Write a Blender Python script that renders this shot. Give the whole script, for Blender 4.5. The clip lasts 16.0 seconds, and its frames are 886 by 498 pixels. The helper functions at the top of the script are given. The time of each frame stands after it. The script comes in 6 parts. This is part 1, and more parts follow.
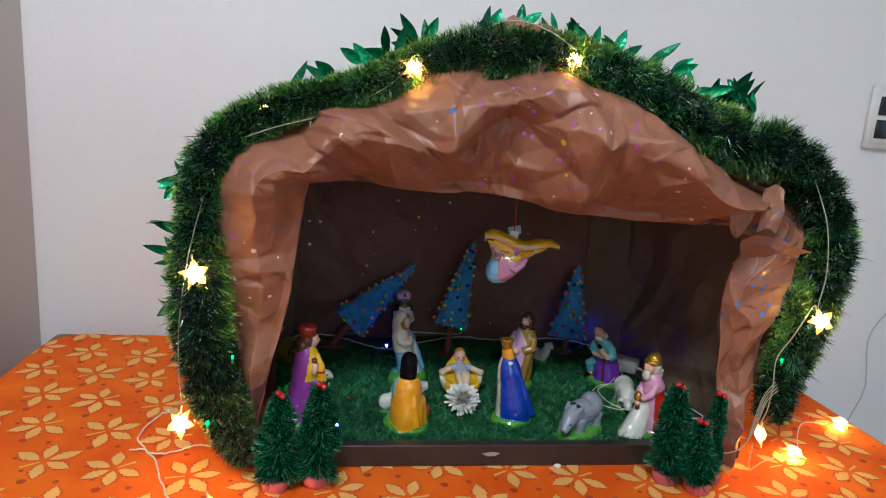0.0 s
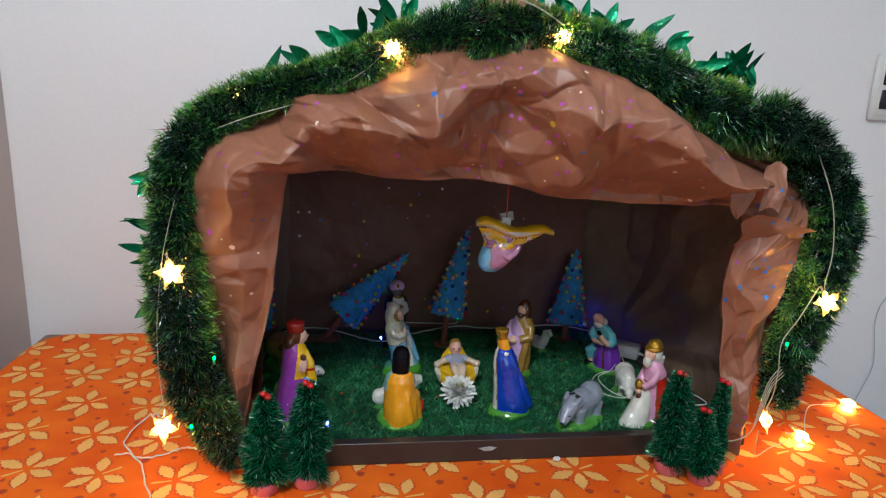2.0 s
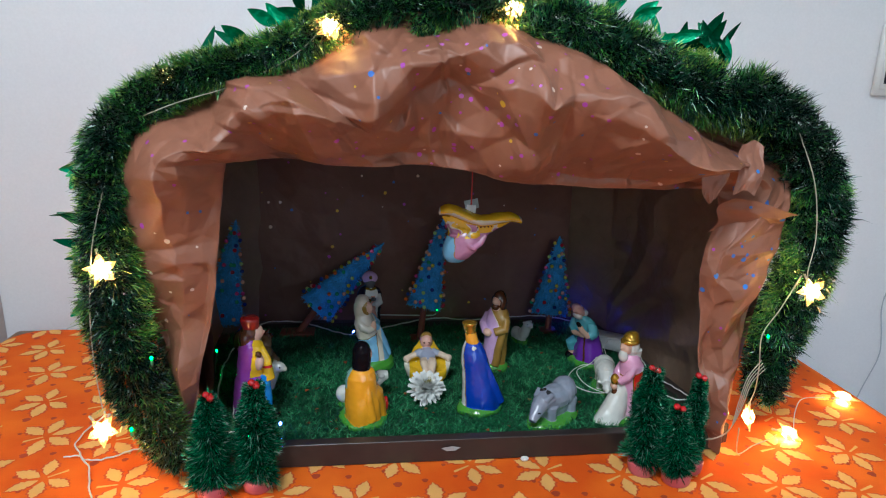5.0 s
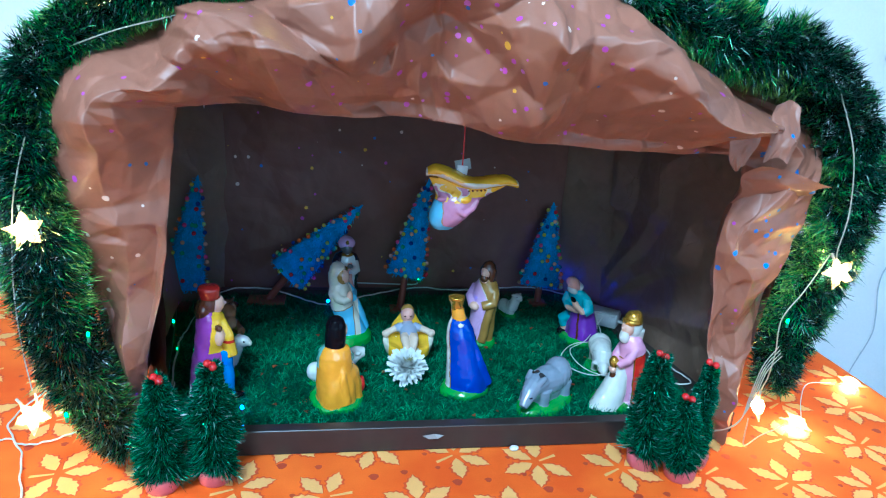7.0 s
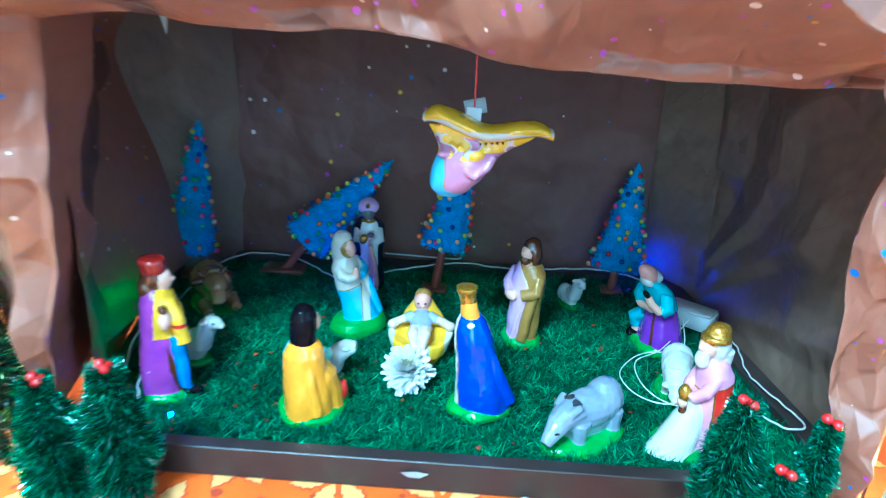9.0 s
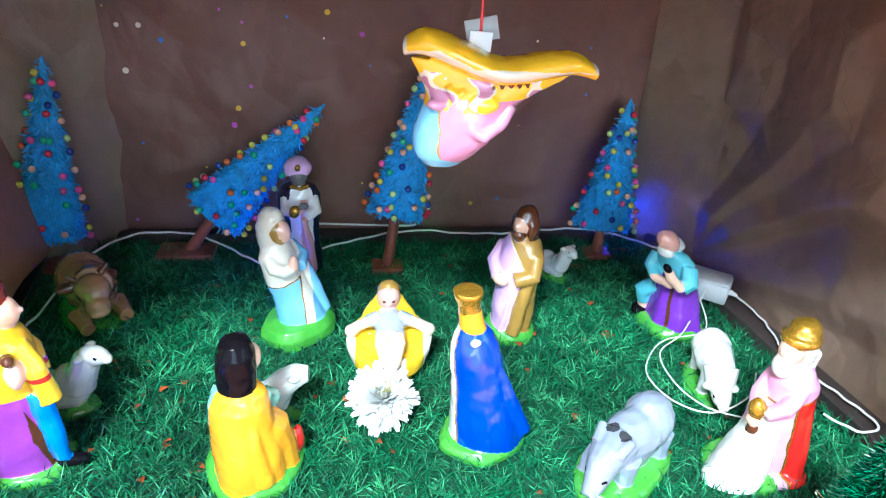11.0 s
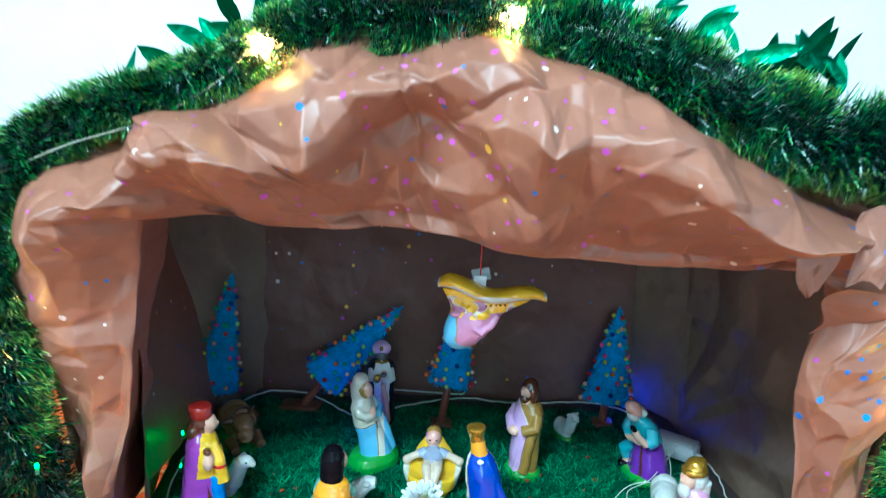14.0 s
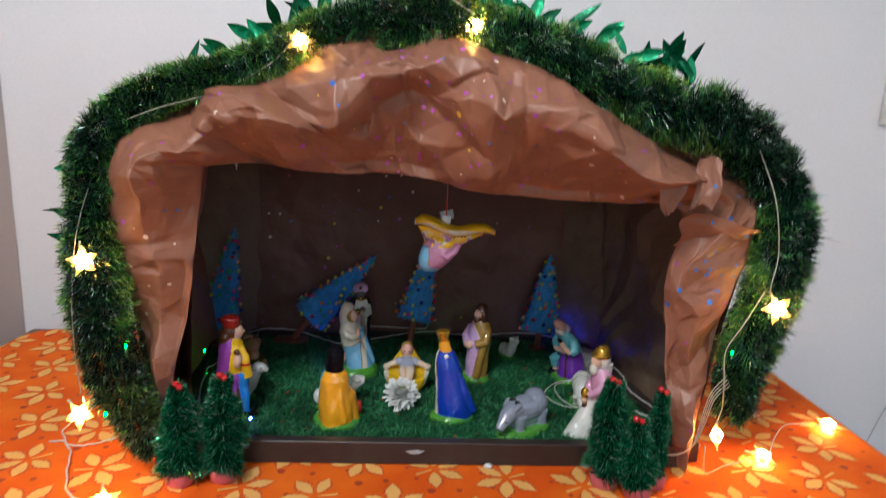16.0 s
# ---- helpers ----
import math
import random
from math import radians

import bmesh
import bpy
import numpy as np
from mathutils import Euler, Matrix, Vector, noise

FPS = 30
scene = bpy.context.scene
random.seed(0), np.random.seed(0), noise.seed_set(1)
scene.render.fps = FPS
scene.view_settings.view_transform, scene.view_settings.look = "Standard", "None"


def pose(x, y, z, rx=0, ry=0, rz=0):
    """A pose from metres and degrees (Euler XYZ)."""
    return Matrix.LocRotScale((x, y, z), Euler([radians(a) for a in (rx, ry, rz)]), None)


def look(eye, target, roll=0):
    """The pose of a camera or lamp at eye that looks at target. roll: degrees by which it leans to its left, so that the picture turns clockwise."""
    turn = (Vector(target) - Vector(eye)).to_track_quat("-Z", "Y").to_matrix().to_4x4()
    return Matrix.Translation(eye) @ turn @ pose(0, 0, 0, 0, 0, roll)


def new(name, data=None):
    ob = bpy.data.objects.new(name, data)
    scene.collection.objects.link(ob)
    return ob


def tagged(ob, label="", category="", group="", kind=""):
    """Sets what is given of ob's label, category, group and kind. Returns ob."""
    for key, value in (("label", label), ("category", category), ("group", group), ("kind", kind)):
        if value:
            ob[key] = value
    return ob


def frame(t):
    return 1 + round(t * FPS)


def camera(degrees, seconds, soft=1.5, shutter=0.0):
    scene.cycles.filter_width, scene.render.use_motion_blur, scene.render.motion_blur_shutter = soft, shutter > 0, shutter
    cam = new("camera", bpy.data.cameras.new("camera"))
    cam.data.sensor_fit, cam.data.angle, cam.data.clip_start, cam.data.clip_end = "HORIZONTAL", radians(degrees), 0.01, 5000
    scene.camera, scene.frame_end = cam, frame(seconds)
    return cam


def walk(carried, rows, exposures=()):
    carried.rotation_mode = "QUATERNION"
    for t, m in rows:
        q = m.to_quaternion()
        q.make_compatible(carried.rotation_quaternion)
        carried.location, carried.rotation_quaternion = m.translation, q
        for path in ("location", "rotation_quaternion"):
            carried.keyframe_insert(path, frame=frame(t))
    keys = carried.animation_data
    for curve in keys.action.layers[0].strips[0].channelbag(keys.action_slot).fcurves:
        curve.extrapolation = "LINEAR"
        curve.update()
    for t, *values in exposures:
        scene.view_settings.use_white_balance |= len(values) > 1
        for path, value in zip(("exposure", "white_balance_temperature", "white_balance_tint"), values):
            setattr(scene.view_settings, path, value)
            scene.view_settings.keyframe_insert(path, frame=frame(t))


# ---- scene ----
cam = camera(69.2, 16.0, soft=1.1, shutter=0.5)
PATH = [
    (0, (-0.207, -0.801, 0.481), (0.081, 1.134, 0.067), 4.2),
    (0.5, (-0.207, -0.801, 0.48), (0.055, 1.133, 0.043), 3.7),
    (1, (-0.2, -0.791, 0.477), (0.105, 1.128, 0.003), 3.3),
    (1.5, (-0.195, -0.785, 0.476), (0.063, 1.137, -0.01), 2.9),
    (2, (-0.183, -0.769, 0.482), (0.095, 1.157, 0.019), 2.5),
    (2.5, (-0.175, -0.769, 0.487), (0.102, 1.16, 0.038), 2.2),
    (3, (-0.173, -0.777, 0.491), (0.112, 1.158, 0.072), 2.6),
    (3.5, (-0.167, -0.777, 0.487), (0.123, 1.153, 0.051), 2.1),
    (4, (-0.152, -0.768, 0.483), (0.115, 1.158, 0.013), 1.3),
    (4.2, (-0.14, -0.763, 0.482), (0.116, 1.161, -0.001), 1.2),
    (6.3, (-0.079, -0.672, 0.464), (0.129, 1.239, -0.085), 1.7),
    (6.5, (-0.09, -0.664, 0.461), (0.162, 1.227, -0.139), 2.3),
    (7, (-0.1, -0.638, 0.458), (0.193, 1.242, -0.158), 3.4),
    (7.5, (-0.069, -0.601, 0.447), (0.076, 1.277, -0.227), 3.1),
    (8, (-0.012, -0.551, 0.436), (-0.008, 1.322, -0.264), 2.8),
    (8.5, (0.044, -0.516, 0.431), (-0.133, 1.35, -0.266), 2.7),
    (9, (0.045, -0.441, 0.413), (-0.061, 1.406, -0.346), 1.8),
    (9.2, (0.026, -0.395, 0.405), (-0.032, 1.447, -0.374), 2.0),
    (11.3, (-0.025, -0.256, 0.379), (0.191, 1.489, -0.574), 2.8),
    (11.5, (-0.022, -0.267, 0.379), (0.181, 1.48, -0.574), 2.7),
    (12, (-0.011, -0.298, 0.381), (0.142, 1.46, -0.56), 1.9),
    (12.5, (-0.01, -0.32, 0.375), (0.101, 1.44, -0.57), 1.8),
    (13, (0.0, -0.359, 0.393), (0.07, 1.476, -0.401), 2.6),
    (13.5, (0.025, -0.447, 0.431), (-0.028, 1.46, -0.167), 2.8),
    (14, (0.025, -0.535, 0.481), (-0.061, 1.42, 0.07), 1.4),
    (14.5, (-0.024, -0.615, 0.487), (-0.031, 1.357, 0.156), 1.6),
    (15, (-0.077, -0.734, 0.483), (0.132, 1.234, 0.195), 2.0),
    (15.5, (-0.072, -0.772, 0.48), (0.176, 1.189, 0.177), 4.3),
    (16, (-0.012, -0.774, 0.458), (0.087, 1.18, 0.043), 2.3),
]
EXPOSURES = [(0, 0.25, 6000, 2), (4.2, 0.25, 6000, 2), (6.5, 1.0, 4200, -14), (7, 1.12, 4050, -16), (8, 1.35, 4000, -18), (8.5, 1.65, 3750, -25), (9, 2.0, 3700, -27), (11.3, 2.65, 5400, -2),
             (12.5, 2.48, 5650, 0), (13, 2.45, 5200, -8), (13.5, 2.3, 4350, -31), (14, 1.5, 4400, -24), (14.5, 0.8, 4650, -14), (15, 0.35, 4950, -10), (15.5, 0.3, 5250, -8), (16, 0.38, 6100, 4)]
walk(cam, [(t, look(eye, target, roll)) for t, eye, target, roll in PATH], EXPOSURES)

# ---- world and lights ----
world = bpy.data.worlds.new("world")
scene.world = world
world.use_nodes = True
wn = world.node_tree
sky = wn.nodes.new("ShaderNodeTexSky")
sky.sky_type, sky.sun_disc = "NISHITA", False
sky.sun_elevation, sky.sun_rotation = radians(40), radians(200)
wn.links.new(sky.outputs[0], wn.nodes["Background"].inputs[0])
wn.nodes["Background"].inputs[1].default_value = 0.1


def lamp(name, kind, at, energy, colour, size=0.1, aim=None, size_y=None):
    data = bpy.data.lights.new(name, kind)
    data.energy, data.color = energy, colour
    ob = new(name, data)
    if kind == "AREA":
        data.size = size
        if size_y:
            data.shape, data.size_y = "RECTANGLE", size_y
    else:
        data.shadow_soft_size = size
    ob.matrix_world = look(at, aim) if aim else Matrix.Translation(at)
    return ob


# daylight in the opening of the side window, an added fill, and the lit ceiling lamp out of view
lamp("window_daylight", "AREA", (2.30, -0.95, 0.75), 1.9, (0.60, 0.76, 1.0), 1.3, (0.1, 0.1, 0.2), 1.1)
# Added fill from behind the viewer, no known source, to brighten the stable's inside.
lamp("rear_fill_light", "AREA", (0.12, -2.62, 0.75), 4.0, (0.86, 0.93, 1.0), 1.2, (0.0, 0.2, 0.15), 1.1)
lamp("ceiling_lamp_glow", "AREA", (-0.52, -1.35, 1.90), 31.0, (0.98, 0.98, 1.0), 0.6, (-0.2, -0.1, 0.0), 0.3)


# ---- materials ----
def material(name, colour, rough=0.5, metal=0.0, spread=0.25, grain=60.0, bump=0.15, bump_at=0.001, second=None, coat=0.0,
             island=False, big=6.0):
    """A surface with variation at two scales and fine relief; second: a colour mixed in by the large variation."""
    m = bpy.data.materials.new(name)
    m.use_nodes = True
    n, l = m.node_tree.nodes, m.node_tree.links
    b = n["Principled BSDF"]
    tex = n.new("ShaderNodeTexCoord")
    fine = n.new("ShaderNodeTexNoise")
    fine.inputs["Scale"].default_value, fine.inputs["Detail"].default_value = grain, 4
    wide = n.new("ShaderNodeTexNoise")
    wide.inputs["Scale"].default_value, wide.inputs["Detail"].default_value = big, 3
    l.new(tex.outputs["Object"], fine.inputs["Vector"])
    l.new(tex.outputs["Object"], wide.inputs["Vector"])
    mix = n.new("ShaderNodeMix")
    mix.data_type = "RGBA"
    c2 = second or tuple(max(0.0, v * (1 - spread)) for v in colour)
    mix.inputs[6].default_value, mix.inputs[7].default_value = (*colour, 1), (*c2, 1)
    ramp = n.new("ShaderNodeMapRange")
    ramp.inputs[1].default_value, ramp.inputs[2].default_value = 0.35, 0.65
    l.new(wide.outputs[0], ramp.inputs[0])
    l.new(ramp.outputs[0], mix.inputs[0])
    hsv = n.new("ShaderNodeHueSaturation")
    l.new(mix.outputs[2], hsv.inputs["Color"])
    val = n.new("ShaderNodeMapRange")
    val.inputs[3].default_value, val.inputs[4].default_value = 1 - spread, 1 + spread
    if island:
        geo = n.new("ShaderNodeNewGeometry")
        l.new(geo.outputs["Random Per Island"], val.inputs[0])
    else:
        l.new(fine.outputs[0], val.inputs[0])
    l.new(val.outputs[0], hsv.inputs["Value"])
    l.new(hsv.outputs[0], b.inputs["Base Color"])
    b.inputs["Roughness"].default_value, b.inputs["Metallic"].default_value = rough, metal
    b.inputs["Coat Weight"].default_value, b.inputs["Coat Roughness"].default_value = coat, 0.12
    if bump:
        bp = n.new("ShaderNodeBump")
        bp.inputs["Strength"].default_value, bp.inputs["Distance"].default_value = bump, bump_at
        l.new(fine.outputs[0], bp.inputs["Height"])
        l.new(bp.outputs[0], b.inputs["Normal"])
    return m


def speckled(m, cell, share, colours, size=(0.08, 0.22), seed=0.0, splash=None):
    """Splashed paint dots on top of a material: a share of the cells carry a round dot of one of the colours.
    splash: centre and reach of one splash that thins out towards its rim."""
    n, l = m.node_tree.nodes, m.node_tree.links
    b = n["Principled BSDF"]
    base = b.inputs["Base Color"].links[0].from_socket
    tex = n.new("ShaderNodeTexCoord")
    shift = n.new("ShaderNodeVectorMath")
    shift.inputs[1].default_value = (seed, seed * 0.7, seed * 1.3)
    l.new(tex.outputs["Object"], shift.inputs[0])
    v = n.new("ShaderNodeTexVoronoi")
    v.inputs["Scale"].default_value = 1.0 / cell
    l.new(shift.outputs[0], v.inputs["Vector"])
    sep = n.new("ShaderNodeSeparateColor")
    l.new(v.outputs["Color"], sep.inputs[0])
    rad = n.new("ShaderNodeMapRange")
    rad.inputs[3].default_value, rad.inputs[4].default_value = size
    l.new(sep.outputs[1], rad.inputs[0])
    inside = n.new("ShaderNodeMath")
    inside.operation = "LESS_THAN"
    l.new(v.outputs["Distance"], inside.inputs[0])
    l.new(rad.outputs[0], inside.inputs[1])
    pick = n.new("ShaderNodeMath")
    pick.operation = "LESS_THAN"
    pick.inputs[1].default_value = share
    l.new(sep.outputs[0], pick.inputs[0])
    if splash:
        far = n.new("ShaderNodeVectorMath")
        far.operation = "DISTANCE"
        far.inputs[1].default_value = splash[0]
        l.new(tex.outputs["Object"], far.inputs[0])
        thin = n.new("ShaderNodeMapRange")
        for slot, value in ((1, 0.25 * splash[1]), (2, splash[1]), (3, share), (4, 0.0)):
            thin.inputs[slot].default_value = value
        l.new(far.outputs["Value"], thin.inputs[0])
        l.new(thin.outputs[0], pick.inputs[1])
    both = n.new("ShaderNodeMath")
    both.operation = "MULTIPLY"
    l.new(inside.outputs[0], both.inputs[0])
    l.new(pick.outputs[0], both.inputs[1])
    ramp = n.new("ShaderNodeValToRGB")
    ramp.color_ramp.interpolation = "CONSTANT"
    while len(ramp.color_ramp.elements) < len(colours):
        ramp.color_ramp.elements.new(0.5)
    for i, c in enumerate(colours):
        ramp.color_ramp.elements[i].position = i / len(colours)
        ramp.color_ramp.elements[i].color = (*c, 1)
    l.new(sep.outputs[2], ramp.inputs[0])
    mix = n.new("ShaderNodeMix")
    mix.data_type = "RGBA"
    l.new(both.outputs[0], mix.inputs[0])
    l.new(base, mix.inputs[6])
    l.new(ramp.outputs[0], mix.inputs[7])
    l.new(mix.outputs[2], b.inputs["Base Color"])
    return m


def crinkled(m, strength, wear, scales=(26.0, 62.0)):
    """Fine sharp creases in paper, and paler worn paper along the ridges."""
    n, l = m.node_tree.nodes, m.node_tree.links
    b = n["Principled BSDF"]
    tex = n.new("ShaderNodeTexCoord")
    warp = n.new("ShaderNodeTexNoise")
    warp.inputs["Scale"].default_value = 9.0
    add = n.new("ShaderNodeVectorMath")
    add.operation = "MULTIPLY_ADD"
    add.inputs[1].default_value = (0.05, 0.05, 0.05)
    l.new(tex.outputs["Object"], warp.inputs["Vector"])
    l.new(warp.outputs["Color"], add.inputs[0])
    l.new(tex.outputs["Object"], add.inputs[2])
    last = b.inputs["Normal"].links[0].from_socket if b.inputs["Normal"].links else None
    for k, s in enumerate(scales):
        v = n.new("ShaderNodeTexVoronoi")
        v.feature = "DISTANCE_TO_EDGE"
        v.inputs["Scale"].default_value = s
        l.new(add.outputs[0], v.inputs["Vector"])
        bp = n.new("ShaderNodeBump")
        bp.inputs["Strength"].default_value = strength * (1.0 if k == 0 else 0.7)
        bp.inputs["Distance"].default_value = 0.35 / s
        l.new(v.outputs["Distance"], bp.inputs["Height"])
        if last:
            l.new(last, bp.inputs["Normal"])
        last = bp.outputs[0]
    l.new(last, b.inputs["Normal"])
    if wear:
        base = b.inputs["Base Color"].links[0].from_socket
        geo = n.new("ShaderNodeNewGeometry")
        ridge_ = n.new("ShaderNodeMapRange")
        ridge_.inputs[1].default_value, ridge_.inputs[2].default_value = 0.515, 0.60
        ridge_.inputs[3].default_value, ridge_.inputs[4].default_value = 0.0, wear
        l.new(geo.outputs["Pointiness"], ridge_.inputs[0])
        mix = n.new("ShaderNodeMix")
        mix.data_type = "RGBA"
        mix.inputs[7].default_value = (0.62, 0.40, 0.31, 1)
        l.new(ridge_.outputs[0], mix.inputs[0])
        l.new(base, mix.inputs[6])
        l.new(mix.outputs[2], b.inputs["Base Color"])
    return m


def folded(m, layers):
    """Flat facets in paper: each cell is tilted its own way, so that straight creases run between them. layers: (cells a metre, slope)."""
    n, l = m.node_tree.nodes, m.node_tree.links
    b = n["Principled BSDF"]
    tex = n.new("ShaderNodeTexCoord")
    warp = n.new("ShaderNodeTexNoise")
    warp.inputs["Scale"].default_value, warp.inputs["Detail"].default_value = 13.0, 3
    bent = n.new("ShaderNodeVectorMath")
    bent.operation = "MULTIPLY_ADD"
    bent.inputs[1].default_value = (0.07, 0.07, 0.07)
    l.new(tex.outputs["Object"], warp.inputs["Vector"])
    l.new(warp.outputs["Color"], bent.inputs[0])
    l.new(tex.outputs["Object"], bent.inputs[2])
    last = b.inputs["Normal"].links[0].from_socket if b.inputs["Normal"].links else None
    for scale_, slope in layers:
        v = n.new("ShaderNodeTexVoronoi")
        v.inputs["Scale"].default_value = scale_
        l.new(bent.outputs[0], v.inputs["Vector"])
        off = n.new("ShaderNodeVectorMath")
        off.operation = "SUBTRACT"
        l.new(bent.outputs[0], off.inputs[0])
        l.new(v.outputs["Position"], off.inputs[1])
        way_ = n.new("ShaderNodeVectorMath")
        way_.operation = "SUBTRACT"
        way_.inputs[1].default_value = (0.5, 0.5, 0.5)
        l.new(v.outputs["Color"], way_.inputs[0])
        dot = n.new("ShaderNodeVectorMath")
        dot.operation = "DOT_PRODUCT"
        l.new(off.outputs[0], dot.inputs[0])
        l.new(way_.outputs[0], dot.inputs[1])
        bp = n.new("ShaderNodeBump")
        bp.inputs["Strength"].default_value, bp.inputs["Distance"].default_value = 1.0, slope
        l.new(dot.outputs["Value"], bp.inputs["Height"])
        if last:
            l.new(last, bp.inputs["Normal"])
        last = bp.outputs[0]
    l.new(last, b.inputs["Normal"])
    return m


def glow(name, colour, strength):
    m = bpy.data.materials.new(name)
    m.use_nodes = True
    b = m.node_tree.nodes["Principled BSDF"]
    b.inputs["Base Color"].default_value = (*colour, 1)
    b.inputs["Emission Color"].default_value = (*colour, 1)
    b.inputs["Emission Strength"].default_value = strength
    return m


DOTS = [(0.42, 0.06, 0.45), (0.05, 0.16, 0.55), (0.70, 0.42, 0.03), (0.75, 0.60, 0.52), (0.42, 0.06, 0.45)]
M_WALL = material("wall_paint", (0.83, 0.82, 0.84), 0.6, spread=0.05, grain=220, bump=0.08, big=1.5)
# Beige side wall, made darker in colour for the shade it stands in.
M_WALL_SIDE = material("shaded_wall_tone", (0.62, 0.56, 0.53), 0.6, spread=0.06, grain=220, bump=0.08, big=1.5)
M_CEIL = material("ceiling_paint", (0.78, 0.78, 0.76), 0.7, spread=0.04, grain=150, bump=0.05, big=1.5)
M_FLOOR = material("floor_tile", (0.45, 0.40, 0.34), 0.3, spread=0.12, grain=30, bump=0.03)
M_WOOD = material("table_wood", (0.20, 0.11, 0.06), 0.4, spread=0.3, grain=25)
M_CLOTH = material("orange_cloth", (0.86, 0.165, 0.010), 0.8, spread=0.10, grain=900, bump=0.35, bump_at=0.0006, second=(0.74, 0.098, 0.006), big=9)
M_PRINT = material("cream_print", (0.86, 0.45, 0.13), 0.8, spread=0.08, grain=900, bump=0.3, bump_at=0.0006, big=14)
for m in (M_CLOTH, M_PRINT):
    m.node_tree.nodes["Principled BSDF"].inputs["Specular IOR Level"].default_value = 0.15
M_PRINT_EDGE = material("red_print_edge", (0.66, 0.075, 0.008), 0.8, spread=0.15, grain=900, bump=0.3, bump_at=0.0006)
M_PRINT_DARK = material("rust_print", (0.50, 0.055, 0.012), 0.8, spread=0.2, grain=900, bump=0.3, bump_at=0.0006)
M_PAPER = speckled(speckled(material("brown_wrapping_paper", (0.31, 0.126, 0.074), 0.44, spread=0.12, grain=70, bump=0.12, big=9,
                   second=(0.27, 0.112, 0.068)), 0.036, 0.62, DOTS, (0.035, 0.115), 2.1), 0.018, 0.34, [DOTS[3], DOTS[1], DOTS[0], DOTS[2]], (0.06, 0.16), 5.3)
# Same wrapping paper; the stable's inner shade is put into its darker colour.
M_PAPER_IN = speckled(material("shaded_inner_paper", (0.158, 0.065, 0.045), 0.62, spread=0.15, grain=60, bump=0.15, big=5,
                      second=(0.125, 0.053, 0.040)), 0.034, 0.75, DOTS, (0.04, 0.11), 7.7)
M_PAPER_GREY = material("grey_brown_paper", (0.22, 0.145, 0.098), 0.5, spread=0.15, grain=60, bump=0.15, big=6)
speckled(M_PAPER, 0.021, 0.55, [DOTS[0], DOTS[3], DOTS[0], DOTS[1]], (0.05, 0.16), 9.4)
speckled(M_PAPER_IN, 0.026, 0.60, [DOTS[2], DOTS[1], DOTS[0], DOTS[3]], (0.04, 0.11), 12.6)
speckled(M_PAPER, 0.013, 0.75, [DOTS[0], (0.50, 0.08, 0.50), (0.55, 0.16, 0.60), DOTS[0]], (0.10, 0.26), 15.8, ((0.040, -0.05, 0.450), 0.14))
speckled(M_PAPER, 0.015, 0.55, [DOTS[1], (0.05, 0.22, 0.70)], (0.10, 0.28), 21.3, ((0.340, -0.04, 0.300), 0.15))
crinkled(M_PAPER, 0.08, 0.3)
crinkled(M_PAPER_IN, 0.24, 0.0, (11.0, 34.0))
crinkled(M_PAPER_GREY, 0.20, 0.0, (11.0, 34.0))
folded(M_PAPER_GREY, ((9.0, 0.22),))
M_BOARD = material("dark_stained_board", (0.043, 0.031, 0.028), 0.4, spread=0.35, grain=35, bump=0.2, big=8)
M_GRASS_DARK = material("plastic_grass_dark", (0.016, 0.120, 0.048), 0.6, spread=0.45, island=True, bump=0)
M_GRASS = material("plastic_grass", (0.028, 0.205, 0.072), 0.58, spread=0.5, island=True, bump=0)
M_GRASS_BASE = speckled(material("grass_backing", (0.012, 0.075, 0.030), 0.7, spread=0.4, grain=200, bump=0.4), 0.035, 0.35, [(0.6, 0.10, 0.015)] * 2, (0.08, 0.25), 1.1)
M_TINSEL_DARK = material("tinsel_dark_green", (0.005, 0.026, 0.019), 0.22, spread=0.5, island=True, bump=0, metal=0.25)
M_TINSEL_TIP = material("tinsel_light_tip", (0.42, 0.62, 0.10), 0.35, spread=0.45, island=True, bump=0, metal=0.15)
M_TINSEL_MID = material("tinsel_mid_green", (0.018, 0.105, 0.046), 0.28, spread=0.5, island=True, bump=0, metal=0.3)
M_FOIL = material("green_foil", (0.03, 0.46, 0.20), 0.20, metal=0.5, spread=0.35, grain=140, bump=0.8, bump_at=0.003)
M_TREE_FOIL = material("dark_green_foil_needle", (0.006, 0.13, 0.055), 0.14, metal=0.5, spread=0.6, island=True, bump=0)
M_WIRE = material("clear_wire", (0.70, 0.68, 0.64), 0.35, spread=0.1, bump=0)
M_WIRE_CLEAR = material("yellowed_clear_wire", (0.46, 0.42, 0.34), 0.3, spread=0.1, bump=0)
M_WHITE = material("white_plastic", (0.78, 0.78, 0.77), 0.35, spread=0.05, bump=0.05)
M_GREY_PLASTIC = material("grey_plastic", (0.36, 0.38, 0.38), 0.4, spread=0.1, bump=0.1)
M_DARK = material("dark_plastic", (0.02, 0.025, 0.04), 0.3, spread=0.2, bump=0.05)
M_STAR = glow("warm_star_glow", (1.0, 0.55, 0.16), 1.0)
M_STAR_CORE = glow("star_filament_glow", (1.0, 0.56, 0.14), 265.0)
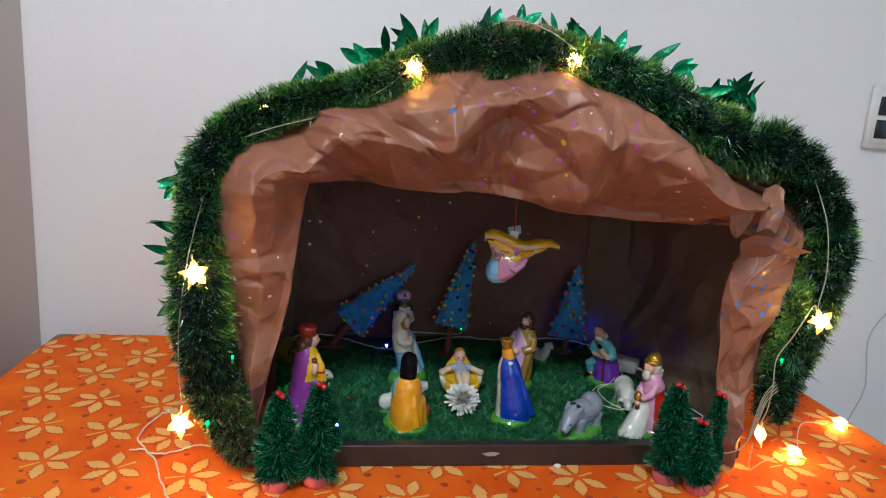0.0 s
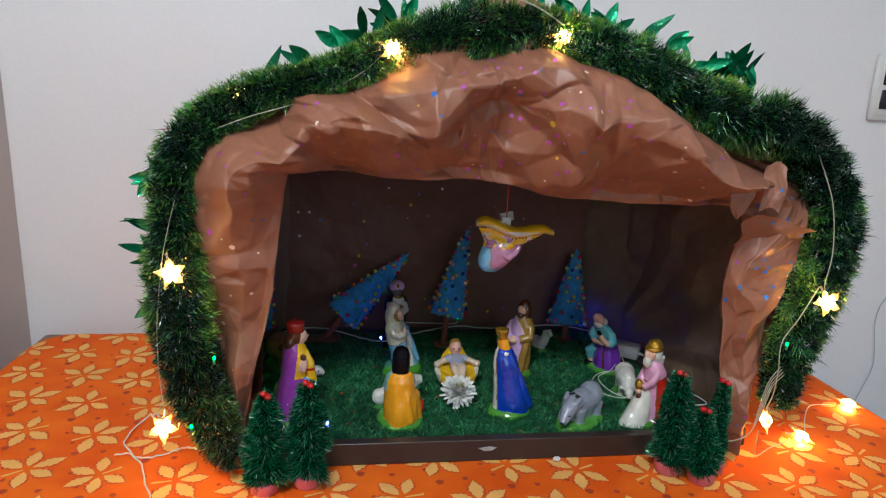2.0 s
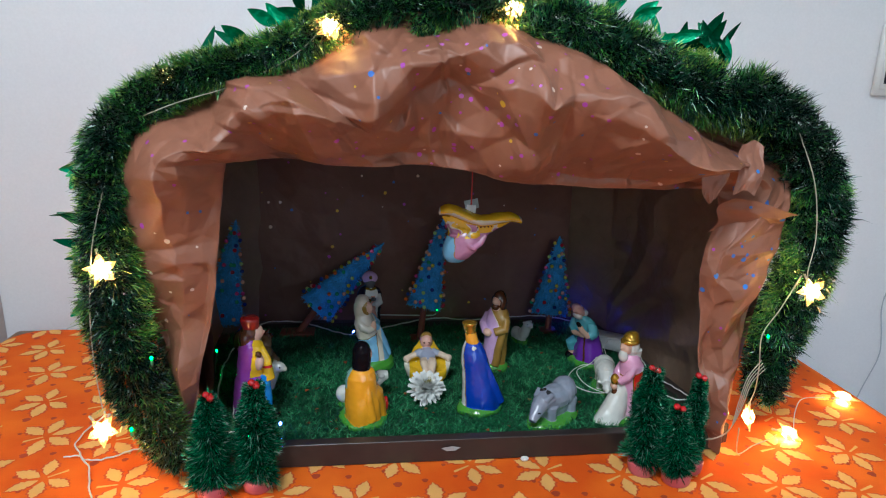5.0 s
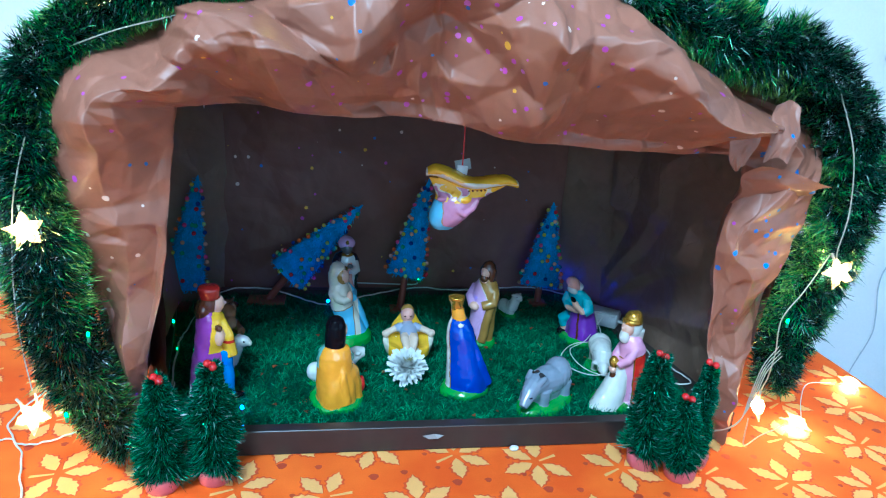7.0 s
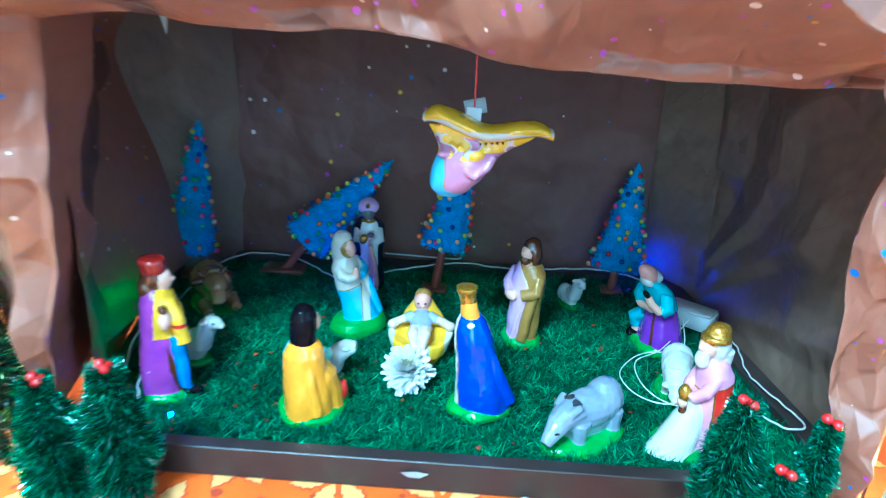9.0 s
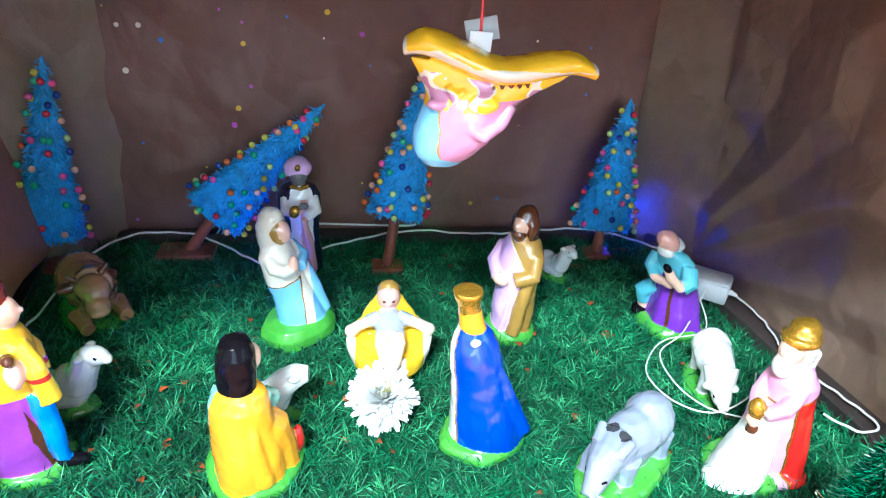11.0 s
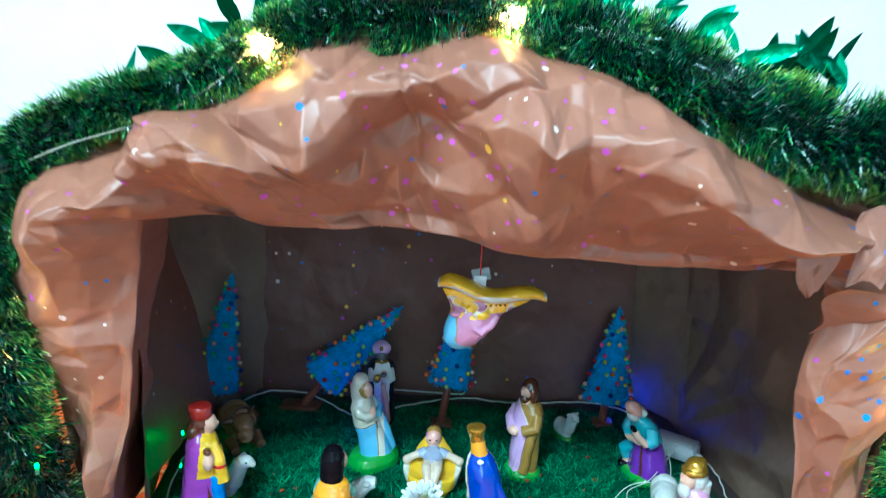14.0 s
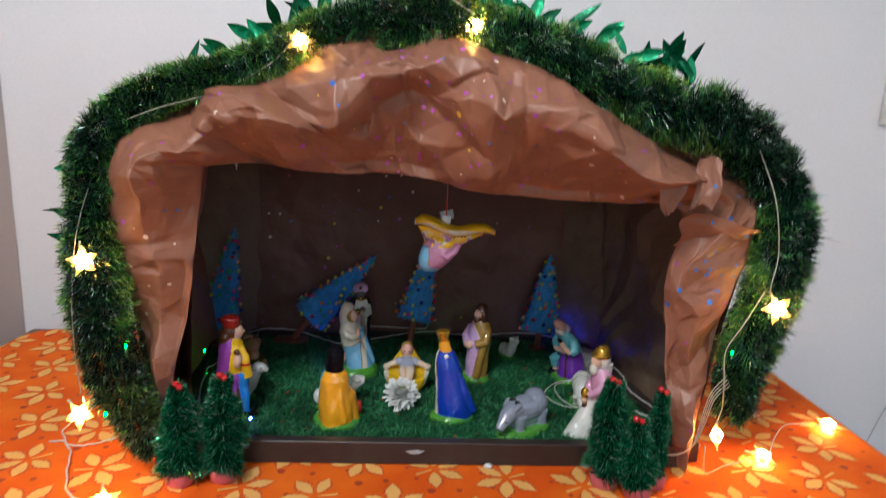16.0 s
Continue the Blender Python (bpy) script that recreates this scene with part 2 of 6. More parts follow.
# the shell glows most over the lamp in its middle
nt = M_STAR.node_tree
star_at = nt.nodes.new("ShaderNodeTexCoord")
star_far = nt.nodes.new("ShaderNodeVectorMath")
star_far.operation = "LENGTH"
star_fall = nt.nodes.new("ShaderNodeMapRange")
star_fall.interpolation_type = "SMOOTHSTEP"
for slot, value in ((1, 0.002), (2, 0.0135), (3, 24.0), (4, 1.1)):
    star_fall.inputs[slot].default_value = value
nt.links.new(star_at.outputs["Object"], star_far.inputs[0])
nt.links.new(star_far.outputs["Value"], star_fall.inputs[0])
star_net = nt.nodes.new("ShaderNodeTexVoronoi")
star_net.inputs["Scale"].default_value = 420.0
star_dots = nt.nodes.new("ShaderNodeMapRange")
for slot, value in ((1, 0.15), (2, 0.65), (3, 1.9), (4, 0.18)):
    star_dots.inputs[slot].default_value = value
star_glow = nt.nodes.new("ShaderNodeMath")
star_glow.operation = "MULTIPLY"
nt.links.new(star_at.outputs["Object"], star_net.inputs["Vector"])
nt.links.new(star_net.outputs["Distance"], star_dots.inputs[0])
nt.links.new(star_fall.outputs[0], star_glow.inputs[0])
nt.links.new(star_dots.outputs[0], star_glow.inputs[1])
nt.links.new(star_glow.outputs[0], nt.nodes["Principled BSDF"].inputs["Emission Strength"])
M_LED_BLUE = glow("blue_led_glow", (0.03, 0.05, 1.0), 300.0)
M_LED_GREEN = glow("green_led_glow", (0.0008, 0.85, 0.02), 55.0)


def paint(name, colour, rough=0.26, coat=0.75, spread=0.10):
    return material(name, colour, rough, spread=spread, grain=90, bump=0.12, bump_at=0.0008, coat=coat, big=30)


# ---- mesh building ----
from mathutils.geometry import delaunay_2d_cdt


class Shape:
    """Gathers rings, tubes, balls and boxes into one mesh with several materials."""

    def __init__(self):
        self.v, self.f, self.m = [], [], []

    def add(self, verts, faces, mat=0):
        k = len(self.v)
        self.v.extend([tuple(p) for p in verts])
        for i, face in enumerate(faces):
            self.f.append([k + a for a in face])
            self.m.append(mat[i] if isinstance(mat, list) else mat)

    def loft(self, rings, mat=0, closed=True, caps=True):
        """rings: lists of points with one length; mat: an index, or a function of ring and column."""
        n = len(rings[0])
        verts = [p for r in rings for p in r]
        faces, mats = [], []
        for i in range(len(rings) - 1):
            for j in range(n if closed else n - 1):
                faces.append([i * n + j, i * n + (j + 1) % n, (i + 1) * n + (j + 1) % n, (i + 1) * n + j])
                mats.append(mat(i, j) if callable(mat) else mat)
        if caps and closed:
            faces.append(list(range(n))[::-1])
            mats.append(mat(0, 0) if callable(mat) else mat)
            faces.append([(len(rings) - 1) * n + j for j in range(n)])
            mats.append(mat(len(rings) - 2, 0) if callable(mat) else mat)
        self.add(verts, faces, mats)

    def body(self, levels, mat=0, n=28, folds=0, depth=0.0, phase=0.0):
        """An upright body: levels of (z, cx, cy, rx, ry); folds: pleats round it, fading with height."""
        rings = []
        top = levels[-1][0]
        for z, cx, cy, rx, ry in levels:
            fade = max(0.0, 1 - z / top)
            rings.append([(cx + rx * math.cos(a) * (1 + depth * fade * math.cos(folds * a + phase)),
                           cy + ry * math.sin(a) * (1 + depth * fade * math.cos(folds * a + phase)), z)
                          for a in (2 * math.pi * j / n for j in range(n))])
        fn = mat
        if callable(mat):
            fn = lambda i, j: mat(i, (360.0 * (j + 0.5) / n) % 360)  # noqa: E731
        self.loft(rings, fn)

    def ball(self, c, r, mat=0, turn=None, n=14, half=False):
        r = r if isinstance(r, (tuple, list)) else (r, r, r)
        rows = n // 2 + 1
        m = turn or Matrix.Identity(3)
        rings = []
        for i in range(rows + 1):
            a = math.pi * (0.02 + 0.96 * i / rows) - math.pi / 2
            rings.append([Vector(c) + m @ Vector((r[0] * math.cos(a) * math.cos(b), r[1] * math.cos(a) * math.sin(b), r[2] * math.sin(a)))
                          for b in (2 * math.pi * j / n for j in range(n))])
        self.loft(rings, mat)

    def tube(self, pts, radii, mat=0, n=8):
        pts = [Vector(p) for p in pts]
        radii = radii if isinstance(radii, (list, tuple)) else [radii] * len(pts)
        rings = []
        side = None
        for i, p in enumerate(pts):
            d = (pts[min(i + 1, len(pts) - 1)] - pts[max(i - 1, 0)]).normalized()
            if side is None:
                side = d.orthogonal().normalized()
            side = (side - d * side.dot(d)).normalized()
            up = d.cross(side)
            rings.append([p + radii[i] * (side * math.cos(a) + up * math.sin(a)) for a in (2 * math.pi * j / n for j in range(n))])
        self.loft(rings, mat)

    def box(self, c, s, mat=0, turn=None, bevel=0.08):
        """A box with chamfered upright and level edges."""
        m = turn or Matrix.Identity(3)
        x, y, z = (v / 2 for v in s)
        b = min(s) * bevel
        rings = []
        for zz, k in ((-z, b), (-z + b, 0), (z - b, 0), (z, b)):
            X, Y = x - k, y - k
            rings.append([Vector(c) + m @ Vector(p) for p in ((X - b, -Y, zz), (X, -Y + b, zz), (X, Y - b, zz), (X - b, Y, zz),
                                                              (-X + b, Y, zz), (-X, Y - b, zz), (-X, -Y + b, zz), (-X + b, -Y, zz))])
        self.loft(rings, mat)

    def done(self, name, mats, parent=None, label="", smooth=True, kind=""):
        me = bpy.data.meshes.new(name)
        me.from_pydata(self.v, [], self.f)
        for m in (mats if isinstance(mats, (list, tuple)) else [mats]):
            me.materials.append(m)
        me.polygons.foreach_set("material_index", self.m)
        if smooth:
            me.polygons.foreach_set("use_smooth", [True] * len(self.f))
        me.update()
        if smooth is True:
            me.set_sharp_from_angle(angle=radians(50))
        ob = new(name, me)
        if parent:
            ob.parent = parent
        return tagged(ob, label, kind=kind)


def thing(name, label, category, at=(0, 0, 0), rz=0.0, group="", tilt=(0, 0), size=1.0):
    ob = new(name)
    ob.empty_display_size = 0.02
    ob.matrix_basis = pose(*at, tilt[0], tilt[1], rz) @ Matrix.Scale(size, 4)
    return tagged(ob, label, category, group)


def curve_points(pts, count):
    """Smooth points along a line through pts (Catmull-Rom), evenly spread by length."""
    p = np.array(pts, float)
    p = np.vstack([2 * p[0] - p[1], p, 2 * p[-1] - p[-2]])
    out = []
    for i in range(1, len(p) - 2):
        for t in np.linspace(0, 1, 24, endpoint=False):
            a, b, c, d = p[i - 1:i + 3]
            out.append(0.5 * (2 * b + (c - a) * t + (2 * a - 5 * b + 4 * c - d) * t * t + (3 * b - a - 3 * c + d) * t ** 3))
    out.append(p[-2])
    out = np.array(out)
    s = np.r_[0, np.cumsum(np.linalg.norm(np.diff(out, axis=0), axis=1))]
    at = np.linspace(0, s[-1], count)
    return np.stack([np.interp(at, s, out[:, k]) for k in range(out.shape[1])], axis=1)


def facets(x, y, cell, seed, warp=0.35):
    """Crumpled height: random heights on a warped lattice of triangles, so that creases are straight and sharp."""
    rng = np.random.RandomState(seed)
    table = rng.rand(64, 64) * 2 - 1
    jx, jy = rng.rand(64, 64), rng.rand(64, 64)
    a = x / cell + warp * np.sin(y / cell * 1.1 + seed) + 0.25 * np.sin(x / cell * 0.7 + y / cell * 1.9)
    b = y / cell + warp * np.sin(x / cell * 0.9 + 2.0 * seed) + 0.35 * x / cell
    i, j = np.floor(a).astype(int), np.floor(b).astype(int)
    u, w = a - i, b - j
    g = lambda p, q: table[p % 64, q % 64]  # noqa: E731
    flip = jx[i % 64, j % 64] > 0.5
    one = np.where(u + w < 1, g(i, j) + u * (g(i + 1, j) - g(i, j)) + w * (g(i, j + 1) - g(i, j)),
                   g(i + 1, j + 1) + (1 - u) * (g(i, j + 1) - g(i + 1, j + 1)) + (1 - w) * (g(i + 1, j) - g(i + 1, j + 1)))
    two = np.where(u > w, g(i, j) + u * (g(i + 1, j) - g(i, j)) + w * (g(i + 1, j + 1) - g(i + 1, j)),
                   g(i, j) + w * (g(i, j + 1) - g(i, j)) + u * (g(i + 1, j + 1) - g(i, j + 1)))
    return np.where(flip, one, two)


def creased(x, y, cell, seed, stretch=1.0):
    """Crumpled height: random heights at scattered points, joined by flat triangles, so that creases are straight and start and end."""
    rng = np.random.RandomState(seed)
    px, py = [], []
    step_y = cell * 0.87
    for r, b in enumerate(np.arange(y.min() - 2 * cell, y.max() + 2.1 * cell, step_y)):
        for a in np.arange(x.min() - 2 * cell, x.max() + 2.1 * cell * stretch, cell * stretch):
            px.append(a + cell * stretch * ((r % 2) * 0.5 + rng.uniform(-0.42, 0.42)))
            py.append(b + step_y * rng.uniform(-0.42, 0.42))
    pts, _, tris, _, _, _ = delaunay_2d_cdt([Vector(p) for p in zip(px, py)], [], [], 0, 1e-7)
    pts = np.array([tuple(p) for p in pts])
    hgt = rng.uniform(-1, 1, len(pts))
    out = np.zeros_like(x)
    for i, j, k in tris:
        (ax, ay), (bx, by), (cx, cy) = pts[i], pts[j], pts[k]
        area = (by - cy) * (ax - cx) + (cx - bx) * (ay - cy)
        if abs(area) < 1e-12:
            continue
        lo, hi = np.minimum.reduce([pts[i], pts[j], pts[k]]), np.maximum.reduce([pts[i], pts[j], pts[k]])
        box = (x >= lo[0]) & (x <= hi[0]) & (y >= lo[1]) & (y <= hi[1])
        if not box.any():
            continue
        gx, gy = x[box], y[box]
        u = ((by - cy) * (gx - cx) + (cx - bx) * (gy - cy)) / area
        v = ((cy - ay) * (gx - cx) + (ax - cx) * (gy - cy)) / area
        w = 1 - u - v
        inside = (u >= -1e-6) & (v >= -1e-6) & (w >= -1e-6)
        val = out[box]
        val[inside] = (hgt[i] * u + hgt[j] * v + hgt[k] * w)[inside]
        out[box] = val
    return out


def grid_mesh(name, P, mats, parent=None, label="", kind="", smooth=True, angle=22):
    """A sheet from an array of points (rows, columns, 3)."""
    r, c = P.shape[:2]
    idx = np.arange(r * c).reshape(r, c)
    q = np.stack([idx[:-1, :-1], idx[:-1, 1:], idx[1:, 1:], idx[1:, :-1]], -1).reshape(-1, 4)
    me = bpy.data.meshes.new(name)
    me.from_pydata(P.reshape(-1, 3).tolist(), [], q.tolist())
    me.materials.append(mats)
    if smooth:
        me.polygons.foreach_set("use_smooth", [True] * len(q))
        me.update()
        me.set_sharp_from_angle(angle=radians(angle))
    ob = new(name, me)
    if parent:
        ob.parent = parent
    return tagged(ob, label, kind=kind)


def blades(name, root, way, length, width, mats, parent=None, label="", kind="stuff", split=0.6, droop=0.0, seed=0, pick=None, under=None):
    """Many thin bent blades in one mesh. root, way: arrays (n, 3); mats: stem and tip; pick: index of the tip material per blade."""
    rng = np.random.RandomState(seed)
    n = len(root)
    way = way / np.linalg.norm(way, axis=1, keepdims=True)
    side = np.cross(way, rng.randn(n, 3))
    side /= np.linalg.norm(side, axis=1, keepdims=True)
    L, W = np.broadcast_to(length, (n,))[:, None], np.broadcast_to(width, (n,))[:, None] / 2
    bend = np.cross(way, side) * rng.uniform(-0.25, 0.25, (n, 1))
    mid = root + way * L * split + bend * L * 0.25 - np.array([0, 0, 1]) * L * droop * 0.3
    tip = root + way * L + bend * L - np.array([0, 0, 1]) * L * droop
    V = np.stack([root - side * W * 0.8, root + side * W * 0.8, mid + side * W, mid - side * W, tip], 1).reshape(-1, 3)
    k = np.arange(n) * 5
    me = bpy.data.meshes.new(name)
    me.vertices.add(len(V))
    me.vertices.foreach_set("co", V.ravel())
    loops = np.stack([k, k + 1, k + 2, k + 3, k + 3, k + 2, k + 4], 1).ravel()
    me.loops.add(len(loops))
    me.loops.foreach_set("vertex_index", loops)
    me.polygons.add(2 * n)
    starts = np.stack([np.arange(n) * 7, np.arange(n) * 7 + 4], 1).ravel()
    me.polygons.foreach_set("loop_start", starts)
    for m in mats:
        me.materials.append(m)
    tipmat = np.ones(n, int) if pick is None else pick
    stem = np.where(tipmat >= 2, tipmat, 0) if under is None else under
    me.polygons.foreach_set("material_index", np.stack([stem, tipmat], 1).ravel())
    me.update(calc_edges=True)
    me.validate()
    ob = new(name, me)
    if parent:
        ob.parent = parent
    return tagged(ob, label, kind=kind)


# ---- the room ----
WALL_Y, LEFT_X, RIGHT_X, NEAR_Y, FLOOR_Z, CEIL_Z = 0.62, -0.86, 2.4, -2.7, -0.75, 1.95


def slab(name, c, s, mat, label):
    sh = Shape()
    sh.box(c, s, 0, bevel=0.02)
    return tagged(sh.done(name, mat, smooth=False), label, kind="structure")


room_w, room_d, room_h = RIGHT_X - LEFT_X, WALL_Y - NEAR_Y, CEIL_Z - FLOOR_Z
mid_x, mid_y, mid_z = (LEFT_X + RIGHT_X) / 2, (WALL_Y + NEAR_Y) / 2, (FLOOR_Z + CEIL_Z) / 2
slab("wall_north", (mid_x, WALL_Y + 0.06, mid_z), (room_w + 0.24, 0.12, room_h), M_WALL, "plain white painted wall behind the table")
slab("wall_west", (LEFT_X - 0.06, mid_y, mid_z), (0.12, room_d, room_h), M_WALL_SIDE, "plain beige side wall with its shade put into the colour")
# wall behind the viewer with an unseen opening added for the fill light
vx0, vx1, vz0, vz1 = -0.53, 0.77, 0.15, 1.35
south = Shape()
sy = NEAR_Y - 0.06
south.box(((LEFT_X + vx0) / 2 - 0.06, sy, mid_z), (vx0 - LEFT_X + 0.12, 0.12, room_h), 0, bevel=0.01)
south.box(((RIGHT_X + vx1) / 2 + 0.06, sy, mid_z), (RIGHT_X - vx1 + 0.12, 0.12, room_h), 0, bevel=0.01)
south.box(((vx0 + vx1) / 2, sy, (FLOOR_Z + vz0) / 2), (vx1 - vx0, 0.12, vz0 - FLOOR_Z), 0, bevel=0.01)
south.box(((vx0 + vx1) / 2, sy, (CEIL_Z + vz1) / 2), (vx1 - vx0, 0.12, CEIL_Z - vz1), 0, bevel=0.01)
tagged(south.done("wall_south", M_WALL, smooth=False), "plain white wall behind the viewer with an opening added for the fill light", kind="structure")
slab("floor", (mid_x, mid_y, FLOOR_Z - 0.05), (room_w + 0.24, room_d + 0.24, 0.1), M_FLOOR, "plain floor under the table")
slab("ceiling", (mid_x, mid_y, CEIL_Z + 0.05), (room_w + 0.24, room_d + 0.24, 0.1), M_CEIL, "plain white ceiling")
# side wall with a window opening
wy0, wy1, wz0, wz1 = -1.65, -0.25, 0.15, 1.35
east = Shape()
ex = RIGHT_X + 0.06
east.box((ex, (NEAR_Y + wy0) / 2, mid_z), (0.12, wy0 - NEAR_Y, room_h), 0, bevel=0.01)
east.box((ex, (WALL_Y + wy1) / 2, mid_z), (0.12, WALL_Y - wy1, room_h), 0, bevel=0.01)
east.box((ex, (wy0 + wy1) / 2, (FLOOR_Z + wz0) / 2), (0.12, wy1 - wy0, wz0 - FLOOR_Z), 0, bevel=0.01)
east.box((ex, (wy0 + wy1) / 2, (CEIL_Z + wz1) / 2), (0.12, wy1 - wy0, CEIL_Z - wz1), 0, bevel=0.01)
tagged(east.done("wall_east", M_WALL, smooth=False), "plain white side wall with a window opening", kind="structure")

# ---- the table and its cloth ----
TX0, TX1, TY0, TY1 = -0.785, 0.695, -0.42, 0.515
table = thing("table", "wooden table covered by an orange printed cloth", "table", (0, 0, FLOOR_Z))
sh = Shape()
sh.box(((TX0 + TX1) / 2, (TY0 + TY1) / 2, -FLOOR_Z - 0.0175), (TX1 - TX0 - 0.012, TY1 - TY0 - 0.012, 0.025), 0, bevel=0.15)
sh.done("tabletop", M_WOOD, table)
for lx in (TX0 + 0.06, TX1 - 0.06):
    for ly in (TY0 + 0.06, TY1 - 0.06):
        sh = Shape()
        sh.box((lx, ly, (-FLOOR_Z - 0.03) / 2), (0.05, 0.05, -FLOOR_Z - 0.03), 0)
        sh.done("leg", M_WOOD, table)

cloth = thing("tablecloth", "orange cotton tablecloth printed with cream leaf flowers, spread over the table", "tablecloth")


def cloth_z(x, y):
    """Height of the cloth: flat with faint ripples, falling over the rounded table edge."""
    edge = min(x - TX0, TX1 - x, y - TY0, TY1 - y)
    corner = math.hypot(max(0, TX0 + 0.07 - x), max(0, y - TY1 + 0.07)) - 0.07
    e = min(edge, -corner if (x < TX0 + 0.07 and y > TY1 - 0.07) else edge)
    return 0.0006 * math.sin(x * 21 + y * 9) * math.sin(y * 17 - x * 5) - 0.0012 - (0.012 * (1 - e / 0.02) ** 2 if e < 0.02 else 0)


nx, ny = 150, 100
xs, ys = np.linspace(TX0, TX1, nx), np.linspace(TY0, TY1, ny)
P = np.zeros((ny + 4, nx + 4, 3))
gx = np.r_[TX0 - 0.006, TX0 - 0.003, xs, TX1 + 0.003, TX1 + 0.006]
gy = np.r_[TY0 - 0.006, TY0 - 0.003, ys, TY1 + 0.003, TY1 + 0.006]
for b, y in enumerate(gy):
    for a, x in enumerate(gx):
        z = cloth_z(min(max(x, TX0), TX1), min(max(y, TY0), TY1))
        ring = min(a, b, len(gx) - 1 - a, len(gy) - 1 - b)
        if ring == 1:
            z = -0.06
        elif ring == 0:
            z = -0.26
        wave = 0.006 * math.sin(x * 40) * math.cos(y * 37) if ring == 0 else 0.0
        P[b, a] = (x + wave, y + wave, z)
grid_mesh("cloth_sheet", P, M_CLOTH, cloth, smooth=True, angle=60)

# printed flowers: five jagged petals and a stalk, on the cloth's slanting lattice
petal = [(0.004, 0.0), (0.008, 0.0035), (0.014, 0.0075), (0.0165, 0.0062), (0.020, 0.0098), (0.0225, 0.0078), (0.027, 0.0085),
         (0.0285, 0.0055), (0.033, 0.0045), (0.034, 0.0022), (0.0385, 0.0)]
petal = petal + [(x, -y) for x, y in petal[-2:0:-1]]
rng = random.Random(4)
flowers, spots, outline_print = Shape(), Shape(), Shape()
for m in range(-4, 22):
    for n in range(-8, 10):
        cx, cy = -0.591 + m * 0.0945 - n * 0.0445, 0.02 - m * 0.0185 + n * 0.1005
        if not (TX0 + 0.012 < cx < TX1 - 0.012 and TY0 + 0.012 < cy < TY1 - 0.006):
            continue
        turn = 0.4 + math.pi * ((m + n) % 2) + rng.uniform(-0.25, 0.25)
        for k in range(5):
            a = turn + (k - 2) * 1.02
            s = rng.uniform(1.0, 1.2)
            pts, rim = [], []
            for x, y in petal:
                px, py = x * s + 0.0025, y * s * 0.90
                gx_, gy_ = cx + px * math.cos(a) - py * math.sin(a), cy + px * math.sin(a) + py * math.cos(a)
                gx_, gy_ = min(max(gx_, TX0), TX1), min(max(gy_, TY0), TY1)
                pts.append((gx_, gy_, cloth_z(gx_, gy_) + 0.0006))
                px, py = x * s * 1.03 + 0.0025, y * s * 1.20
                gx_, gy_ = cx + px * math.cos(a) - py * math.sin(a), cy + px * math.sin(a) + py * math.cos(a)
                gx_, gy_ = min(max(gx_, TX0), TX1), min(max(gy_, TY0), TY1)
                rim.append((gx_, gy_, cloth_z(gx_, gy_) + 0.00035))
            flowers.add(pts, [list(range(len(pts)))])
            outline_print.add(rim, [list(range(len(rim)))])
        a = turn + math.pi
        stalk = [(0.003, -0.0012), (0.026, -0.0022), (0.027, 0.0022), (0.003, 0.0012)]
        pts = [(cx + x * math.cos(a) - y * math.sin(a), cy + x * math.sin(a) + y * math.cos(a)) for x, y in stalk]
        flowers.add([(x, y, cloth_z(min(max(x, TX0), TX1), min(max(y, TY0), TY1)) + 0.0006) for x, y in pts], [[0, 1, 2, 3]])
        for dx, dy, r in ((0.047, 0.032, 0.0055), (-0.012, 0.052, 0.004), (0.058, -0.012, 0.003), (0.03, 0.06, 0.003)):
            x0, y0 = cx + dx + rng.uniform(-0.004, 0.004), cy + dy + rng.uniform(-0.004, 0.004)
            if TX0 + 0.01 < x0 < TX1 - 0.01 and TY0 + 0.01 < y0 < TY1 - 0.01:
                k = 9
                ring = [(x0 + r * (1 + 0.25 * math.sin(3 * q)) * math.cos(q), y0 + r * math.sin(q)) for q in (2 * math.pi * i / k for i in range(k))]
                spots.add([(x, y, cloth_z(x, y) + 0.0005) for x, y in ring], [list(range(k))])
flowers.done("flower_print", M_PRINT, cloth, "cream leaf-flower print", smooth=False, kind="stuff")
outline_print.done("outline_print", M_PRINT_EDGE, cloth, "red-orange outline of the print", smooth=False, kind="stuff")
spots.done("dot_print", M_PRINT_DARK, cloth, "rust-red dot print", smooth=False, kind="stuff")

# ---- the stable ----
stable = thing("nativity_stable", "nativity stable of crumpled brown paper over a low dark board base", "nativity stable")
INNER = [(-0.318, 0.045), (-0.305, 0.13), (-0.287, 0.20), (-0.267, 0.335), (-0.262, 0.376), (-0.254, 0.385), (-0.199, 0.390), (-0.111, 0.379),
         (-0.05, 0.383), (0.0, 0.381), (0.067, 0.366), (0.15, 0.358), (0.259, 0.355), (0.308, 0.357), (0.326, 0.335), (0.312, 0.26),
         (0.322, 0.15), (0.342, 0.06), (0.355, 0.002)]
OUTER = [(-0.332, 0.045), (-0.345, 0.13), (-0.356, 0.21), (-0.378, 0.33), (-0.374, 0.385), (-0.342, 0.438), (-0.290, 0.466), (-0.182, 0.512),
         (-0.10, 0.538), (-0.03, 0.552), (0.06, 0.548), (0.166, 0.498), (0.288, 0.435), (0.375, 0.41), (0.418, 0.365), (0.415, 0.30),
         (0.398, 0.21), (0.382, 0.10), (0.368, 0.002)]
cols, rows_ = 1000, 150
both = curve_points([(*a, *b) for a, b in zip(INNER, OUTER)], cols)
inn, out = both[:, :2], both[:, 2:]
arc = np.r_[0, np.cumsum(np.linalg.norm(np.diff((inn + out) / 2, axis=0), axis=1))]
Pf = np.zeros((rows_, cols, 3))
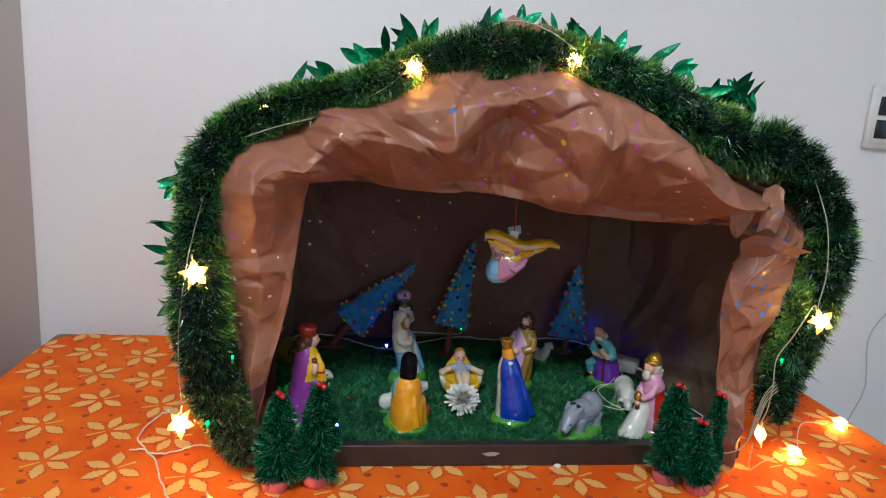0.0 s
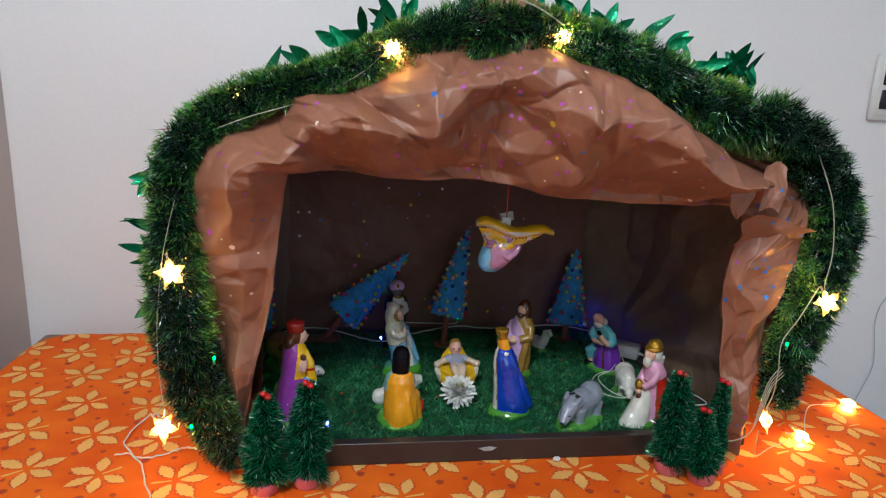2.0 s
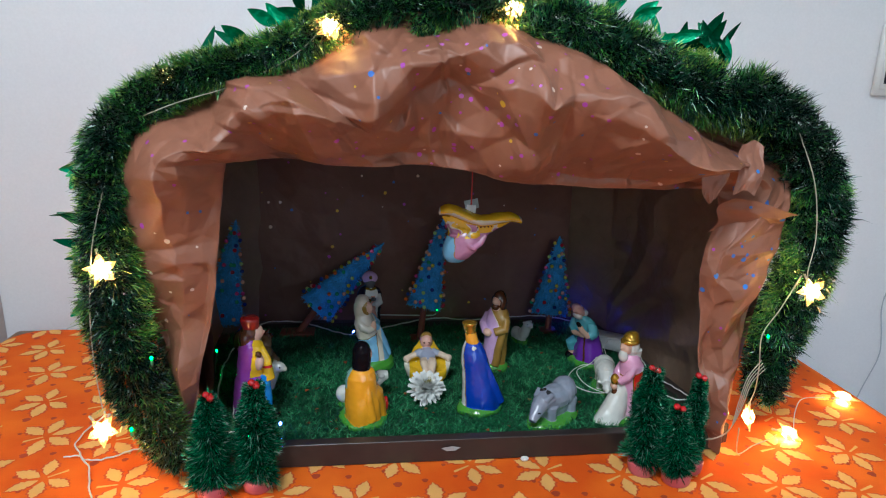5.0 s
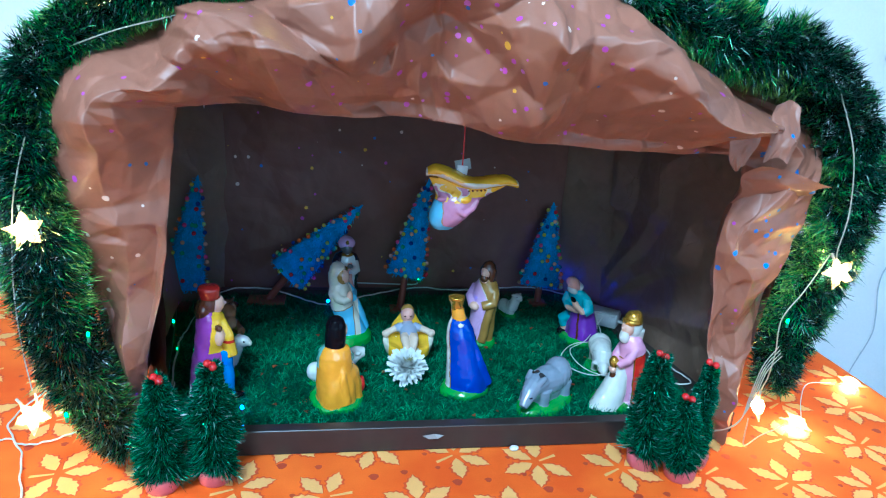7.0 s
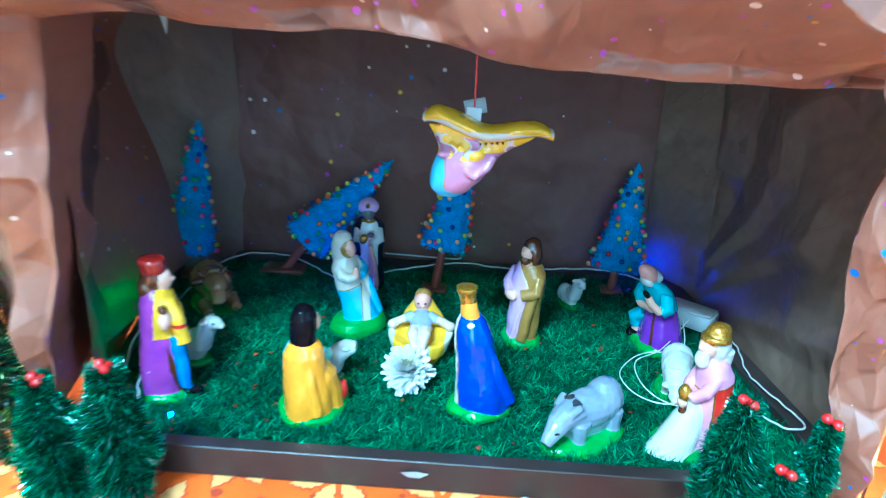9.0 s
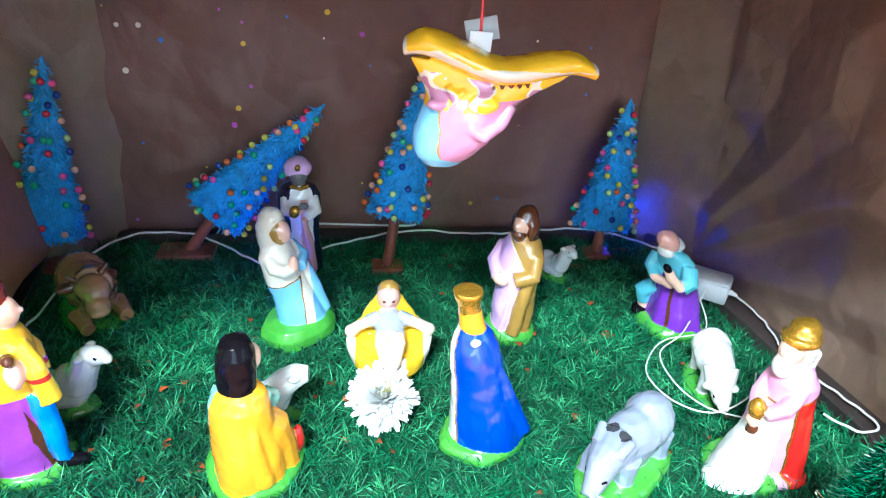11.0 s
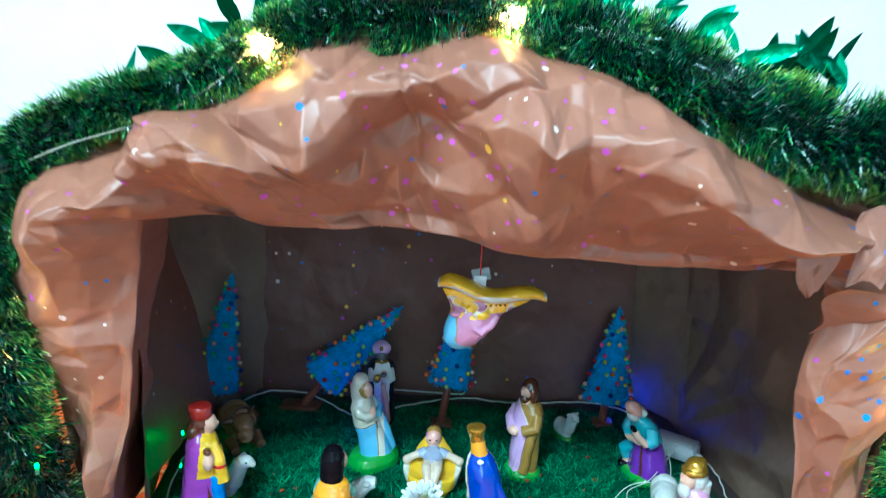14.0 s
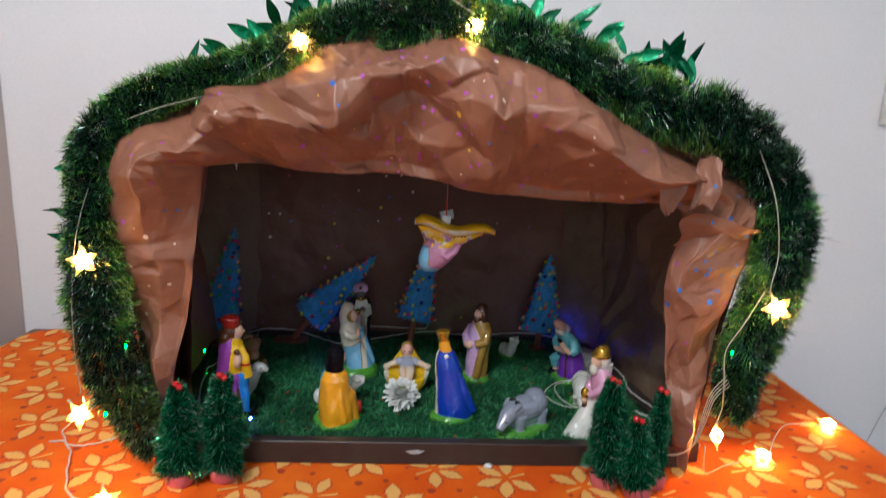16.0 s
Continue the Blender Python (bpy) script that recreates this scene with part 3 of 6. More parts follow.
width_ = np.linalg.norm(out - inn, axis=1)
fade = np.interp(arc, [0, 0.25, 0.36, arc[-1] - 0.42, arc[-1] - 0.3, arc[-1]], [0.0, 0.0, 1, 1, 0.1, 0.0])
# a jagged ridge runs along the band: above it the paper faces up, below it falls back to the lip
zig = facets(arc, np.full(cols, 0.3), 0.075, 17, 0.0) * 0.26 + facets(arc, np.full(cols, 0.9), 0.03, 19, 0.0) * 0.08
ridge = np.clip(0.38 + zig, 0.12, 0.72)
front_y = -0.016 - 0.064 * fade * (1 + 0.35 * facets(arc, np.full(cols, 0.5), 0.06, 23, 0.0))
# straight-creased facets, large and small, over the whole band
Ag, Vg = np.meshgrid(arc, np.linspace(-0.30, 1.0, rows_))
Wg = Vg * width_[None, :]
HIGH = 0.036 * creased(Ag, Wg, 0.080, 14, 1.3) + 0.024 * creased(Ag, Wg, 0.040, 27, 1.5) + 0.0080 * creased(Ag, Wg, 0.018, 9, 1.3)
for k, v in enumerate(np.linspace(-0.30, 1.0, rows_)):
    uu = np.where(v < 0.5, ridge * max(v, 0.0) * 2, ridge + (1 - ridge) * (2 * v - 1))
    flat = inn * (1 - uu)[:, None] + out * uu[:, None]
    low, high = np.clip(uu / ridge, 0, 1), np.clip((uu - ridge) / (1 - ridge), 0, 1)
    y = np.where(v < 0.5, 0.002 + (front_y - 0.002) * low ** 0.75, front_y + (0.012 - front_y) * high ** 1.3)
    across = uu * width_
    amp = np.interp(uu, [0, 0.1, 0.9, 1.0], [0.35, 1, 1, 0.4]) * (0.46 + 0.54 * fade)
    h = HIGH[k]
    h2 = 0.007 * facets(arc, across + 3, 0.05, 12)
    wob = np.stack([h2, 0.8 * h2], 1) * (0.45 if v < 0.02 else 0.8)
    if v < 0:
        back = -v / 0.30
        out_dir = (out - inn) / width_[:, None]
        near_right = np.clip((inn[:, 0] - 0.22) / 0.08, 0, 1)
        flat = inn + out_dir * (0.028 + 0.010 * near_right)[:, None] * back ** 0.7
        y = y + (0.10 - 0.05 * near_right) * back
        amp = 0.25 + 0.3 * back
    Pf[k, :, 0], Pf[k, :, 2] = (flat + wob).T
    Pf[k, :, 1] = y + h * amp
Pf[:, :, 2] = np.maximum(Pf[:, :, 2], 0.002)
grid_mesh("paper_front", Pf, M_PAPER, stable, "crumpled brown paper with splashed paint dots", angle=60)


def sheet(name, plan, z0, z1, mat, seed, amp=0.006, lean=0.0, label="", fan=0.0):
    """An upright paper sheet along a line of the plan, with broad folds; fan: height of long folds that spread from its lower rear corner."""
    wide, tall = 180, 120
    line = curve_points(plan, wide) if len(plan) > 2 else np.linspace(plan[0], plan[1], wide)
    d = np.gradient(line, axis=0)
    nrm = np.stack([-d[:, 1], d[:, 0]], 1) / np.linalg.norm(d, axis=1)[:, None]
    s = np.r_[0, np.cumsum(np.linalg.norm(np.diff(line, axis=0), axis=1))]
    G = np.zeros((tall, wide, 3))
    Sg, Zg = np.meshgrid(s, np.linspace(z0, z1, tall))
    H = amp * (creased(Sg, Zg, 0.11, seed) + 0.5 * creased(Sg, Zg, 0.055, seed + 4) + 0.14 * creased(Sg, Zg, 0.022, seed + 9))
    if fan:
        turn = np.degrees(np.arctan2(Zg - z0, Sg + 0.015))
        far = np.minimum(1.0, np.hypot(Zg - z0, Sg + 0.015) / 0.16)
        H = 0.7 * H + fan * far * np.interp(turn + 4 * facets(Sg, Zg, 0.09, seed + 2), [0, 12, 19, 27, 36, 41, 52, 58, 66, 73, 84, 95], [0, 0.9, -0.3, 0.2, 1.0, -0.5, 0.5, -0.8, 0.3, 1.0, -0.4, 0.2])
    for k, z in enumerate(np.linspace(z0, z1, tall)):
        h = H[k] * min(1.0, 0.25 + 4 * (z - z0) / (z1 - z0))
        G[k, :, :2] = line + nrm * (h + lean * (z - z0))[:, None]
        G[k, :, 2] = z
    return grid_mesh(name, G, mat, stable, label, angle=60)


sheet("back_paper", [(-0.315, 0.452), (0.295, 0.455)], 0.012, 0.44, M_PAPER_IN, 21, 0.0105, label="brown paper back in a shaded tone, with paint dots")
sheet("side_paper", [(-0.425, 0.335), (-0.305, 0.458)], 0.012, 0.44, M_PAPER_GREY, 33, 0.006, label="grey-brown paper corner panel")
sheet("side_paper", [(-0.30, 0.045), (-0.352, 0.15), (-0.415, 0.35)], 0.006, 0.44, M_PAPER_IN, 41, 0.008, label="brown paper side sheet")
sheet("side_paper", [(0.29, 0.460), (0.352, 0.375)], 0.012, 0.44, M_PAPER_GREY, 52, 0.008, label="grey-brown paper corner panel")
sheet("side_paper", [(0.350, 0.385), (0.372, 0.22), (0.392, 0.06)], 0.006, 0.44, M_PAPER_GREY, 64, 0.013, label="brown paper side sheet", fan=0.008)
G = np.zeros((40, 60, 3))
cx_, cy_ = np.meshgrid(np.linspace(-0.43, 0.40, 60), np.linspace(0.06, 0.47, 40))
G[..., 0], G[..., 1] = cx_, cy_
G[..., 2] = 0.432 + 0.006 * facets(cx_, cy_, 0.09, 71) + 0.02 * np.cos(cx_ * 4)
# Lined with the paper copy that is darkened for shade.
grid_mesh("paper_ceiling", G, M_PAPER_IN, stable, "brown paper ceiling lining in a shaded tone", angle=14)
# outer skin over the sides and the top, down to the table
skin = curve_points([(x + (0.004 if x > 0 else -0.004), z + 0.004) for x, z in OUTER], 90)
G = np.zeros((30, 90, 3))
for k, y in enumerate(np.linspace(0.012, 0.475, 30)):
    G[k, :, 0], G[k, :, 2] = skin[:, 0] * (1 + 0.10 * k / 30 * (skin[:, 0] < 0)), np.maximum(skin[:, 1] * (1 - 0.12 * k / 30), 0.002)
    G[k, :, 0] += 0.026 * min(1.0, k / 5) * np.clip((skin[:, 0] - 0.30) / 0.06, 0, 1)
    G[k, :, 1] = y
    a = np.linspace(0, 1.4, 90)
    G[k, :, 2] += 0.006 * facets(a, np.full_like(a, y), 0.06, 77) * (G[k, :, 2] > 0.02)
grid_mesh("paper_roof", G, M_PAPER, stable, angle=14)
G = np.zeros((24, 50, 3))
gx2, gz2 = np.meshgrid(np.linspace(-0.40, 0.385, 50), np.linspace(0.003, 1, 24))
top = np.interp(gx2, skin[:, 0], skin[:, 1]) * 0.88
G[..., 0], G[..., 1], G[..., 2] = gx2, 0.474 + 0.004 * facets(gx2, gz2, 0.08, 81), gz2 * np.maximum(top, 0.05)
grid_mesh("paper_rear", G, M_PAPER, stable, angle=14)

# base boards
for name, c, s, rz in (("front_board", (0.015, 0.0085, 0.0155), (0.70, 0.015, 0.031), 0), ("back_board", (-0.01, 0.440, 0.014), (0.62, 0.016, 0.028), 0),
                       ("side_board", (0.350, 0.222, 0.0145), (0.024, 0.42, 0.029), 8), ("side_board", (-0.352, 0.222, 0.0145), (0.016, 0.42, 0.029), 11)):
    sh = Shape()
    sh.box(c, s, 0, Matrix.Rotation(radians(rz), 3, "Z"), bevel=0.05)
    sh.done(name, M_BOARD, stable, smooth=False)

# ---- artificial grass on the base ----
rs = np.random.RandomState(11)
grass = thing("grass_mat", "dark green plastic grass mat covering the stable floor", "artificial grass")


def grass_span(y):
    """Left and right end of the mat at depth y."""
    return -0.318 - 0.19 * y, 0.375 - 0.15 * y


n = 6800
gy = rs.uniform(0.018, 0.430, n)
lo, hi = grass_span(gy)
gx = lo + (hi - lo) * rs.rand(n)
per = 13
lean = rs.uniform(-0.35, 0.35, (n, 2))
root = np.repeat(np.stack([gx, gy, np.full(n, 0.0155)], 1), per, 0) + rs.normal(0, 1, (n * per, 3)) * [0.0022, 0.0022, 0.0008]
way = np.stack([np.repeat(lean[:, 0], per) + rs.normal(0, 0.75, n * per), np.repeat(lean[:, 1], per) + rs.normal(0, 0.75, n * per), rs.uniform(0.35, 1.0, n * per)], 1)
length = rs.uniform(0.010, 0.0205, n * per) * np.repeat(rs.uniform(0.7, 1.15, n), per)
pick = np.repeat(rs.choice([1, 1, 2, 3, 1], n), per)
M_GRASS_PALE = material("plastic_grass_pale", (0.10, 0.40, 0.16), 0.5, spread=0.4, island=True, bump=0)
for m in (M_GRASS, M_GRASS_DARK, M_GRASS_PALE):
    m.node_tree.nodes["Principled BSDF"].inputs["Specular IOR Level"].default_value = 0.3
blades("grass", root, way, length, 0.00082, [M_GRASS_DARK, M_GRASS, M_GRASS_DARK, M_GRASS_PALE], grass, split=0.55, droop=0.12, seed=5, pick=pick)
G = np.zeros((30, 50, 3))
for k, y in enumerate(np.linspace(0.017, 0.432, 30)):
    a, b = grass_span(y)
    G[k, :, 0], G[k, :, 1] = np.linspace(a, b, 50), y
    G[k, :, 2] = 0.0155 + 0.0015 * facets(G[k, :, 0], G[k, :, 1], 0.03, 4)
grid_mesh("backing", G, M_GRASS_BASE, grass, "woven green backing")

flecks = Shape()
fr_ = random.Random(31)
for _ in range(70):
    y = fr_.uniform(0.03, 0.42)
    a, b = grass_span(y)
    x, z, r, q = fr_.uniform(a + 0.02, b - 0.03), fr_.uniform(0.0180, 0.0235), fr_.uniform(0.0025, 0.0045), fr_.uniform(0, 6.28)
    lift = fr_.uniform(-0.4, 0.4)
    ring = [(x + r * w * math.cos(q + k), y + r * w * math.sin(q + k), z + lift * r * w * math.cos(k)) for k, w in ((0, 1.0), (1.1, 0.55), (2.2, 0.9), (3.3, 0.6), (4.3, 1.1), (5.3, 0.5))]
    flecks.add(ring + [(x, y, z + 0.0006)], [[k, (k + 1) % 6, 6] for k in range(6)])
M_FLECK = material("orange_red_fleck", (0.34, 0.065, 0.012), 0.5, spread=0.35, island=True, bump=0)
flecks.done("petal_fleck", M_FLECK, grass, "orange-red petal scraps in the grass", smooth=False, kind="stuff")

# ---- tinsel garland over the arch ----
CENTRE = [(-0.325, 0.028), (-0.345, 0.062), (-0.369, 0.13), (-0.383, 0.204), (-0.386, 0.274), (-0.386, 0.341), (-0.378, 0.402), (-0.347, 0.438),
          (-0.304, 0.470), (-0.242, 0.489), (-0.198, 0.504), (-0.154, 0.523), (-0.103, 0.545), (-0.051, 0.557), (0.002, 0.559), (0.05, 0.553),
          (0.107, 0.538), (0.158, 0.519), (0.219, 0.496), (0.275, 0.474), (0.345, 0.463), (0.402, 0.431), (0.446, 0.366), (0.455, 0.31),
          (0.450, 0.254), (0.438, 0.198), (0.428, 0.139), (0.428, 0.072)]
HALF = [0.024, 0.030, 0.039, 0.039, 0.040, 0.034, 0.032, 0.032, 0.026, 0.023, 0.024, 0.027, 0.033, 0.036, 0.036, 0.034, 0.039, 0.042, 0.043, 0.043,
        0.042, 0.040, 0.043, 0.043, 0.041, 0.041, 0.037, 0.026]
tinsel = thing("tinsel_garland", "thick green tinsel garland with pale tips round the stable arch", "garland")
depth = np.interp(np.arange(len(CENTRE)), [0, 3, 8, 20, 24, 27], [-0.012, -0.018, -0.008, -0.004, 0.004, 0.012])
path = curve_points([(x, y, z, r) for (x, z), y, r in zip(CENTRE, depth, HALF)], 700)
# tufts of strands that fan out from points near the core
tufts, per = 12500, 13
n = tufts * per
# the strands gather in clumps with dark gaps between
CL = 800
clump = rs.randint(0, CL, tufts)
spot = np.clip(((np.arange(CL) + rs.rand(CL)) * 700 / CL)[clump] + rs.normal(0, 3.5, tufts), 0, 699).astype(int)
turn = (np.arange(CL) * 2.39996 + rs.normal(0, 0.35, CL))[clump] + rs.normal(0, 0.16, tufts)
tang = np.gradient(path[:, :3], axis=0)
tang /= np.linalg.norm(tang, axis=1, keepdims=True)
side = np.cross(tang, [0, 1, 0])
at, ang = np.repeat(spot, per), np.repeat(turn, per) + rs.normal(0, 0.20, n)
rad = side[at] * np.cos(ang)[:, None] + np.array([0, 1, 0]) * np.sin(ang)[:, None]
toss = np.repeat(rs.normal(0, 0.55, (CL, 3))[clump] + rs.normal(0, 0.25, (tufts, 3)), per, 0)
way = rad + toss + rs.normal(0, 0.30, (n, 3)) - np.array([0, 0, 0.08])
start = np.repeat(np.sqrt(rs.uniform(0.10, 0.62, tufts)), per)
stray = np.where(rs.rand(n) < 0.02, 1.6, 1.0)
root = path[at, :3] + rad * (path[at, 3] * start)[:, None] + tang[at] * rs.normal(0, 0.003, n)[:, None]
length = (0.0065 + 0.22 * path[at, 3]) * np.repeat(rs.uniform(0.75, 1.2, CL)[clump], per) * rs.uniform(0.7, 1.15, n) * stray
low_left = np.clip((110 - at) / 110, 0, 1)
# pale ends also paint the rim light: more at outer and inner rim than in front, most at the upper left, in bands along
# the strip
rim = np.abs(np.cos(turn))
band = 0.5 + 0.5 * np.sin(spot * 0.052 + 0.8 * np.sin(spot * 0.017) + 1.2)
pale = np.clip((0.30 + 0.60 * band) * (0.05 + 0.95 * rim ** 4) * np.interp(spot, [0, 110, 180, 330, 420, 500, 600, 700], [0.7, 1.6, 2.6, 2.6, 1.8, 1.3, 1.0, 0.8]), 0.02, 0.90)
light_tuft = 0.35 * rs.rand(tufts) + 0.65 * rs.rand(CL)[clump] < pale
# Lighter greens at the upper left put the light there into the colour.
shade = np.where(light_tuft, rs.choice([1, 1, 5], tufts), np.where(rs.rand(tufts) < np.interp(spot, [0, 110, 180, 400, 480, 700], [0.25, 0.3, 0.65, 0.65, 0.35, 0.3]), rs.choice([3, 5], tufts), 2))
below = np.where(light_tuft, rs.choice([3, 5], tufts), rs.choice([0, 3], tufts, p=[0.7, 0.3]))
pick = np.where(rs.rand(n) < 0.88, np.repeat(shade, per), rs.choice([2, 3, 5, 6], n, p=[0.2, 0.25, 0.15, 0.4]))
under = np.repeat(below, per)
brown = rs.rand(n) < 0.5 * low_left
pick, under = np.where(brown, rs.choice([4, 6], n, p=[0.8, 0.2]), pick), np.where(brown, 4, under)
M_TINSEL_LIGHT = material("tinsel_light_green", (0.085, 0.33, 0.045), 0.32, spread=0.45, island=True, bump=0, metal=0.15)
M_TINSEL_BROWN = material("tinsel_brown_strand", (0.10, 0.085, 0.02), 0.4, spread=0.6, island=True, bump=0)
# Pale strand ends that paint glints onto the dark tinsel.
M_TINSEL_GLINT = material("tinsel_painted_glint", (0.42, 0.54, 0.48), 0.25, spread=0.4, island=True, bump=0, metal=0.4)
blades("tinsel", root, way, length, 0.00085, [M_TINSEL_DARK, M_TINSEL_TIP, M_TINSEL_DARK, M_TINSEL_MID, M_TINSEL_BROWN, M_TINSEL_LIGHT, M_TINSEL_GLINT], tinsel,
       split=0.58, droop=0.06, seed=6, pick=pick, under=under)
# Thick dark tube added inside, so gaps between the strands look shaded.
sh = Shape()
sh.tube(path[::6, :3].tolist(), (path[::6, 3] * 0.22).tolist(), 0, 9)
sh.done("dark_core_fill", M_TINSEL_DARK, tinsel)

# ---- foil leaf garland behind it ----
leaf_garland = thing("leaf_garland", "shiny green foil leaf garland tucked behind the tinsel", "garland")
sh = Shape()
vine = [(x * 1.03, y + 0.035, z + 0.012) for (x, z), y in zip(CENTRE, depth)]
sh.tube(curve_points(vine, 120).tolist(), 0.0016, 0, 6)
sh.done("stem", M_FOIL, leaf_garland)


def leaf_mesh(length, width, curl, mat, fold=0.35):
    rows_l = 9
    v, f = [], []
    for i in range(rows_l):
        t = i / (rows_l - 1)
        w = width / 2 * (math.sin(math.pi * min(1.0, t * 0.94 + 0.04)) ** 0.8) * (1 - 0.35 * t)
        x, z = length * t, curl * length * t * t
        v += [(x, -w, z + fold * w), (x, -w * 0.5, z + 0.2 * fold * w), (x, 0, z - 0.0004), (x, w * 0.5, z + 0.2 * fold * w), (x, w, z + fold * w)]
    for i in range(rows_l - 1):
        for j in range(4):
            f.append((i * 5 + j, i * 5 + j + 1, (i + 1) * 5 + j + 1, (i + 1) * 5 + j))
    me = bpy.data.meshes.new("leaf")
    me.from_pydata(v, [], f)
    me.materials.append(mat)
    me.polygons.foreach_set("use_smooth", [True] * len(f))
    me.update()
    return me


M_FOIL_DARK = material("dark_green_foil", (0.014, 0.19, 0.085), 0.22, metal=0.5, spread=0.35, grain=140, bump=0.8, bump_at=0.003)
leaf_kinds = [leaf_mesh(0.036, 0.018, 0.25, M_FOIL), leaf_mesh(0.036, 0.015, -0.3, M_FOIL_DARK), leaf_mesh(0.040, 0.016, 0.45, M_FOIL_DARK), leaf_mesh(0.032, 0.018, 0.15, M_FOIL)]


def set_leaf(at, ang, tip_y, k, spin):
    """A leaf rooted at a point; ang: its direction in the upright plane, tip_y: how far it leans to the rear."""
    x = Vector((math.cos(ang), tip_y, math.sin(ang))).normalized()
    y = Vector((-math.sin(ang), 0, math.cos(ang)))
    y = (y - x * y.dot(x)).normalized()
    y = Matrix.Rotation(spin, 3, x) @ y
    ob = new("leaf", leaf_kinds[k % 4])
    ob.parent = leaf_garland
    ob.matrix_basis = Matrix.Translation(at) @ Matrix((x, y, x.cross(y))).transposed().to_4x4()


rng = random.Random(21)
outline = np.array([(x, z) for x, z in CENTRE])
crest = curve_points([(x, z, r) for (x, z), r in zip(CENTRE, HALF)], 200)
# clusters: place along the arch (0 to 1), leaves in it, how far they stand out
for s, count, reach in ((0.10, 2, 0.9), (0.135, 2, 0.95), (0.165, 3, 0.9), (0.19, 3, 0.95), (0.225, 3, 0.95), (0.325, 0, 1.0), (0.355, 2, 0.9),
                        (0.38, 3, 0.9), (0.405, 3, 0.9), (0.43, 4, 0.95), (0.475, 3, 0.95), (0.50, 3, 0.85), (0.53, 3, 0.8), (0.55, 4, 0.95), (0.575, 3, 0.95),
                        (0.60, 3, 1.05), (0.625, 3, 1.1), (0.65, 3, 1.15), (0.67, 3, 1.0), (0.69, 5, 1.25), (0.71, 5, 1.2)):
    x, z, r = crest[int(s * 199)]
    a, b = crest[max(0, int(s * 199) - 2)], crest[min(199, int(s * 199) + 2)]
    out_ang = math.atan2(b[1] - a[1], b[0] - a[0]) + math.pi / 2
    for k in range(count + 1):
        ang = out_ang + rng.uniform(-1.25, 1.25)
        d = r * reach * rng.uniform(0.72, 1.06)
        at = (x + d * math.cos(out_ang) + rng.uniform(-0.008, 0.008), 0.022 + rng.uniform(-0.01, 0.03), z + d * math.sin(out_ang) + rng.uniform(-0.006, 0.006))
        set_leaf(at, ang, rng.uniform(-0.6, 0.4), rng.randrange(4), rng.uniform(-0.75, 0.75))

# ---- warm star string lights ----
stars = thing("star_string_lights", "string of lit warm-white star lamps wound round the garland and table", "string lights")


def star_mesh(r, seed=0):
    """A moulded five-pointed star: ribs along its edges, a dished face and a cluster of bright lamps in the middle."""
    sh = Shape()
    rr = random.Random(seed)
    pts = []
    for i in range(20):
        a = math.pi / 2 + i * math.pi / 10 + rr.uniform(-0.07, 0.07)
        q = (1.0, 0.60, 0.44, 0.60)[i % 4] * r * (rr.uniform(0.86, 1.10) if i % 2 == 0 else rr.uniform(0.80, 1.30))
        pts.append((q * math.cos(a), q * math.sin(a)))
    m = len(pts)
    verts = [(x, y, rr.uniform(-0.05, 0.05) * r) for x, y in pts] + [(0, 0, r * 0.34), (0, 0, -r * 0.34)]
    sh.add(verts, [[i, (i + 1) % m, m] for i in range(m)] + [[(i + 1) % m, i, m + 1] for i in range(m)], 0)
    sh.tube([(x * 1.02, y * 1.02, 0.0004) for x, y in pts + pts[:1]], 0.0008, 0, 5)
    return sh


def bulb_mesh(r, seed):
    """The lamp in the middle with short bright spikes."""
    rr = random.Random(seed)
    verts, faces = [(0, 0, r * 0.46)], []
    for i in range(14):
        a = 2 * math.pi * i / 14
        q = r * (rr.uniform(0.42, 0.62) if i % 2 else 0.16)
        verts.append((q * math.cos(a), q * math.sin(a), r * (0.38 - 0.30 * q / r)))
    faces = [[0, 1 + i, 1 + (i + 1) % 14] for i in range(14)]
    sh = Shape()
    sh.add(verts, faces, 0)
    return sh


def put_star(at, r=0.0185, face=(0, -1, 0.25), spin=0.0):
    ob = star_mesh(r, int(abs(at[0]) * 1000)).done("star_lamp", M_STAR, stars, "glowing warm star", smooth=False)
    z = Vector(face).normalized()
    x = Vector((0, 0, 1)).cross(z)
    x = x.normalized() if x.length > 0.1 else Vector((1, 0, 0))
    m = Matrix((x, z.cross(x), z)).transposed().to_4x4()
    ob.matrix_basis = Matrix.Translation(at) @ m @ pose(0, 0, 0, 0, 0, spin)
    # the lamp shines through the clear shell to both sides
    bulb_mesh(r, int(abs(at[0]) * 1000)).done("bulb", M_STAR_CORE, ob, smooth=False)
    bulb_mesh(r, int(abs(at[0]) * 1000) + 5).done("bulb", M_STAR_CORE, ob, smooth=False).matrix_basis = pose(0, 0, 0, 180, 0, 0)
    sh_cap = Shape()
    sh_cap.tube([(0, r * 0.85, 0), (0, r * 1.30, 0)], 0.0014, 0, 7)
    cap = sh_cap.done("socket", M_WIRE_CLEAR, ob)
    return ob


STARS = [((-0.383, -0.048, 0.278), (0.1, -1, 0.3), 12), ((-0.141, -0.024, 0.530), (0, -0.8, 0.7), -14), ((0.051, -0.022, 0.554), (0, -0.8, 0.7), 20),
         ((0.440, -0.034, 0.238), (-0.2, -1, 0.2), 25), ((-0.402, -0.046, 0.088), (0.1, -1, 0.4), 40)]
for at, face, spin in STARS:
    put_star(at, 0.0175, face, spin)
put_star((-0.312, 0.004, 0.470), 0.010, (0, -1, 0.4), 10)
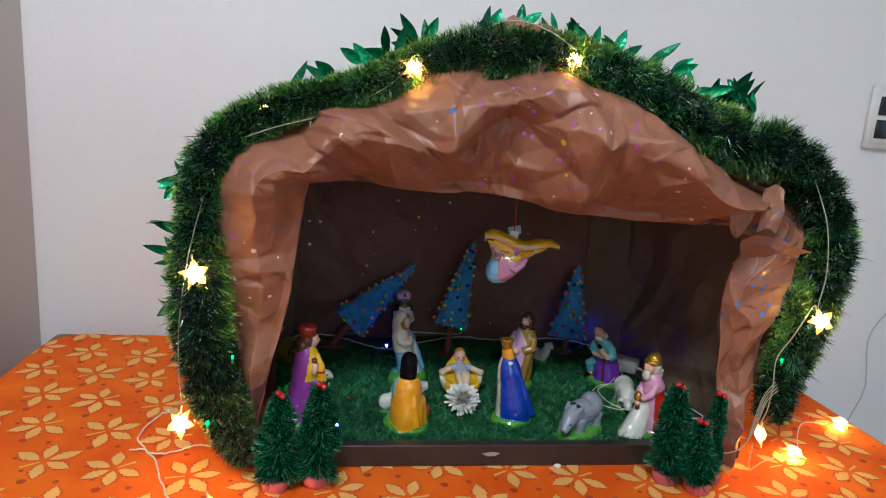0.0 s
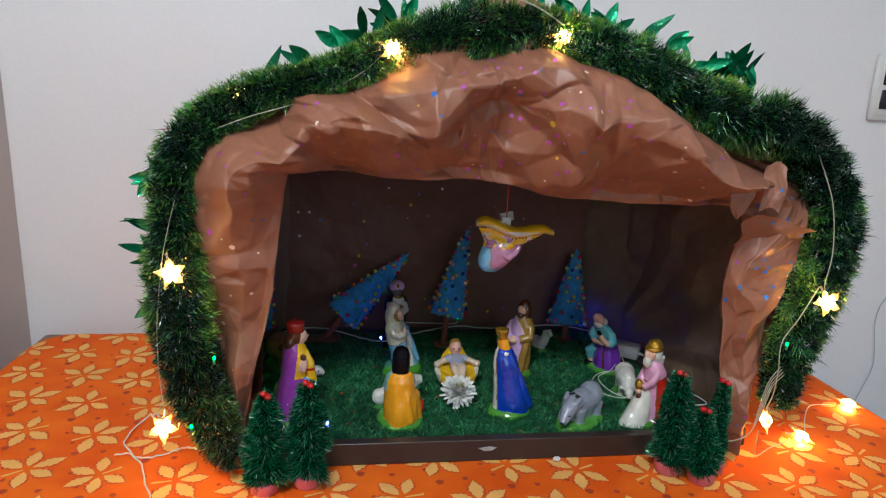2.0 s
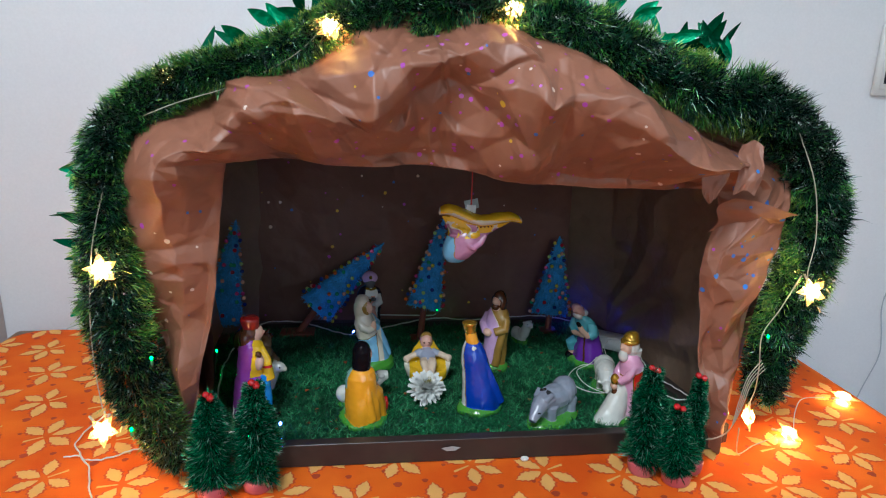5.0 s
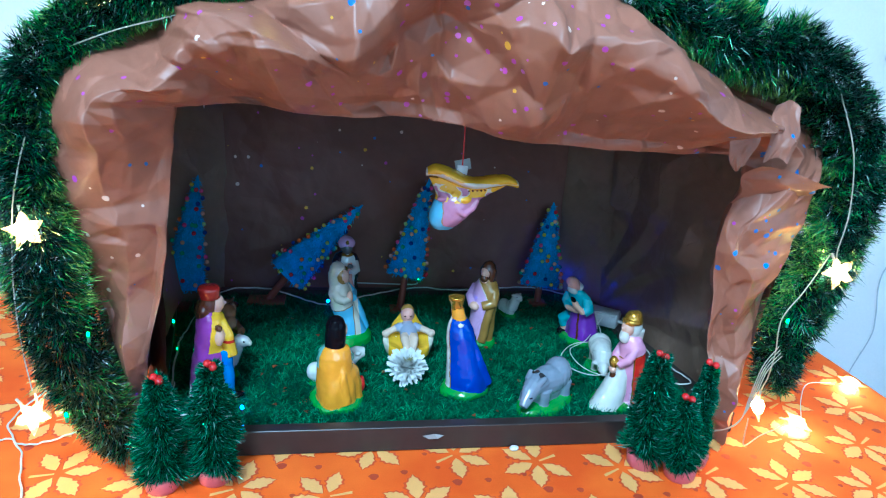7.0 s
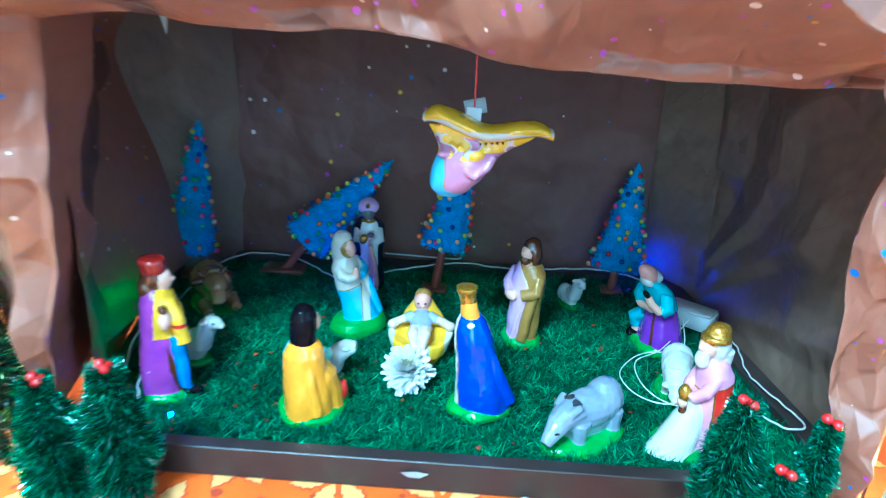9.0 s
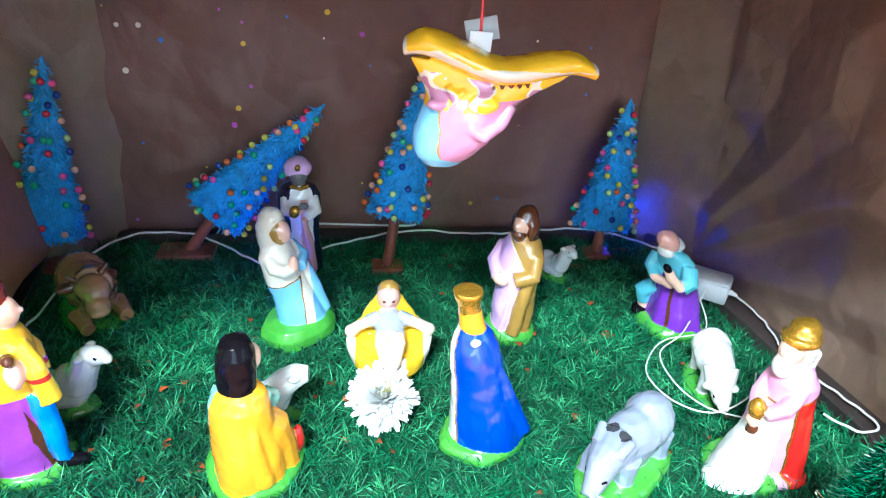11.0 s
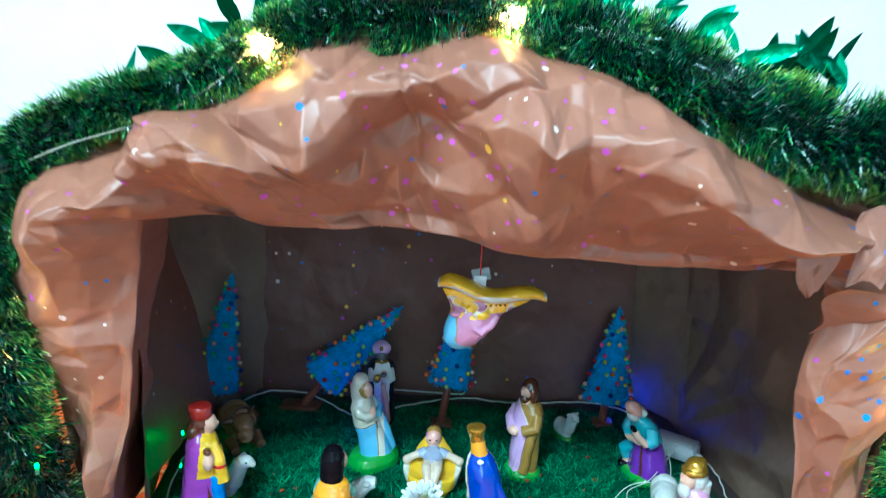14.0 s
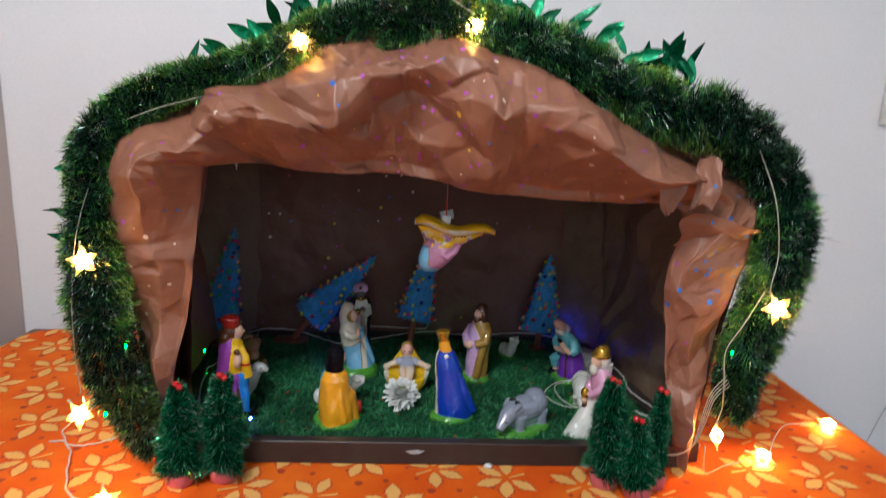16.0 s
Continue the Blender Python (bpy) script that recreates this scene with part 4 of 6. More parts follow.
put_star((-0.366, -0.010, 0.315), 0.010, (1, -0.1, 0.0), 15)
put_star((0.212, 0.004, 0.500), 0.011, (0, -1, 0.3), 30)
put_star((0.482, 0.016, 0.011), 0.019, (0.2, -0.2, 1), 35)
put_star((0.638, 0.112, 0.011), 0.019, (0.1, -0.15, 1), 70)
put_star((-0.355, -0.105, 0.011), 0.019, (0, -0.3, 1), 20)
put_star((0.398, -0.012, 0.056), 0.017, (1, -0.35, 0.1), 8)


def wire(name, pts, parent, r=0.0009, mat=None, count=60, label="", wob=0.0):
    sh = Shape()
    line = curve_points(pts, count)
    if wob:
        k = np.arange(count)
        line = line + wob * np.stack([np.sin(k * 0.9), np.cos(k * 0.7), 0.6 * np.sin(k * 1.3)], 1)
    sh.tube(line.tolist(), r, 0, 6)
    return sh.done(name, mat or M_WIRE, parent, label)


wire("wire", [(-0.355, -0.10, 0.008), (-0.40, -0.085, 0.004), (-0.431, -0.032, 0.004), (-0.448, 0.01, 0.004), (-0.462, 0.03, 0.004), (-0.490, 0.075, 0.004),
              (-0.482, 0.13, 0.006), (-0.455, 0.10, 0.03), (-0.418, 0.0, 0.075), (-0.402, -0.035, 0.105)], stars, 0.0011, count=90, wob=0.0009)
wire("wire", [(-0.402, -0.04, 0.112), (-0.405, -0.040, 0.16), (-0.402, -0.044, 0.22), (-0.392, -0.048, 0.29), (-0.384, -0.044, 0.33), (-0.376, -0.030, 0.37)], stars, 0.0006, M_WIRE_CLEAR)
wire("wire", [(-0.491, 0.039, 0.004), (-0.475, 0.042, 0.004), (-0.455, 0.030, 0.004), (-0.43, 0.036, 0.004), (-0.406, 0.049, 0.006), (-0.38, 0.02, 0.02)], stars, 0.0010, wob=0.0008)
wire("wire", [(-0.36, -0.03, 0.425), (-0.30, -0.03, 0.450), (-0.24, -0.02, 0.470), (-0.18, -0.025, 0.50), (-0.141, -0.03, 0.535)], stars, 0.0006, M_WIRE_CLEAR)
wire("wire", [(-0.055, -0.010, 0.584), (-0.035, -0.020, 0.592), (-0.010, -0.024, 0.592), (0.02, -0.03, 0.582), (0.051, -0.030, 0.565)], stars, 0.0009, M_WIRE_CLEAR)
wire("wire", [(0.39, -0.035, 0.43), (0.412, -0.045, 0.373), (0.425, -0.045, 0.31), (0.420, -0.048, 0.265), (0.437, -0.036, 0.25)], stars, 0.0007, M_WIRE_CLEAR)
wire("wire", [(0.415, -0.045, 0.262), (0.395, -0.045, 0.22), (0.380, -0.04, 0.184), (0.386, -0.035, 0.14), (0.396, -0.02, 0.10), (0.397, -0.012, 0.078)], stars, 0.0008, M_WIRE_CLEAR)
for k in range(4):
    j = 0.0022 * (k - 1.5)
    wire("wire", [(0.388 + j, -0.040, 0.150 - 0.004 * k), (0.366 + j, -0.050, 0.128 - j), (0.357 + j, -0.052, 0.095), (0.350 + j, -0.050 + j, 0.062),
                  (0.335, -0.045 - j, 0.046 + j), (0.318, -0.036, 0.040)], stars, 0.0005, M_WIRE_CLEAR, count=40)
wire("wire", [(0.375, -0.03, 0.05), (0.385, -0.02, 0.006), (0.42, 0.0, 0.004), (0.455, 0.015, 0.004), (0.466, 0.018, 0.008)], stars, 0.0008, M_WIRE_CLEAR)
wire("wire", [(0.50, 0.03, 0.004), (0.54, 0.085, 0.003), (0.58, 0.125, 0.003), (0.615, 0.122, 0.006)], stars, 0.0007)

# ---- coloured miniature lights ----
leds = thing("led_string_lights", "white wire with tiny lit blue and green lamps along the stable", "string lights")
M_LED_CASE = material("led_cap", (0.06, 0.22, 0.12), 0.3, spread=0.1, bump=0)


def led(at, mat, r=0.0015):
    sh = Shape()
    sh.ball((0, 0, 0.002), (r, r, r * 1.5), 0, n=8)
    ob = sh.done("lamp", mat, leds, "tiny glowing lamp")
    ob.location = at
    sh = Shape()
    sh.tube([(0, 0, -0.006), (0, 0, 0.0)], 0.0017, 0, 6)
    sh.done("socket", M_LED_CASE, ob)


for at, mat in (((-0.131, 0.330, 0.049), M_LED_BLUE), ((0.273, 0.432, 0.038), M_LED_BLUE), ((0.024, 0.415, 0.056), M_LED_GREEN), ((-0.333, 0.200, 0.074), M_LED_GREEN),
                ((-0.319, 0.160, 0.053), M_LED_GREEN), ((-0.214, 0.006, 0.058), M_LED_BLUE), ((0.388, -0.040, 0.180), M_LED_GREEN),
                ((-0.340, -0.052, 0.176), M_LED_GREEN), ((-0.369, -0.052, 0.090), M_LED_GREEN)):
    led(at, mat)
wire("wire", [(-0.315, 0.10, 0.03), (-0.318, 0.16, 0.06), (-0.335, 0.26, 0.03), (-0.325, 0.37, 0.035), (-0.29, 0.415, 0.038), (-0.23, 0.418, 0.036), (-0.18, 0.38, 0.036), (-0.133, 0.336, 0.042),
              (-0.09, 0.39, 0.030), (-0.02, 0.418, 0.034), (0.03, 0.418, 0.040), (0.06, 0.42, 0.036), (0.12, 0.42, 0.034), (0.20, 0.42, 0.040), (0.25, 0.41, 0.040), (0.30, 0.37, 0.040)], leds, 0.0012, count=160, wob=0.0008)
wire("wire", [(-0.09, 0.424, 0.046), (-0.03, 0.424, 0.044), (0.015, 0.424, 0.043), (0.024, 0.416, 0.05)], leds, 0.0012)
wire("wire", [(0.300, 0.27, 0.045), (0.285, 0.215, 0.036), (0.240, 0.200, 0.036), (0.216, 0.178, 0.036), (0.203, 0.150, 0.036), (0.213, 0.118, 0.036), (0.240, 0.104, 0.036),
              (0.279, 0.122, 0.036), (0.300, 0.150, 0.036)], leds, 0.0007, count=90)
wire("wire", [(0.306, 0.264, 0.05), (0.262, 0.212, 0.036), (0.226, 0.180, 0.037), (0.222, 0.140, 0.037), (0.235, 0.110, 0.037), (0.262, 0.096, 0.036)], leds, 0.0007, count=70)
wire("wire", [(0.345, 0.285, 0.035), (0.352, 0.23, 0.034), (0.345, 0.17, 0.034), (0.362, 0.11, 0.034), (0.366, 0.085, 0.034), (0.345, 0.08, 0.034), (0.33, 0.10, 0.034)], leds, 0.0010, count=70, wob=0.0006)
wire("wire", [(-0.285, 0.100, 0.055), (-0.288, 0.085, 0.035), (-0.275, 0.055, 0.028), (-0.285, 0.045, 0.028), (-0.30, 0.05, 0.03), (-0.31, 0.10, 0.04)], leds, 0.0009, wob=0.0006)

M_ADAPTER = material("pale_grey_plastic", (0.68, 0.70, 0.70), 0.35, spread=0.1, bump=0.1)
adapter = thing("light_adapter", "grey plastic adapter box of the lights on the grass", "adapter", (0.318, 0.296, 0.026), 52)
sh = Shape()
sh.box((0, 0, 0.0110), (0.030, 0.058, 0.020), 0, bevel=0.05)
sh.done("case", M_ADAPTER, adapter)
sh = Shape()
sh.box((0, 0, 0.0222), (0.028, 0.055, 0.003), 0, bevel=0.2)
sh.done("lid", M_ADAPTER, adapter)
sh = Shape()
sh.tube([(0, -0.028, 0.010), (0.0, -0.037, 0.009)], [0.003, 0.002], 0, 8)
sh.done("cable_nozzle", M_WHITE, adapter)

# ---- small tinsel trees in front ----
M_POT = paint("pink_pot", (0.55, 0.12, 0.15), 0.5, 0.1)
M_BERRY = paint("red_berry", (0.55, 0.012, 0.015), 0.15, 0.8)
M_TRUNK = material("brown_wire", (0.10, 0.05, 0.03), 0.6)
# A few pale blades paint the sparkle of light on the foil.
M_TREE_SPARK = material("painted_foil_glint", (0.55, 0.80, 0.66), 0.18, metal=0.7, spread=0.3, island=True, bump=0)
M_TREE_TIP = material("green_foil_tip", (0.045, 0.40, 0.18), 0.14, metal=0.55, spread=0.6, island=True, bump=0)


def tinsel_tree(at, height, radius, seed, tilt=(0, 0), label="", pot=True):
    t = thing("tinsel_tree", label or "small green tinsel christmas tree with red berries and pink pot", "christmas tree", at, 0, "tinsel trees before the stable", tilt)
    r = np.random.RandomState(seed)
    z0 = 0.018
    tufts, per = 1400, 9
    m = tufts * per
    h = np.repeat(r.rand(tufts) ** 0.9, per) + r.normal(0, 0.012, m)
    h = np.clip(h, 0.0, 1.0)
    a = np.repeat(r.uniform(0, 2 * math.pi, tufts), per) + r.normal(0, 0.18, m)
    lump = 0.86 + 0.14 * np.sin(h * 17 + 2 * a + seed) + 0.16 * np.sin(h * 7 + a * 3 + 2 * seed)
    prof = radius * 0.98 * (1 - 0.62 * h ** 2.2) * lump
    start = np.repeat(r.uniform(0.15, 0.78, tufts), per)
    out = np.stack([np.cos(a), np.sin(a), np.zeros(m)], 1)
    rise = np.repeat(r.normal(0.05, 0.5, tufts), per)
    way = out + np.stack([r.normal(0, 0.25, m), r.normal(0, 0.25, m), rise + r.normal(0, 0.25, m)], 1)
    root = out * (prof * start)[:, None]
    root[:, 2] = z0 + h * (height - z0)
    top = r.rand(m)
    pick = np.where(top < 0.34, 1, np.where(top < 0.91, 2, 3))
    blades("tinsel", root, way, prof * (1.02 - start) * r.uniform(0.7, 1.15, m) + 0.003, 0.0012, [M_TREE_FOIL, M_TREE_TIP, M_TREE_FOIL, M_TREE_SPARK], t, kind="stuff", seed=seed, pick=pick, split=0.45)
    sh = Shape()
    sh.tube([(0, 0, 0.006), (0, 0, height * 0.98)], [0.0035, 0.0015], 0, 7)
    sh.done("trunk", M_TRUNK, t)
    sh = Shape()
    sh.body([(0.0, 0, 0, 0.0155, 0.0155), (0.002, 0, 0, 0.017, 0.017), (0.014, 0, 0, 0.0185, 0.0185), (0.016, 0, 0, 0.0175, 0.0175), (0.0165, 0, 0, 0.010, 0.010)], 0, 22)
    sh.done("pot", M_POT, t)
    for dx, dy, dz in ((0.003, -0.003, 0.001), (-0.003, 0.001, 0.003), (0.001, 0.004, -0.001)):
        sh = Shape()
        sh.ball((dx, dy, height + dz), 0.0042, 0, n=12)
        sh.done("berry", M_BERRY, t, "shiny red berry")
    return t


tinsel_tree((-0.288, -0.046, 0.0), 0.127, 0.029, 1, (2, 2))
tinsel_tree((-0.237, -0.036, 0.0), 0.136, 0.030, 2, (2, 1))
tinsel_tree((0.243, -0.040, 0.0), 0.140, 0.029, 3, (0, 1), "bushy green tinsel christmas tree with red berries")
tinsel_tree((0.278, -0.064, 0.0), 0.100, 0.025, 4, (0, -4), "short bushy green tinsel christmas tree with red berries")
tinsel_tree((0.305, -0.040, 0.0), 0.128, 0.017, 5, (0, 1), "slim green tinsel christmas tree with red berries")

# ---- blue brush trees at the back ----
M_SISAL = material("blue_sisal", (0.085, 0.42, 0.86), 0.65, spread=0.35, island=True, bump=0)
M_SISAL_BODY = material("blue_sisal_body", (0.06, 0.33, 0.74), 0.8, spread=0.35, grain=300, bump=0.8, bump_at=0.002, big=60)
M_STICK = material("red_brown_stick", (0.24, 0.062, 0.03), 0.6, spread=0.25, grain=120)
BEADS = [paint("bead_yellow", (0.70, 0.62, 0.07)), paint("bead_orange", (0.80, 0.16, 0.03)), paint("bead_lime", (0.55, 0.75, 0.25)), paint("bead_pink", (0.75, 0.08, 0.30)),
         paint("bead_blue", (0.02, 0.05, 0.30)), paint("bead_green", (0.06, 0.42, 0.22)), paint("bead_peach", (0.85, 0.45, 0.30)), paint("bead_red", (0.55, 0.02, 0.05))]
bead_mesh = []
for m in BEADS:
    sh = Shape()
    sh.ball((0, 0, 0), 0.0036, 0, n=10)
    ob = sh.done("bead", m)
    bead_mesh.append(ob.data)
    bpy.data.objects.remove(ob)


def sisal_tree(tip, low, foot, width, seed, label, plate=(0.062, 0.034)):
    t = thing("brush_tree", label, "christmas tree", foot, 0, "blue brush trees")
    f = Vector(foot)
    tip, low = Vector(tip) - f, Vector(low) - f
    axis = (tip - low).normalized()
    L = (tip - low).length
    u = axis.cross(Vector((0, 1, 0))).normalized()
    v = axis.cross(u)
    r = np.random.RandomState(seed)
    flat = 0.62
    rad = lambda s: width / 2 * ((1 - s) ** 0.92 * 0.97 + 0.03)  # noqa: E731
    sh = Shape()
    rings = []
    for s in (0.0, 0.01, 0.15, 0.3, 0.45, 0.6, 0.75, 0.88, 0.97, 1.0):
        q = rad(s) * (0.86 + 0.05 * math.sin(s * 50))
        rings.append([low + axis * (L * s) + q * (u * math.cos(a) + v * flat * math.sin(a)) for a in (2 * math.pi * j / 18 for j in range(18))])
    sh.loft(rings, 0)
    sh.done("cone", M_SISAL_BODY, t, "blue sisal cone")
    m = 2600
    s = 1 - np.sqrt(r.rand(m))
    a = r.uniform(0, 2 * math.pi, m)
    U, V, A = np.array(u), np.array(v), np.array(axis)
    out = np.cos(a)[:, None] * U + flat * np.sin(a)[:, None] * V
    q = width / 2 * ((1 - s) ** 0.92 * 0.97 + 0.03)
    root = np.array(low) + A * (L * s)[:, None] + out * (q * 0.8)[:, None]
    way = out * 0.8 + r.normal(0, 0.45, (m, 3)) - A * r.uniform(0.2, 1.0, m)[:, None]
    blades("fibre", root, way, r.uniform(0.005, 0.010, m), 0.0012, [M_SISAL, M_SISAL], t, kind="stuff", seed=seed)
    sh = Shape()
    sh.tube([(0, 0, 0), low + axis * 0.01], [0.0065, 0.0055], 0, 9)
    sh.done("stick", M_STICK, t, "red-brown painted stick")
    sh = Shape()
    sh.box((0, 0, 0.002), (*plate, 0.007), 0, bevel=0.12)
    sh.done("foot", M_STICK, t)
    k = 0
    rr = random.Random(seed)
    for s in (0.03, 0.09, 0.16, 0.24, 0.32, 0.41, 0.50, 0.60, 0.70, 0.79, 0.88):
        for side_a in (0, 180, rr.uniform(200, 250), rr.uniform(255, 290), rr.uniform(295, 340)):
            if side_a not in (0, 180) and rr.random() < 0.10 + 0.4 * s:
                continue
            a = radians(side_a + rr.uniform(-10, 10))
            # the near side of the cone faces -y
            dirn = u * math.cos(a) + v * flat * (math.sin(a) if v.y > 0 else -math.sin(a))
            p = low + axis * (L * (s + rr.uniform(-0.03, 0.03))) + dirn * (rad(s) * 1.05 + 0.001) - Vector((0, 0.005 * (side_a not in (0, 180)), 0))
            ob = new("bead", rr.choice(bead_mesh))
            ob.parent = t
            ob.location = p
            k += 1
    return t


sisal_tree((-0.331, 0.385, 0.239), (-0.365, 0.385, 0.055), (-0.386, 0.375, 0.0190), 0.074, 1, "upright blue brush tree with coloured beads on a stick")
sisal_tree((-0.076, 0.412, 0.190), (-0.201, 0.405, 0.068), (-0.236, 0.405, 0.0190), 0.076, 2, "blue brush tree with coloured beads, toppled to one side")
sisal_tree((0.034, 0.412, 0.238), (-0.003, 0.390, 0.074), (-0.012, 0.366, 0.0190), 0.068, 3, "leaning blue brush tree with coloured beads on a stick", (0.034, 0.026))
sisal_tree((0.256, 0.418, 0.200), (0.242, 0.405, 0.052), (0.236, 0.392, 0.0190), 0.076, 4, "blue brush tree with coloured beads by the corner", (0.030, 0.024))

# ---- painted plaster figures ----
from mathutils import noise
from mathutils.bvhtree import BVHTree

C = {k: paint("glaze_" + k, v) for k, v in {
    "green": (0.10, 0.36, 0.04), "skin": (0.80, 0.50, 0.36), "purple": (0.33, 0.06, 0.38), "yellow": (0.88, 0.54, 0.014), "red": (0.58, 0.018, 0.014), "wine": (0.30, 0.014, 0.012),
    "brown": (0.10, 0.032, 0.012), "blue": (0.008, 0.050, 0.44), "sky": (0.22, 0.50, 0.74), "azure": (0.03, 0.24, 0.66), "white": (0.76, 0.76, 0.70), "cream": (0.74, 0.70, 0.56),
    "orange": (0.85, 0.37, 0.012), "black": (0.012, 0.010, 0.010), "lilac": (0.66, 0.42, 0.68), "pink": (0.74, 0.37, 0.56), "gold": (0.60, 0.34, 0.03), "ochre": (0.36, 0.21, 0.04),
    "mint": (0.30, 0.58, 0.46), "teal": (0.15, 0.50, 0.58), "navy": (0.010, 0.014, 0.045), "violet": (0.17, 0.035, 0.42), "grey": (0.27, 0.30, 0.37), "dark": (0.050, 0.050, 0.055),
    "wool": (0.66, 0.66, 0.58), "tan": (0.32, 0.17, 0.07), "slate": (0.13, 0.13, 0.14), "rosy": (0.72, 0.38, 0.30)}.items()}
C["gold"].node_tree.nodes["Principled BSDF"].inputs["Metallic"].default_value = 0.7
for k in ("blue", "yellow", "orange", "purple", "red", "green", "ochre", "violet"):
    speckled(C[k], 0.014, 0.10, [(0.80, 0.78, 0.70)] * 2, (0.03, 0.09), 3.0)
C["black"] = paint("glaze_black_hair", (0.006, 0.005, 0.007), 0.16, 0.0)
C["black"].node_tree.nodes["Principled BSDF"].inputs["Specular IOR Level"].default_value = 0.10
C["rose"] = paint("glaze_rose", (0.50, 0.22, 0.36))
C["mist"] = paint("glaze_mist", (0.37, 0.39, 0.50))
C["peach"] = paint("glaze_peach", (0.70, 0.54, 0.40))
TINTS = list(C)
I = {k: i for i, k in enumerate(TINTS)}


class Figure(Shape):
    """One figure in one mesh; colours by name."""

    def add(self, verts, faces, mat=0):
        fix = lambda m: I[m] if isinstance(m, str) else m  # noqa: E731
        super().add(verts, faces, [fix(m) for m in mat] if isinstance(mat, list) else fix(mat))

    def ground(self, rx, ry, h=0.007, cx=0.0, cy=0.0):
        self.body([(0.0, cx, cy, rx, ry), (h * 0.55, cx, cy, rx * 1.0, ry * 1.0), (h, cx, cy, rx * 0.88, ry * 0.88), (h * 1.15, cx, cy, rx * 0.5, ry * 0.5)], "green", 26, 5, 0.04)

    def place(self, name, label, category, at, rz, tilt=(0, 0), group="", size=1.0, grain=0.00085, melt=5, tint=None):
        """Melts the pieces into one cast figure; each spot keeps the colour of the piece that it came from."""
        rough = bpy.data.meshes.new("rough")
        rough.from_pydata(self.v, [], self.f)
        tree = BVHTree.FromPolygons(self.v, self.f)
        tmp = new("rough", rough)
        mod = tmp.modifiers.new("cast", "REMESH")
        mod.mode, mod.voxel_size = "VOXEL", grain
        graph = bpy.context.evaluated_depsgraph_get()
        me = bpy.data.meshes.new_from_object(tmp.evaluated_get(graph))
        bpy.data.objects.remove(tmp)
        bm = bmesh.new()
        bm.from_mesh(me)
        owner = []
        for p in bm.faces:
            c = p.calc_center_median()
            m = self.m[tree.find_nearest(c)[2]]
            owner.append(I[tint(c, TINTS[m])] if tint else m)
        # hand-cast plaster is never quite true
        for v in bm.verts:
            v.co += 0.0012 * Vector((noise.noise(v.co * 55), noise.noise(v.co * 55 + Vector((7, 0, 0))), 0.5 * noise.noise(v.co * 55 + Vector((0, 9, 0)))))
            v.co += 0.00045 * Vector((noise.noise(v.co * 150), noise.noise(v.co * 150 + Vector((3, 0, 0))), noise.noise(v.co * 150 + Vector((0, 5, 0)))))
        for _ in range(melt):
            bmesh.ops.smooth_vert(bm, verts=bm.verts, factor=0.5, use_axis_x=True, use_axis_y=True, use_axis_z=True)
        used = sorted(set(owner))
        for p in bm.faces:
            p.smooth = True
        bm.to_mesh(me)
        bm.free()
        me.name = name
        me.materials.clear()
        for m in used:
            me.materials.append(C[TINTS[m]])
        me.polygons.foreach_set("material_index", [used.index(k) for k in owner])
        me.update()
        ob = new(name, me)
        ob.matrix_basis = pose(*at, tilt[0], tilt[1], rz) @ Matrix.Scale(size, 4)
        return tagged(ob, label, category, group)


Z0 = 0.0165
FIG = "nativity figures"


def sector(front, back, width, lo=0, hi=99, other=None):
    """Colour by the angle round the body: the front strip faces -y (270 degrees)."""
    def pick(i, a):
        d = abs((a - 270 + 180) % 360 - 180)
        if lo <= i < hi and d < width:
            return front
        return other if other and not lo <= i < hi else back
    return pick


# standing king: purple robe, yellow tunic, red hat
f = Figure()
f.ground(0.025, 0.024)
f.body([(0.002, 0.002, 0.003, 0.021, 0.022), (0.02, 0.001, 0.003, 0.020, 0.021), (0.050, 0, 0.003, 0.0175, 0.019), (0.070, 0, 0.002, 0.0165, 0.0175), (0.086, 0, 0.001, 0.0175, 0.017), (0.098, 0, 0.001, 0.0175, 0.016),
        (0.106, 0, 0.001, 0.015, 0.013), (0.112, 0, 0.001, 0.009, 0.008)], "purple", 36, 5, 0.05)
f.tube([(-0.008, -0.014, 0.066), (-0.011, -0.017, 0.040), (-0.012, -0.020, 0.012)], [0.0075, 0.0064, 0.0052], "azure", 10)
f.ball((-0.012, -0.025, 0.008), (0.0052, 0.0095, 0.0045), "black")
f.tube([(-0.006, -0.008, 0.101), (-0.0095, -0.0165, 0.084), (-0.0105, -0.0200, 0.060)], [0.0062, 0.0062, 0.0070], "yellow", 10)
f.tube([(0.012, -0.003, 0.096), (0.011, -0.012, 0.084), (0.004, -0.015, 0.072)], [0.0062, 0.0062, 0.0060], "yellow", 10)
f.ball((-0.0160, -0.0075, 0.086), (0.0052, 0.0052, 0.0105), "skin")
f.ball((-0.0180, -0.0060, 0.0975), (0.0042, 0.0042, 0.0036), "brown", n=10)
f.ball((0, 0.003, 0.121), (0.0104, 0.0112, 0.0140), "brown")
f.ball((0, -0.004, 0.120), (0.0084, 0.0096, 0.0118), "skin")
f.ball((0, -0.0140, 0.120), (0.0016, 0.0022, 0.0022), "skin", n=8)
f.ball((0, 0.008, 0.112), (0.0108, 0.009, 0.0125), "brown")
f.body([(0.1275, 0, 0.002, 0.0104, 0.0108), (0.130, 0, 0.002, 0.0112, 0.0115), (0.138, 0, 0.003, 0.0112, 0.0115), (0.1405, 0, 0.003, 0.0100, 0.0100), (0.1415, 0, 0.003, 0.005, 0.005)], "wine", 24)


